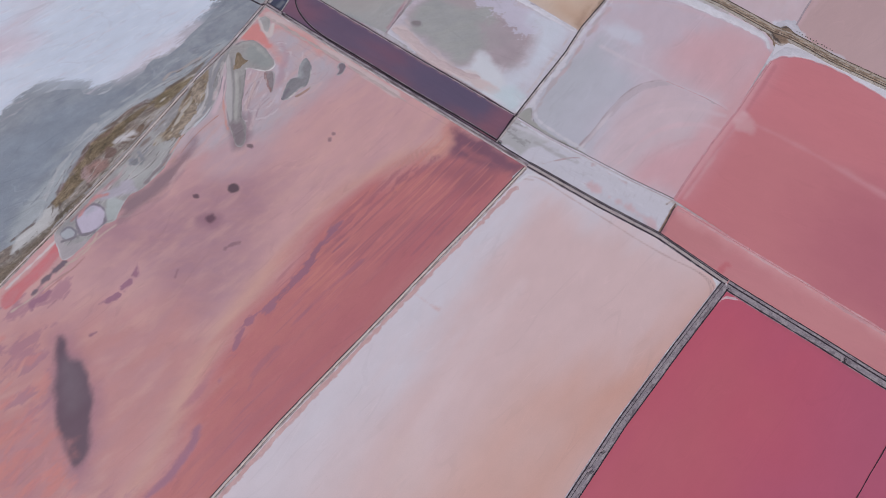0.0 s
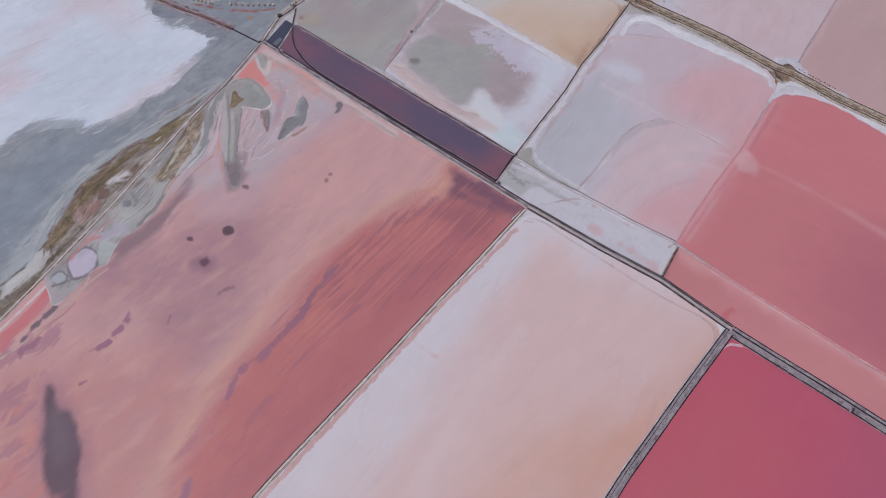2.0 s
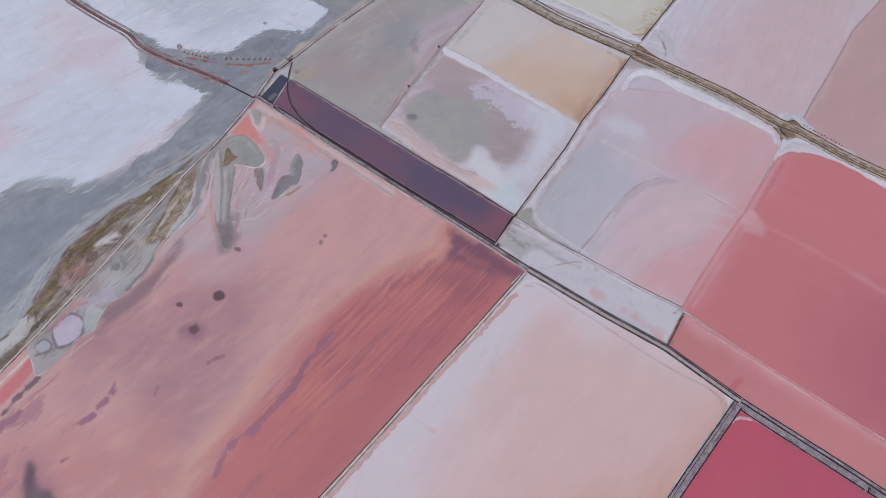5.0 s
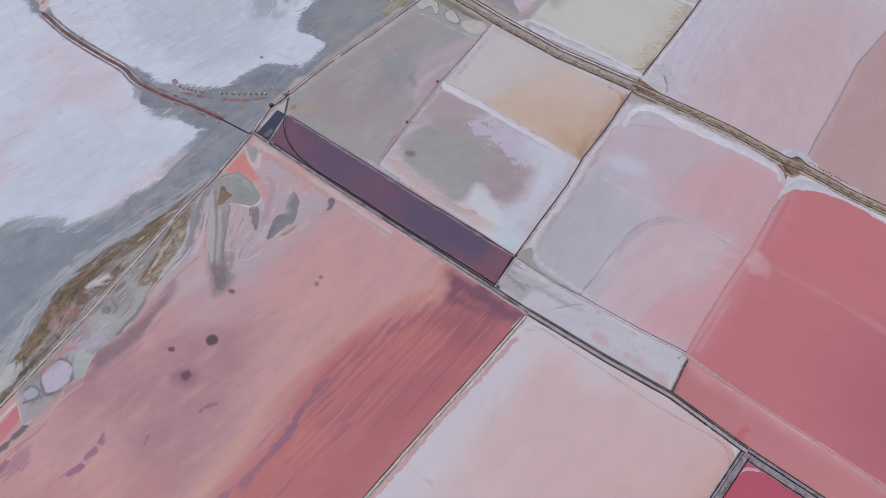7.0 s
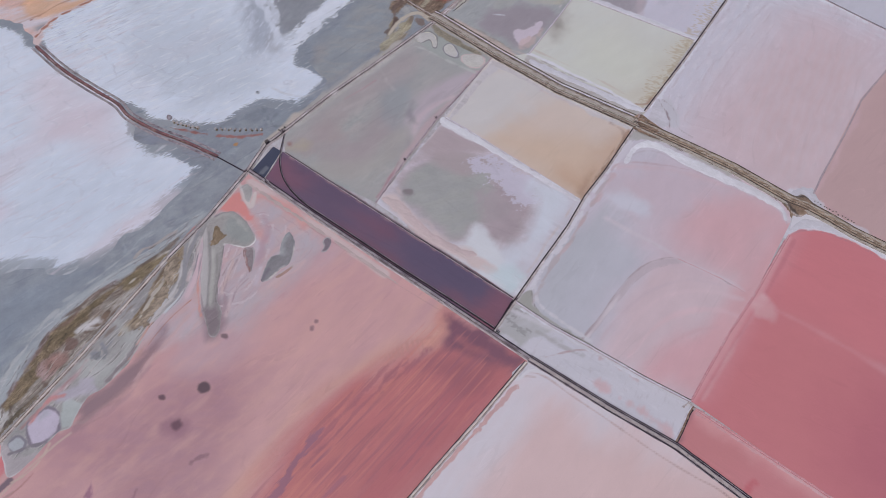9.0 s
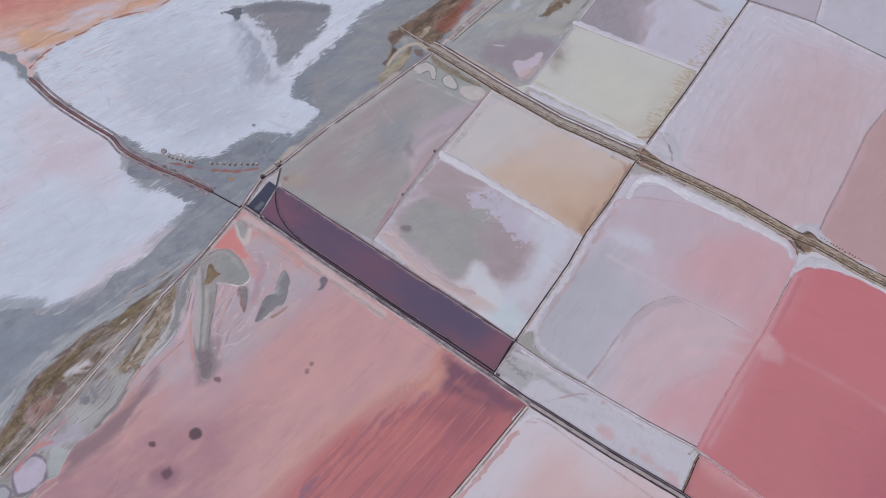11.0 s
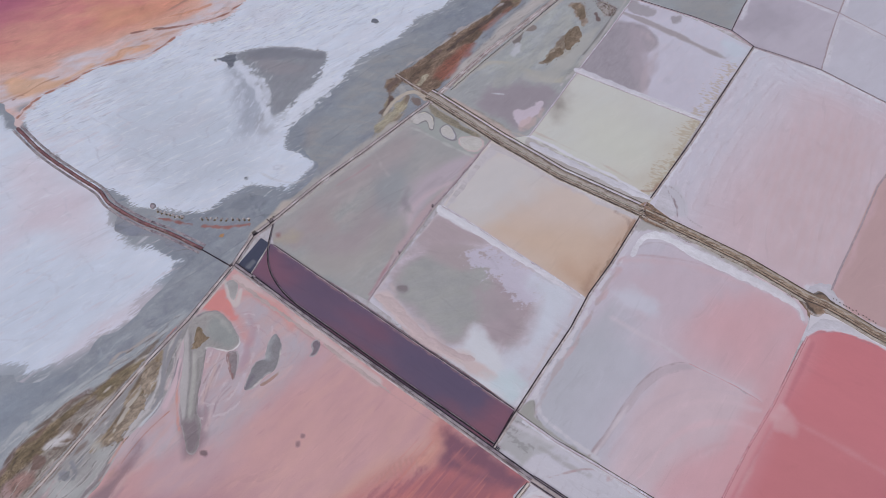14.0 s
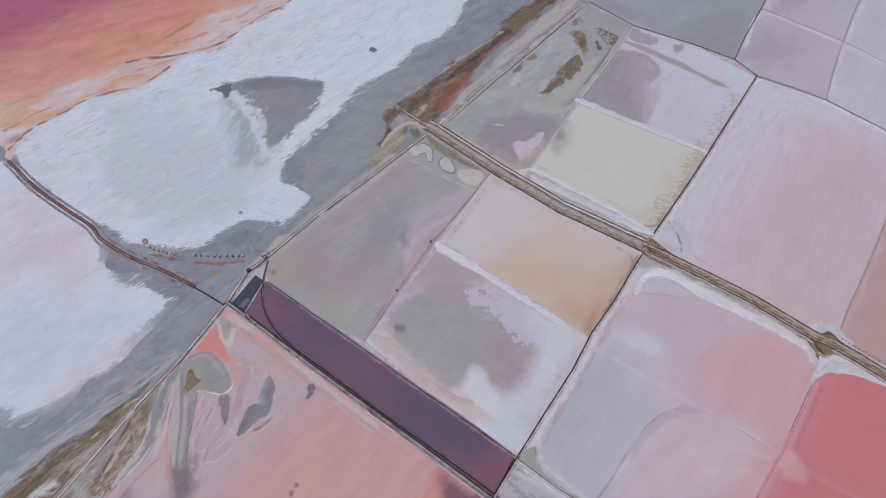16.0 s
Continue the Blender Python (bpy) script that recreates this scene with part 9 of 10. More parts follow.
def rim_part(outline, label, near, base=tone(190, 188, 198), second=tone(178, 174, 184), level=0.0, seed=50, name="salt_rim", thick=0.12, mottle=0.05, turn=-30, edge=0.35):
    """A crusted rim that belongs to a pond."""
    def height(x, y, d):
        e = d + edge * fbm(x, y, 2.0, seed)
        return level + np.clip(e * 0.25, -0.06, thick) + 0.01 * fbm(x, y, 2.0, seed + 3)
    mat = bed_material(name + "_bed", base, second, (), 0.8, 0.06, (3, turn), False, mottle)
    ob = sheet(name, outline, level, mat, (), 0.5, 1.5, height, seed, True, near)
    return tagged(ob, label)


POND = {o.name: o for o in scene.objects if o.name.startswith("salt_pond")}
by_label = lambda words: next(o for o in POND.values() if words in o["label"])
rim_part([(68.0, 199.6), (69.8, 204.1), (72.6, 207.7), (76.8, 209.6), (81.6, 208.7), (86.8, 205.3), (92.8, 201.6), (99.7, 197.7), (106.1, 193.0), (112.6, 188.9), (118.0, 184.8), (121.5, 179.6), (121.7, 175.3), (120.6, 175.3), (119.9, 179.2), (115.6, 182.7), (108.6, 187.6), (100.3, 192.3), (93.6, 196.1), (86.9, 200.9), (81.9, 205.1), (76.4, 206.6), (72.1, 204.1), (69.6, 200.1)], "white salt-crusted rim", by_label("curved salt ridges"), tone(198, 196, 205), tone(188, 184, 193), level=0.06, seed=51)
rim_part([(119.5, 168.5), (123.6, 173.3), (129.5, 175.5), (144.9, 169.3), (160.1, 157.1), (184.8, 136.8), (183.8, 133.5), (159.1, 153.0), (144.1, 165.6), (132.8, 171.0), (126.6, 171.7), (122.6, 170.6)], "white salt-crusted rim", by_label("rose pink"), level=0.08, seed=52)
rim_part([(37.2, 250.8), (48.6, 243.8), (60.4, 236.5), (70.0, 230.5), (75.5, 226.5), (79.8, 225.5), (78.3, 223.6), (72.9, 225.2), (67.7, 228.7), (58.2, 234.9), (48.3, 240.9), (37.4, 247.7)], "white salt-crusted rim", by_label("cream-coloured"), level=0.06, seed=53)
rim_part([(3.1, 219.3), (14.6, 211.4), (26.0, 202.4), (38.7, 192.7), (49.8, 183.5), (47.9, 183.0), (36.4, 191.6), (24.0, 200.6), (12.6, 209.5), (2.3, 217.4)], "white salt-crusted rim", by_label("grey wet middle"), tone(196, 194, 203), tone(188, 184, 194), level=0.05, seed=54)
rim_part([(-19.9, 182.9), (-13.9, 182.1), (-7.8, 175.0), (-0.8, 168.2), (6.3, 163.8), (13.3, 160.9), (10.6, 159.8), (2.8, 163.0), (-5.2, 168.2), (-12.7, 175.8)], "pale pink salt-crusted rim", by_label("grey wet middle"), tone(186, 170, 172), tone(178, 160, 164), 0.05, 55)
rim_part([(84.8, 83.9), (86.8, 82.8), (89.0, 81.1), (85.9, 77.0), (86.8, 80.5)], "white salt-crusted corner", by_label("white and peach"), level=0.02, seed=56, thick=0.06)
rim_part([(23.6, 119.1), (26.8, 121.8), (30.6, 120.9), (27.8, 120.0), (25.1, 117.8)], "white salt-crusted corner", by_label("white and peach"), level=0.02, seed=64, thick=0.06)
rim_part([(84.3, 230.3), (85.5, 226.8), (86.7, 222.9), (86.8, 218.1), (84.7, 216.2), (82.2, 218.0), (79.7, 219.9), (81.7, 224.3)], "pale salt-crusted corner", by_label("faint ripples"), tone(180, 176, 186), tone(172, 166, 176), 0.05, 57)
rim_part([(124.6, 185.3), (130.2, 188.6), (133.4, 187.6), (134.8, 183.7), (134.8, 179.7), (131.1, 182.5), (127.8, 183.7)], "white salt-crusted corner", by_label("faint ripples"), level=0.1, seed=58)
rim_part([(59.9, 291.3), (74.9, 281.9), (89.5, 273.4), (104.3, 264.6), (104.4, 262.9), (89.1, 271.3), (74.6, 279.7), (58.2, 289.0)], "white salt-crusted rim", by_label("mauve wet end"), tone(196, 194, 203), tone(188, 184, 194), level=0.05, seed=59, thick=0.16)
rim_part([(4.3, 222.2), (19.5, 246.5), (23.4, 249.3), (47.7, 233.6), (71.5, 218.4), (72.0, 216.5), (69.6, 216.5), (47.4, 230.5), (24.1, 245.5), (20.3, 244.4), (5.9, 221.3)], "pale salt-crusted shore", by_label("tan and cream"), tone(180, 174, 180), tone(172, 164, 168), 0.07, 60, thick=0.08)
rim_part([(-66.7, 188.7), (-39.0, 168.8), (-13.4, 150.1), (-14.0, 149.4), (-38.9, 167.5), (-66.0, 186.4)], "pale sandy shore", by_label("large pink"), tone(172, 156, 156), tone(166, 148, 150), -0.02, 62, "sandy_shore", 0.06)
rim_part([(133.9, 179.7), (138.5, 177.0), (143.9, 172.7), (148.5, 169.7), (147.5, 169.0), (142.3, 172.3), (137.0, 175.4), (133.4, 178.1)], "white salt-crusted rim", by_label("dusty pink"), level=0.09, seed=63)
for outline, seed in (([(-10.7, 262.5), (-7.9, 265.2), (-4.6, 266.1), (-1.7, 262.9), (-1.8, 258.0), (-2.9, 258.0), (-4.3, 262.3), (-8.0, 260.2)], 81), ([(1.5, 257.5), (4.1, 259.5), (6.5, 256.1), (6.9, 252.5), (5.2, 252.2), (2.2, 254.6)], 82), ([(8.9, 252.2), (12.8, 253.6), (16.8, 252.3), (17.8, 249.2), (14.8, 246.5), (10.3, 248.1)], 83)):
    rim_part(outline, "small cream salt pan", by_label("shallow grey silted"), tone(180, 176, 172), tone(172, 168, 172), 0.02, seed, "salt_pan", 0.08, 0.06)
for outline, seed in (([(58.0, 315.8), (60.7, 317.9), (61.8, 315.1), (61.8, 310.2), (58.0, 306.0), (55.8, 302.6), (53.7, 305.3), (54.6, 310.8)], 84), ([(52.1, 303.9), (53.3, 301.2), (51.2, 298.5), (48.2, 297.1), (45.7, 295.1), (44.3, 295.8), (48.0, 300.5)], 85), ([(59.6, 332.7), (62.7, 333.5), (65.0, 331.2), (65.4, 325.3), (63.6, 323.0), (61.5, 326.7)], 86)):
    rim_part(outline, "dark brown growth on raised silt", by_label("brown growth"), tone(112, 98, 86), tone(132, 118, 106), 0.02, seed, "growth_patch", 0.1, 0.24, 50, 0.9)
rim_part([(86.5, 74.6), (88.4, 76.1), (91.0, 75.9), (93.1, 74.6), (91.2, 75.0), (88.7, 75.2)], "pale salt-crusted corner", by_label("deep crimson"), tone(186, 164, 172), tone(178, 150, 160), 0.03, 61, thick=0.06, edge=0.15)
BARS = [o for o in scene.objects if o.name.startswith("sandbar")]
margin_bar = next(o for o in BARS if "margin" in o["label"])
tongue_bar = next(o for o in BARS if "tongue" in o["label"])
rim_part([(-77.1, 169.4), (-76.4, 171.3), (-74.3, 168.2), (-71.6, 167.6), (-73.3, 165.7), (-75.4, 163.2), (-77.2, 163.4), (-77.1, 166.4)], "dry brown growth", tongue_bar, tone(126, 110, 94), tone(104, 90, 78), 0.16, 87, "growth_patch", 0.1, 0.26, 70, 0.6)
rim_part([(-91.1, 155.2), (-90.2, 158.1), (-88.5, 159.5), (-86.3, 158.1), (-85.9, 153.1), (-87.1, 149.2), (-88.7, 147.1), (-90.1, 150.5)], "speckled brown growth", margin_bar, tone(114, 98, 86), tone(138, 125, 114), 0.12, 88, "growth_patch", 0.1, 0.3, 52, 1.3)
rim_part([(-90.4, 147.0), (-88.1, 147.1), (-88.2, 142.9), (-90.4, 138.9), (-92.0, 134.4), (-94.7, 132.6), (-97.8, 131.6), (-95.8, 135.2), (-94.2, 139.3), (-92.4, 143.4)], "speckled brown growth", margin_bar, tone(114, 98, 86), tone(138, 125, 114), 0.12, 90, "growth_patch", 0.1, 0.3, 52, 1.3)
rim_part([(-107.2, 123.2), (-105.4, 125.1), (-104.1, 124.7), (-104.3, 122.8), (-105.8, 121.8)], "dark wet hollow", margin_bar, tone(122, 122, 128), tone(128, 126, 130), 0.12, 89, "wet_patch", 0.06, 0.08, 48)


def rim_line(points, wide, label, near, base=tone(190, 188, 198), second=tone(180, 176, 186), level=0.05, seed=90):
    """A crusted rim along a line."""
    line = resample(points, 3.0, False)
    outline = np.concatenate([offset_line(line, -wide / 2), offset_line(line, wide / 2)[::-1]])
    return rim_part(outline, label, near, base, second, level, seed, thick=0.08, edge=0.3)


rim_line([(77.9, 106.8), (101.0, 89.8), (135.5, 63.8), (154.1, 50.0)], 0.9, "pale pink crusted rim", by_label("narrow salmon"), tone(188, 152, 158), tone(182, 138, 144), 0.04, 91)
rim_line([(134.3, 323.3), (143.1, 342.2), (150.6, 346.6), (163.4, 337.4), (176.8, 327.3)], 1.4, "pale crusted rim", by_label("pale mauve"), level=0.06, seed=92)
rim_line([(73.5, 348.4), (92.3, 336.0), (114.8, 322.0)], 1.0, "pale crusted rim", by_label("behind a dark-edged"), tone(166, 164, 170), tone(158, 156, 162), 0.01, 93)
rim_line([(-52.6, 217.0), (-45.6, 225.3), (-27.6, 243.7), (-8.1, 263.7)], 1.3, "pale silty shore", by_label("shallow grey silted"), tone(164, 160, 160), tone(156, 152, 152), 0.02, 94)
rim_line([(6.3, 279.5), (20.4, 296.2), (57.0, 337.2), (66.8, 348.3)], 1.3, "pale silty shore", by_label("brown growth"), tone(164, 160, 158), tone(154, 150, 150), 0.02, 95)
rim_line([(27.1, 140.8), (49.4, 125.6), (75.2, 109.5)], 0.8, "white crusted rim", by_label("narrow pale lilac"), level=0.03, seed=101)
rim_line([(17.4, 107.0), (12.7, 101.5), (0.9, 88.8), (-22.0, 62.0), (-44.9, 35.3), (-62.2, 14.5)], 1.0, "ragged pink crusted shore", by_label("white and peach"), tone(178, 144, 146), tone(184, 154, 156), 0.0, 105)
far_ponds = [o for o in POND.values() if "beside a low grey dyke" in o["label"]]
for near, line, seed in zip(far_ponds, ([(163.7, 294.8), (178.1, 323.6), (191.8, 311.2), (215.0, 290.0)], [(151.3, 351.4), (167.2, 382.2)], [(180.9, 328.4), (197.6, 356.7), (214.4, 382.6)]), (102, 103, 104)):
    rim_line(line, 1.0, "pale crusted rim", near, level=0.1 if seed == 102 else 0.05, seed=seed)
channel = next(o for o in scene.objects if o.name == "brine_channel")
rim_line([(-54.9, 201.1), (-22.8, 177.7), (23.5, 144.7)], 0.5, "wet mud foot along the bank", channel, tone(130, 108, 118), tone(116, 94, 106), -0.06, 100)
crust_a = next(o for o in scene.objects if o.name.startswith("salt_crust") and "hollow" not in o["label"])
rim_line([(-92.6, 191.4), (-96.2, 187.5), (-99.9, 182.6), (-104.1, 177.8), (-107.7, 173.1), (-111.1, 167.5)], 0.9, "white raised lip of the crust", crust_a, tone(190, 191, 204), tone(186, 186, 200), -0.06, 106)
crust_b = next(o for o in scene.objects if o.name.startswith("salt_crust") and "hollow" in o["label"])
for outline, seed in (([(-92.7, 296.0), (-88.8, 298.0), (-86.1, 298.7), (-86.6, 291.4), (-89.4, 293.7)], 96), ([(-29.5, 320.5), (-28.8, 321.9), (-27.3, 321.6), (-27.0, 320.1), (-28.2, 319.4)], 97), ([(-71.6, 232.9), (-70.6, 233.0), (-70.4, 231.9), (-71.2, 231.9)], 98)):
    rim_part(outline, "dark wet hole in the crust", crust_b, tone(96, 99, 110), tone(110, 113, 124), 0.0, seed, "wet_patch", 0.04, 0.1, 25, 0.6)
bar("rubble_heap", [(75.0, 218.9), (76.6, 220.4), (78.6, 218.0), (81.0, 215.7), (83.0, 213.3), (80.5, 212.8), (77.6, 214.2), (75.1, 216.1)], tone(124, 104, 92), tone(104, 86, 78), "reddish brown rubble spread on the levee", (), 0.66, 0.35, 0.08, 99, 0.3, 1.0, -34, 3.0, category="rubble", slope=0.4, mottle=0.42)
bar("levee_mound", [(121.8, 185.2), (126.2, 184.5), (129.5, 185.5), (131.7, 183.3), (133.9, 178.5), (129.8, 178.3), (126.4, 176.7), (123.9, 178.4)], tone(146, 124, 108), tone(116, 98, 88), "brown earth mound where the levee widens", [Layer([(122.2, 183.2), (124.3, 179.2), (125.9, 176.1)], tone(70, 62, 60), 0.4, 0.5, 2, width=0.45), Layer([(127.2, 184.9), (130.8, 184.5), (132.0, 181.7), (133.6, 178.9)], tone(74, 66, 66), 0.4, 0.3, 1.6, width=0.35)], 0.2, 0.5, 0.5, 71, 0.6, slope=0.5, category="levee", drop=0.3, mottle=0.16)

# ---- levees and ridges ----
# thin near-black strip that runs along a bank
EDGE = lambda off, top=0.55, half=0.22: ("edge_board", off, half, -0.3, top, DARK, "dark wet timber edging")
WEED = lambda off, top=0.55, half=0.22: ("weedy_edge", off, half, -0.3, top, WEEDY, "dark weedy edge")
PATH = lambda off, top=0.6, half=0.6: ("path", off, half, 0.0, top, TRACK, "pale compacted path")
levee("levee", [(-151.4, 50.0), (-139.0, 77.8), (-126.2, 97.9), (-111.0, 122.6), (-90.6, 158.4)], 1.1, 0.3, SAND, "pale worn dyke road through the salt marsh", (("verge", 0.42, 0.12, -0.1, 0.34, WORN, "brown worn verge"), ("verge", -0.5, 0.13, -0.1, 0.32, WORN, "brown worn verge"), ("crown", 0.0, 0.16, 0.0, 0.36, PALE, "pale dry crown")), (), wobble=0.22)
levee("levee", [(-90.6, 158.4), (-80.4, 173.7), (-69.1, 194.9), (-64.5, 206.4), (-58.9, 212.2), (-43.1, 230.6), (-27.7, 245.9), (-3.4, 271.4)], 1.1, 0.5, SAND, "pale sandy dyke road with a dark edge", (EDGE(0.4, 0.56, 0.13), ("verge", -0.7, 0.14, -0.2, 0.42, GREYBANK, "grey worn verge"), WEED(-0.85, 0.4, 0.08)), (), wobble=0.16)
levee("levee", [(-3.4, 271.4), (20.5, 300.9), (57.4, 341.1), (69.1, 354.8), (97.9, 390.7)], 1.8, 0.55, SAND, "pale sandy dyke road with reddish verge", (("verge", -0.85, 0.1, -0.2, 0.5, WORN, "brown worn verge"), ("verge", 0.8, 0.1, -0.2, 0.5, WORN, "brown worn verge"), ("verge", -0.2, 0.08, 0.0, 0.6, REDBANK, "rusty wheel line")))
levee("levee", [(-69.1, 194.9), (-39.3, 172.8), (-0.4, 144.9), (29.0, 123.6)], 1.5, 0.45, GREYBANK, "narrow grey bank beside the purple channel", (EDGE(-0.75, 0.55, 0.2), WEED(0.35, 0.48, 0.1), ("verge", 0.9, 0.25, -0.2, 0.3, SAND, "pale sandy verge")))
levee("levee", [(29.0, 123.6), (51.8, 108.3), (70.1, 97.0), (89.7, 80.7)], 1.9, 0.5, GREYBANK, "narrow grey bank with a dark ditch", (EDGE(-1.05, 0.5, 0.17), EDGE(-0.5, 0.53, 0.22), EDGE(0.95, 0.5, 0.16), PATH(0.25, 0.56, 0.4)))
levee("levee", [(89.5, 79.9), (99.5, 72.5), (114.7, 61.5), (131.6, 48.8), (157.4, 29.5)], 3.2, 0.55, DARKBANK, "grey earth bank with a dark ditch", (EDGE(-0.45, 0.6, 0.28), EDGE(-1.75, 0.5, 0.2), EDGE(1.65, 0.5, 0.17), ("verge", -1.1, 0.25, 0.0, 0.58, GREYBANK, "paler grey strip")))
levee("levee", [(27.9, 122.3), (12.2, 103.7), (0.0, 89.9), (-22.9, 63.2), (-46.0, 36.7), (-63.2, 15.2), (-79.3, -2.7)], 0.9, 0.45, SAND, "narrow pale dyke between two ponds", (EDGE(0.6, 0.42, 0.14), ("verge", 0.0, 0.3, 0.0, 0.5, PALE, "pale salt-crusted crown"), WEED(-0.3, 0.5, 0.07)))
levee("levee", [(88.8, 79.9), (71.5, 60.1), (52.0, 37.0), (35.8, 15.9), (21.0, -3.3)], 2.6, 0.5, DARKBANK, "grey earth bank with dark edges", (EDGE(-1.5, 0.55, 0.2), EDGE(1.15, 0.55, 0.18), EDGE(0.3, 0.56, 0.09), ("verge", 1.5, 0.14, -0.2, 0.3, CRUST, "white salt-crusted verge"), ("verge", -0.8, 0.35, 0.0, 0.56, GREYBANK, "paler grey strip")))
levee("levee", [(18.2, 132.5), (25.4, 143.4), (35.7, 158.6), (44.8, 171.7), (52.0, 184.3)] + [(60.3, 195.4), (74.0, 216.3)], 0.7, 0.4, SAND, "straight dyke with a dark edge", (EDGE(-0.3, 0.6, 0.23),))
levee("levee", [(78.8, 224.1), (98.7, 251.5), (135.4, 305.3)], 0.7, 0.4, SAND, "straight dyke with a dark edge", (EDGE(-0.25, 0.6, 0.24),))
levee("levee", [(-17.3, 287.5), (-10.9, 281.8), (-3.4, 275.7)], 1.2, 0.4, WORN, "narrow brown track on the salt marsh", (WEED(0.55, 0.36, 0.12), WEED(-0.55, 0.36, 0.12)), (0.0,), wobble=0.25)
levee("levee", [(-3.9, 275.7), (-1.6, 274.2), (24.4, 252.0), (35.9, 243.2), (46.1, 235.1), (60.7, 226.4), (75.2, 217.7)], 4.4, 0.7, DUN, "broad dun earth levee with a track", (WEED(2.1, 0.66, 0.26), WEED(-2.15, 0.66, 0.22), WEED(0.5, 0.78, 0.09), ("verge", -2.75, 0.35, -0.2, 0.5, CRUST, "white salt-crusted verge"), ("verge", 1.3, 0.4, 0.0, 0.76, WORN, "brown worn strip"), ("verge", -1.6, 0.2, 0.0, 0.75, WORN, "brown worn strip"), WEED(-3.9, 0.2, 0.17)), (-0.7,))
levee("levee", [(75.2, 217.7), (93.7, 206.1), (107.2, 197.3), (118.1, 188.5), (124.1, 183.6), (129.7, 180.8), (136.3, 175.8), (142.9, 170.1), (161.4, 157.9)], 4.2, 0.7, BROWN, "broad brown earth levee with dark edges", (WEED(-2.1, 0.66, 0.24), WEED(0.5, 0.78, 0.12), WEED(1.5, 0.76, 0.22), ("verge", -1.2, 0.3, 0.0, 0.76, DUN, "dun worn strip"), ("verge", 2.0, 0.5, 0.0, 0.66, DUN, "dun verge")))
levee("levee", [(-56.6, 203.1), (-22.9, 178.7), (25.0, 144.3)], 0.4, 0.35, DULLRIDGE, "low bank on the north side of the channel", (EDGE(0.1, 0.45, 0.14),), slope=0.3)
levee("levee", [(17.9, 132.7), (25.0, 144.3)], 0.15, 0.35, DARK, "dark timber dam across the channel", slope=0.2)
levee("levee", [(-58.0, 203.5), (-63.1, 190.0)], 0.35, 0.3, SAND, "pale low wall beside the slate-blue cell", slope=0.2)
levee("levee", [(-68.6, 193.6), (-61.6, 189.0), (-54.7, 183.9)], 0.6, 0.35, SAND, "low sandy bank at the channel head", (EDGE(-0.2, 0.45, 0.12),), slope=0.3)
levee("levee", [(68.5, 354.8), (87.9, 337.1), (112.8, 324.5), (128.1, 315.3), (135.4, 305.3)], 0.5, 0.4, DULLRIDGE, "low dyke with a dark edge", (EDGE(-0.05, 0.5, 0.18),), slope=0.3)
levee("levee", [(135.4, 305.3), (148.0, 298.9), (160.4, 291.5), (179.2, 274.7), (204.3, 252.9)], 0.5, 0.3, DULLRIDGE, "low grey dyke between pale ponds", (EDGE(0.0, 0.36, 0.13),), slope=0.3)
levee("levee", [(128.1, 315.3), (136.6, 331.1), (148.4, 350.2), (168.4, 386.7)], 0.5, 0.35, DULLRIDGE, "low dyke with a dark edge", (EDGE(-0.1, 0.45, 0.18),), slope=0.3)
for pts in ([(160.4, 291.5), (168.3, 308.3), (178.8, 328.0), (191.5, 350.6), (215.4, 387.1)], [(148.4, 350.2), (159.6, 342.0), (178.8, 328.0), (192.8, 314.1), (219.5, 289.7)], [(-22.1, 181.3), (-12.9, 199.2), (-1.7, 218.8), (6.3, 230.2), (20.9, 252.0)],
            [(130.4, 181.3), (133.7, 186.6), (139.0, 194.8), (152.6, 213.9), (164.0, 230.9), (189.0, 257.8)]):
    levee("salt_ridge", pts, 0.35, 0.2, DULLRIDGE, "low crusted ridge between ponds", (("foot", 0.32, 0.12, -0.2, 0.1, FOOT, "mauve-brown foot"),), category="ridge", slope=0.35)
for pts in ([(76.9, 110.4), (82.3, 118.3), (93.3, 133.4), (103.2, 145.4), (120.7, 169.3)], [(77.2, 108.7), (101.2, 90.8), (116.8, 79.2), (135.8, 64.9), (157.1, 49.0)]):
    levee("salt_ridge", pts, 0.4, 0.18, PINKRIDGE, "low pink crusted ridge between ponds", (("foot", 0.4, 0.14, -0.2, 0.1, PINKFOOT, "rosy foot"),), category="ridge", slope=0.35)
for pts in ([(2.7, 220.3), (14.2, 211.8), (25.6, 202.8), (38.3, 192.9), (50.1, 183.3)], [(57.8, 289.4), (74.6, 279.7), (89.1, 271.3), (104.6, 262.6)], [(35.9, 254.1), (47.9, 273.1), (57.8, 289.4), (74.5, 315.2), (87.9, 337.1)],
            ):
    levee("salt_ridge", pts, 0.35, 0.2, CRUST, "low white salt ridge between ponds", (("foot", 0.34, 0.12, -0.2, 0.1, FOOT, "mauve-brown foot"),), category="ridge", slope=0.35)
levee("salt_ridge", [(25.2, 143.4), (36.4, 135.0), (49.5, 127.0), (64.1, 117.7), (76.9, 110.4)], 0.4, 0.22, CRUST, "low white salt ridge with a dark weedy side", (WEED(-0.35, 0.15, 0.16), ("foot", 0.4, 0.12, -0.2, 0.1, FOOT, "mauve-brown foot")), category="ridge", slope=0.35)
levee("salt_ridge", [(80.9, 159.6), (88.6, 155.2), (95.5, 151.2), (101.0, 146.9)], 0.15, 0.09, PINKRIDGE, "faint low ridge in the lilac pond", category="ridge", slope=0.3, wobble=0.12)
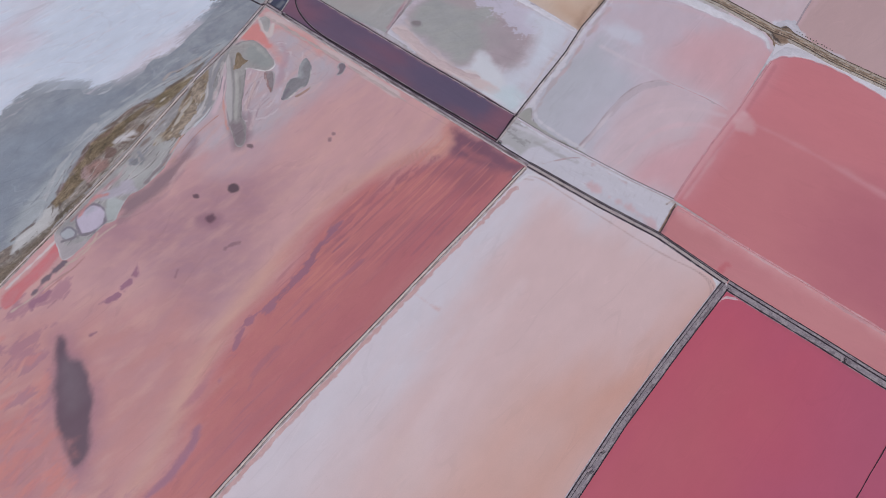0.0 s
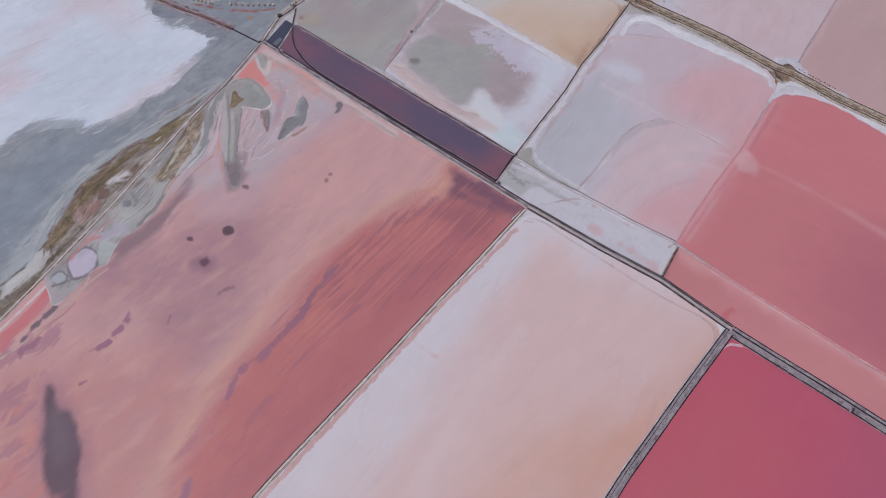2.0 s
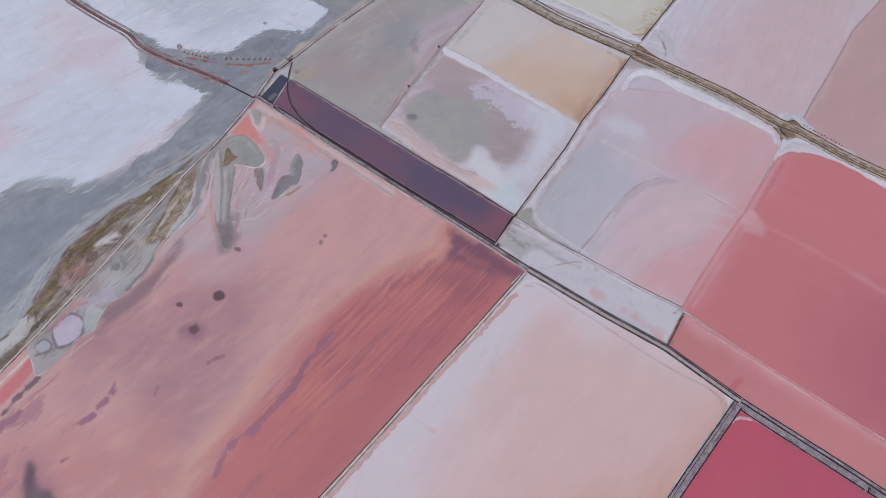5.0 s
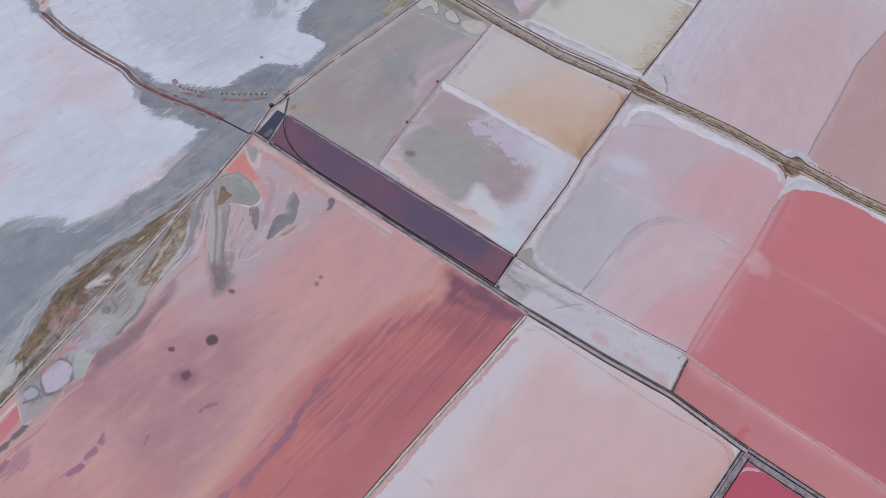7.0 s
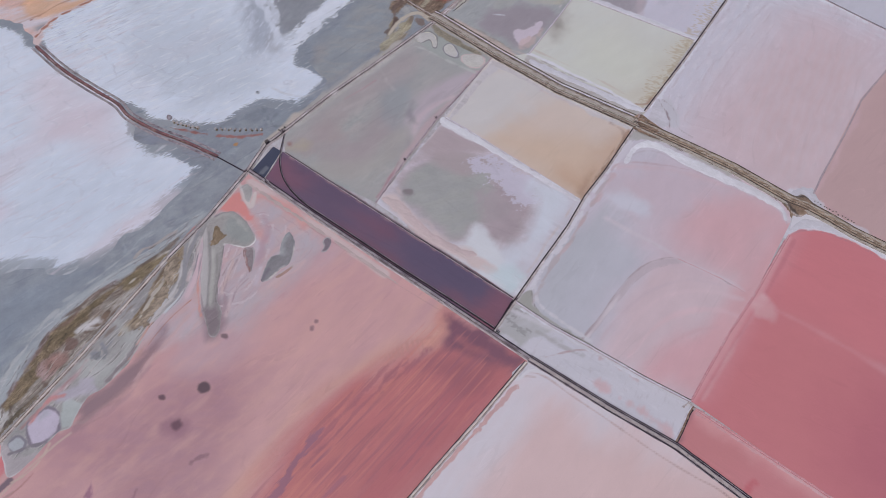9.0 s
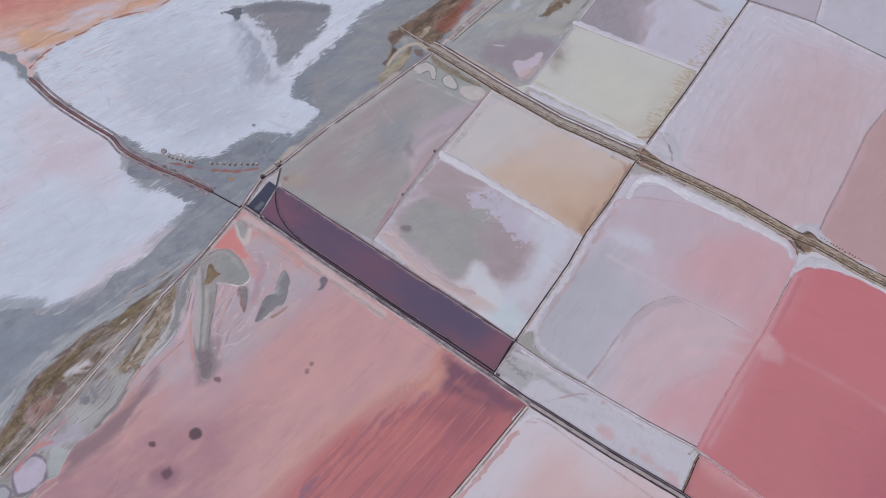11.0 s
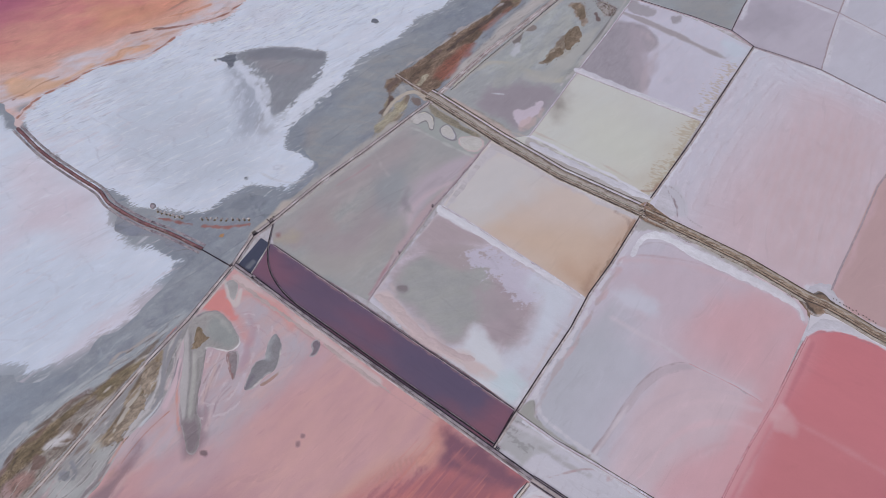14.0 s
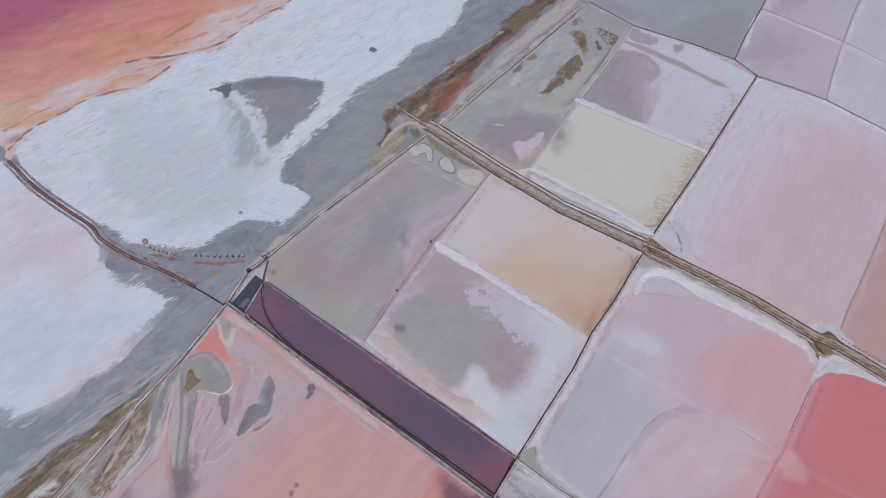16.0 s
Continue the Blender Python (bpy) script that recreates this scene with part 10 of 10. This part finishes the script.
levee("salt_ridge", [(129.7, 34.4), (126.9, 30.9), (114.9, 16.8), (98.8, -2.8)], 0.2, 0.3, DARK, "dark timber partition in a brine pond", category="ridge", slope=0.12)
levee("levee", [(69.7, 97.2), (73.2, 102.3), (75.6, 106.6), (77.4, 108.7)], 0.9, 0.3, RUBBLE, "low rubbly brown bank between pale and salmon ponds", (EDGE(0.35, 0.32, 0.2), ("verge", -0.5, 0.2, -0.2, 0.3, CRUST, "white salt-crusted verge")), slope=0.3, wobble=0.2)
levee("levee", [(-164.7, 256.4), (-150.8, 244.1), (-135.8, 233.7), (-124.3, 226.2), (-118.5, 220.1), (-106.6, 213.0), (-93.4, 207.3), (-81.3, 201.1)], 0.7, 0.5, REDBANK, "rust-red earth dyke across the salt flat", (WEED(0.45, 0.45, 0.1), ("verge", -1.7, 0.55, -0.25, 0.12, GREYBANK, "grey spoil along the dyke"), ("verge", 1.7, 0.5, -0.25, 0.1, GREYBANK, "grey spoil along the dyke")), rounded=True)
levee("pipe", [(-81.7, 201.1), (-70.1, 194.2)], 0.3, 0.3, DARK, "dark pipe over the mud", category="pipe", slope=0.1)
levee("curved_wall", [(-58.0, 211.7), (-58.5, 205.3), (-58.2, 198.6), (-56.8, 193.2), (-54.2, 188.4), (-50.6, 183.9), (-45.9, 179.6), (-40.1, 175.4), (-29.4, 167.7), (-11.2, 154.5), (6.0, 142.5), (18.2, 133.7)], 0.28, 0.4, DARK, "dark curved wall through the purple channel", (("coping", -0.3, 0.07, -0.2, 0.44, GREYBANK, "grey coping"),), category="wall", slope=0.1, wobble=0.02, rounded=True)

# ---- growth, stones, gates and heaps ----
LEAF = bank_material("marsh_growth", tone(110, 98, 82), tone(94, 84, 74), scale=0.8)
RUSTLEAF = bank_material("rusty_growth", tone(112, 92, 82), tone(92, 80, 74), scale=0.8)


def tufts(name, areas, count, low, high, material, label, seed, along=None):
    """Many small tufts of blades strewn over areas, or along a line."""
    rng = np.random.default_rng(seed)
    spots = []
    while len(spots) < count:
        if along is not None:
            p = along[rng.integers(len(along))] + rng.normal(0, 0.35, 2)
            if value_noise(np.array([p[0] / 4]), np.array([p[1] / 4]), seed)[0] > -0.1:
                spots.append(p)
            continue
        poly = smooth(areas[rng.integers(len(areas))])
        lo, hi = poly.min(0), poly.max(0)
        p = rng.uniform(lo, hi, (400, 2))
        inside = line_distance(p[:, 0], p[:, 1], poly, True) > 0.1
        thick = fbm(p[:, 0], p[:, 1], 5.0, seed, 48, 3) > -0.1
        spots.extend(p[inside & thick][:60])
    verts, faces = [], []
    for p in spots[:count]:
        r = rng.uniform(low, high)
        base = rng.uniform(0, 6.28)
        for k in range(7):
            a = base + k * 0.9 + rng.uniform(-0.3, 0.3)
            reach, lift, wide = r * rng.uniform(0.5, 1.0), r * rng.uniform(0.35, 0.9), 0.3 * r
            c, s = math.cos(a), math.sin(a)
            n = len(verts)
            z = 0.02 if along is None else 0.6
            verts += [(p[0] - s * wide, p[1] + c * wide, z), (p[0] + s * wide, p[1] - c * wide, z),
                      (p[0] + c * reach + s * wide * 0.5, p[1] + s * reach - c * wide * 0.5, z + lift), (p[0] + c * reach * 1.2, p[1] + s * reach * 1.2, z + lift * 0.7)]
            faces.append((n, n + 1, n + 2, n + 3))
    m = bpy.data.meshes.new(name)
    m.from_pydata(verts, [], faces)
    m.materials.append(material)
    return tagged(new(name, m), label, "plants", kind="stuff")


OLIVE = [(-90.1, 164.6), (-94.9, 159.4), (-100.1, 154.3), (-105.3, 149.3), (-110.9, 143.8), (-115.9, 137.1), (-121.4, 130.7), (-123.8, 124.9), (-126.2, 120.0), (-128.1, 112.0), (-128.8, 105.6), (-125.1, 109.0), (-121.4, 117.8), (-117.5, 127.7), (-111.9, 134.7), (-107.8, 142.4), (-100.2, 151.3), (-93.7, 158.4)]
LOWER = [(-146.6, 67.7), (-139.1, 78.0), (-132.1, 88.8), (-126.4, 98.9), (-119.8, 110.6), (-124.5, 106.3), (-127.4, 99.3), (-132.1, 92.4), (-137.4, 86.3), (-145.2, 80.8)]
INNER = [(-87.7, 162.1), (-86.0, 156.5), (-85.7, 146.5), (-88.7, 140.4), (-91.9, 135.6), (-96.4, 133.3), (-96.7, 140.3), (-92.9, 147.7), (-90.1, 155.1)]
RUSTY = [(-19.4, 278.0), (-16.9, 288.1), (-12.4, 292.4), (-5.6, 299.4), (6.3, 313.2), (13.6, 318.6), (23.7, 327.9), (29.2, 339.3), (40.1, 351.3), (54.7, 355.5), (47.6, 347.4), (36.5, 333.6), (31.3, 329.4), (21.5, 317.6), (11.0, 299.5), (2.1, 284.8), (-5.0, 275.7), (-14.0, 284.3)]
tufts("marsh_growth", [OLIVE, OLIVE, LOWER, INNER], 1500, 0.08, 0.2, LEAF, "low olive-brown salt-marsh growth on the mud", 3)
tufts("marsh_growth", [RUSTY], 1100, 0.08, 0.24, RUSTLEAF, "low rusty brown growth beside the dyke", 4)
tufts("marsh_growth", [[(44.3, 294.8), (47.9, 301.5), (52.2, 310.1), (57.2, 312.6), (60.9, 310.9), (60.3, 304.6), (56.0, 299.9), (46.0, 293.2)], [(60.4, 333.1), (64.4, 334.6), (67.8, 332.0), (68.1, 325.3), (63.3, 324.5)], [(69.6, 336.6), (75.8, 335.1), (79.4, 329.8), (76.6, 323.9), (72.2, 328.3)], [(-77.1, 169.4), (-76.4, 171.3), (-74.3, 168.2), (-71.6, 167.6), (-73.3, 165.7), (-75.4, 163.2), (-77.2, 163.4)]], 420, 0.1, 0.28, LEAF, "brown growth on silt patches", 5)
tufts("levee_growth", [], 760, 0.08, 0.22, RUSTLEAF, "dark dry growth on the levee crown", 6, np.concatenate([offset_line(resample([(21.4, 253.7), (35.8, 242.9), (46.1, 234.8), (55.5, 229.3)], 0.8, False), 1.5), offset_line(resample([(81.3, 212.6), (93.6, 205.4), (107.0, 196.7), (121.0, 185.6)], 0.8, False), 1.2), offset_line(resample([(76.0, 216.8), (93.6, 205.4), (107.0, 196.7), (121.0, 185.6)], 0.8, False), 2.7), offset_line(resample([(81.3, 212.6), (93.6, 205.4), (118.1, 188.5)], 0.8, False), -1.9), offset_line(resample([(124.1, 183.6), (129.7, 180.8), (136.3, 175.8), (142.9, 170.1)], 0.8, False), 1.0)]))


def lump(name, r, h, seed, material):
    """An uneven mound or stone."""
    bm = bmesh.new()
    bmesh.ops.create_icosphere(bm, subdivisions=2, radius=1.0)
    for v in bm.verts:
        k = 1 + 0.35 * noise.noise(v.co * 1.7 + Vector((seed, 0, 0)))
        v.co = Vector((v.co.x * r * k, v.co.y * r * k, max(v.co.z, -0.35) * h * k))
    m = bpy.data.meshes.new(name)
    bm.to_mesh(m)
    bm.free()
    m.materials.append(material)
    return new(name, m)


def strew(name, line, spacing, r, h, material, label, category, group, level, jitter, seed):
    rng = random.Random(seed)
    kinds = [lump(name, r, h, seed + k, material) for k in range(3)]
    for k in kinds:
        tagged(k, label, category, group)
    pts = resample(line, spacing, False)
    for i, (x, y) in enumerate(pts):
        x, y = x + rng.uniform(-jitter, jitter), y + rng.uniform(-jitter, jitter)
        m = pose(x, y, level, 0, 0, rng.uniform(0, 360))
        if i < 3:
            kinds[i].matrix_basis = m
            kinds[i].scale = (1, rng.uniform(0.7, 1.0), 1)
        else:
            copy_thing(kinds[i % 3], m)


strew("stone", [(5.6, 278.8), (20.4, 296.9), (38.1, 317.0), (63.5, 346.7)], 0.85, 0.27, 0.35, STONE, "dark stone set along the dyke foot", "stone", "stones along the dyke", 0.12, 0.08, 5)
strew("mound", [(-100.9, 217.3), (-96.4, 215.9), (-90.7, 214.5)], 1.6, 0.55, 0.6, SAND, "pale heap of spoil in a row on the mud", "heap", "spoil mounds", -0.05, 0.15, 6)
strew("mound", [(-84.3, 214.3), (-76.0, 213.9), (-66.8, 214.2)], 1.9, 0.5, 0.6, SAND, "pale heap of spoil in a row on the mud", "heap", "spoil mounds", -0.05, 0.15, 7)
strew("shrub_clump", [(-100.3, 216.6), (-95.8, 215.2), (-91.0, 214.1)], 1.7, 0.4, 0.5, LEAF, "dark low clump beside the spoil heaps", "shrub", "clumps by the heaps", -0.05, 0.2, 8)
strew("shrub_clump", [(-83.7, 213.6), (-75.9, 213.2), (-67.0, 213.5)], 2.2, 0.4, 0.5, LEAF, "dark low clump beside the spoil heaps", "shrub", "clumps by the heaps", -0.05, 0.2, 9)
strew("stone", [(133.1, 183.1), (137.5, 179.7), (144.5, 174.5)], 1.1, 0.26, 0.3, STONE, "dark stone on the crusted levee foot", "stone", "stones by the levee", 0.12, 0.3, 10)
strew("stone", [(74.4, 108.7), (76.4, 110.0), (77.6, 107.9)], 0.9, 0.4, 0.4, SAND, "pale stone at a pond corner", "stone", "corner stones", 0.15, 0.3, 11)
strew("mound", [(-103.1, 219.7), (-102.6, 219.2)], 1.0, 1.1, 0.9, GREYBANK, "rounded grey heap beside the red dyke", "heap", "", -0.08, 0.0, 12)


for side, seed in ((-1.7, 21), (1.7, 22)):
    run = offset_line(resample([(-164.7, 256.4), (-150.8, 244.1), (-135.8, 233.7), (-124.3, 226.2), (-118.5, 220.1)], 1.0, True), side)
    strew("shrub_clump", run[2:-1], 1.3, 0.42, 0.3, SCRUB, "grey scrubby clump beside the rust-red dyke", "shrub", "scrub along the red dyke", -0.04, 0.25, seed)
def box(bm, x, y, z, sx, sy, sz):
    made = bmesh.ops.create_cube(bm, size=1.0, matrix=Matrix.Translation((x, y, z)) @ Matrix.Diagonal((sx, sy, sz, 1)))
    bmesh.ops.bevel(bm, geom=list({e for v in made["verts"] for e in v.link_edges}), offset=0.02, segments=1, affect="EDGES")


def part(name, boxes, material, parent, label=""):
    bm = bmesh.new()
    for b in boxes:
        box(bm, *b)
    m = bpy.data.meshes.new(name)
    bm.to_mesh(m)
    bm.free()
    m.materials.append(material)
    ob = new(name, m)
    ob.parent = parent
    return tagged(ob, label) if label else ob


def sluice(x, y, turn, wide, label, level=0.3):
    """A small timber gate: four posts, two beams, a sliding board and a plank bridge."""
    top = new("sluice_gate")
    wide *= 0.8
    for sx in (-1, 1):
        for sy in (-1, 1):
            part("post", [(sx * wide / 2, sy * 0.25, 0.35, 0.11, 0.11, 1.1)], DARK, top)
    for sy in (-1, 1):
        part("beam", [(0, sy * 0.25, 0.85, wide + 0.3, 0.1, 0.1)], DARK, top)
    part("gate_board", [(0, 0, 0.3, wide - 0.12, 0.06, 0.8)], DARK, top, "dark wet gate board")
    for k in range(2):
        part("plank", [(0, 0.6 + 0.26 * k, 0.4, wide + 0.6, 0.22, 0.06)], DULLRIDGE, top, "weathered grey plank")
    top.matrix_basis = pose(x, y, level, 0, 0, turn)
    return tagged(top, label, "sluice gate", "sluice gates")


for (x, y), turn, wide, label in (([(74.8, 218.0)][0], -30, 2.2, "timber sluice gate at a levee crossing"), ([(76.7, 220.9)][0], 60, 1.6, "timber sluice gate beside brown rubble"),
                                  ([(-58.5, 212.4)][0], 40, 1.8, "timber sluice gate at the channel head"), ([(-69.8, 194.0)][0], 40, 1.2, "timber sluice gate where the pipe meets the dyke"),
                                  ([(19.3, 132.2)][0], -32, 1.3, "timber sluice gate at the channel end"), ([(25.7, 143.7)][0], 55, 1.0, "small timber sluice gate at a pond corner"),
                                  ([(-12.5, 199.9)][0], -35, 0.6, "small timber sluice gate in a salt ridge"), ([(-1.3, 219.8)][0], -35, 0.6, "small timber sluice gate in a salt ridge"),
                                  ([(-61.7, 189.4)][0], -34, 0.9, "small timber sluice gate by the slate-blue cell"), ([(120.5, 55.6)][0], 60, 1.6, "timber sluice gate in the grey bank"),
                                  ([(42.0, 23.1)][0], 35, 1.4, "timber crossing on the grey bank"), ([(45.7, 28.4)][0], 35, 1.2, "timber crossing on the grey bank")):
    sluice(x, y, turn, wide, label)

hut = new("pump_box")
part("body", [(0, 0, 0.7, 1.3, 1.0, 1.4)], DARK, hut, "dark boarded sides")
part("lid", [(0, 0, 1.45, 1.5, 1.2, 0.1)], STONE, hut, "dark felted lid")
part("pipe", [(0.9, 0.1, 0.4, 0.7, 0.25, 0.25)], DARK, hut)
hut.matrix_basis = pose(*[(-63.8, 207.1)][0], 0.2, 0, 0, 40)
tagged(hut, "small dark pump box on the sandy dyke", "pump box")
strew("stone", [(73.8, 215.1), (78.9, 216.1), (81.6, 214.2)], 0.8, 0.35, 0.35, RUBBLE, "brown rubble stone on the levee", "stone", "rubble on the levee", 0.65, 0.9, 13)
strew("stone", [(74.4, 218.9), (78.5, 219.9)], 0.7, 0.3, 0.35, RUBBLE, "brown rubble stone on the levee", "stone", "rubble on the levee", 0.65, 0.7, 14)
strew("stone", [(-60.8, 214.1), (-59.8, 213.1), (-58.1, 214.6)], 0.9, 0.35, 0.4, STONE, "dark stone at the channel head", "stone", "stones at the channel head", 0.3, 0.5, 15)
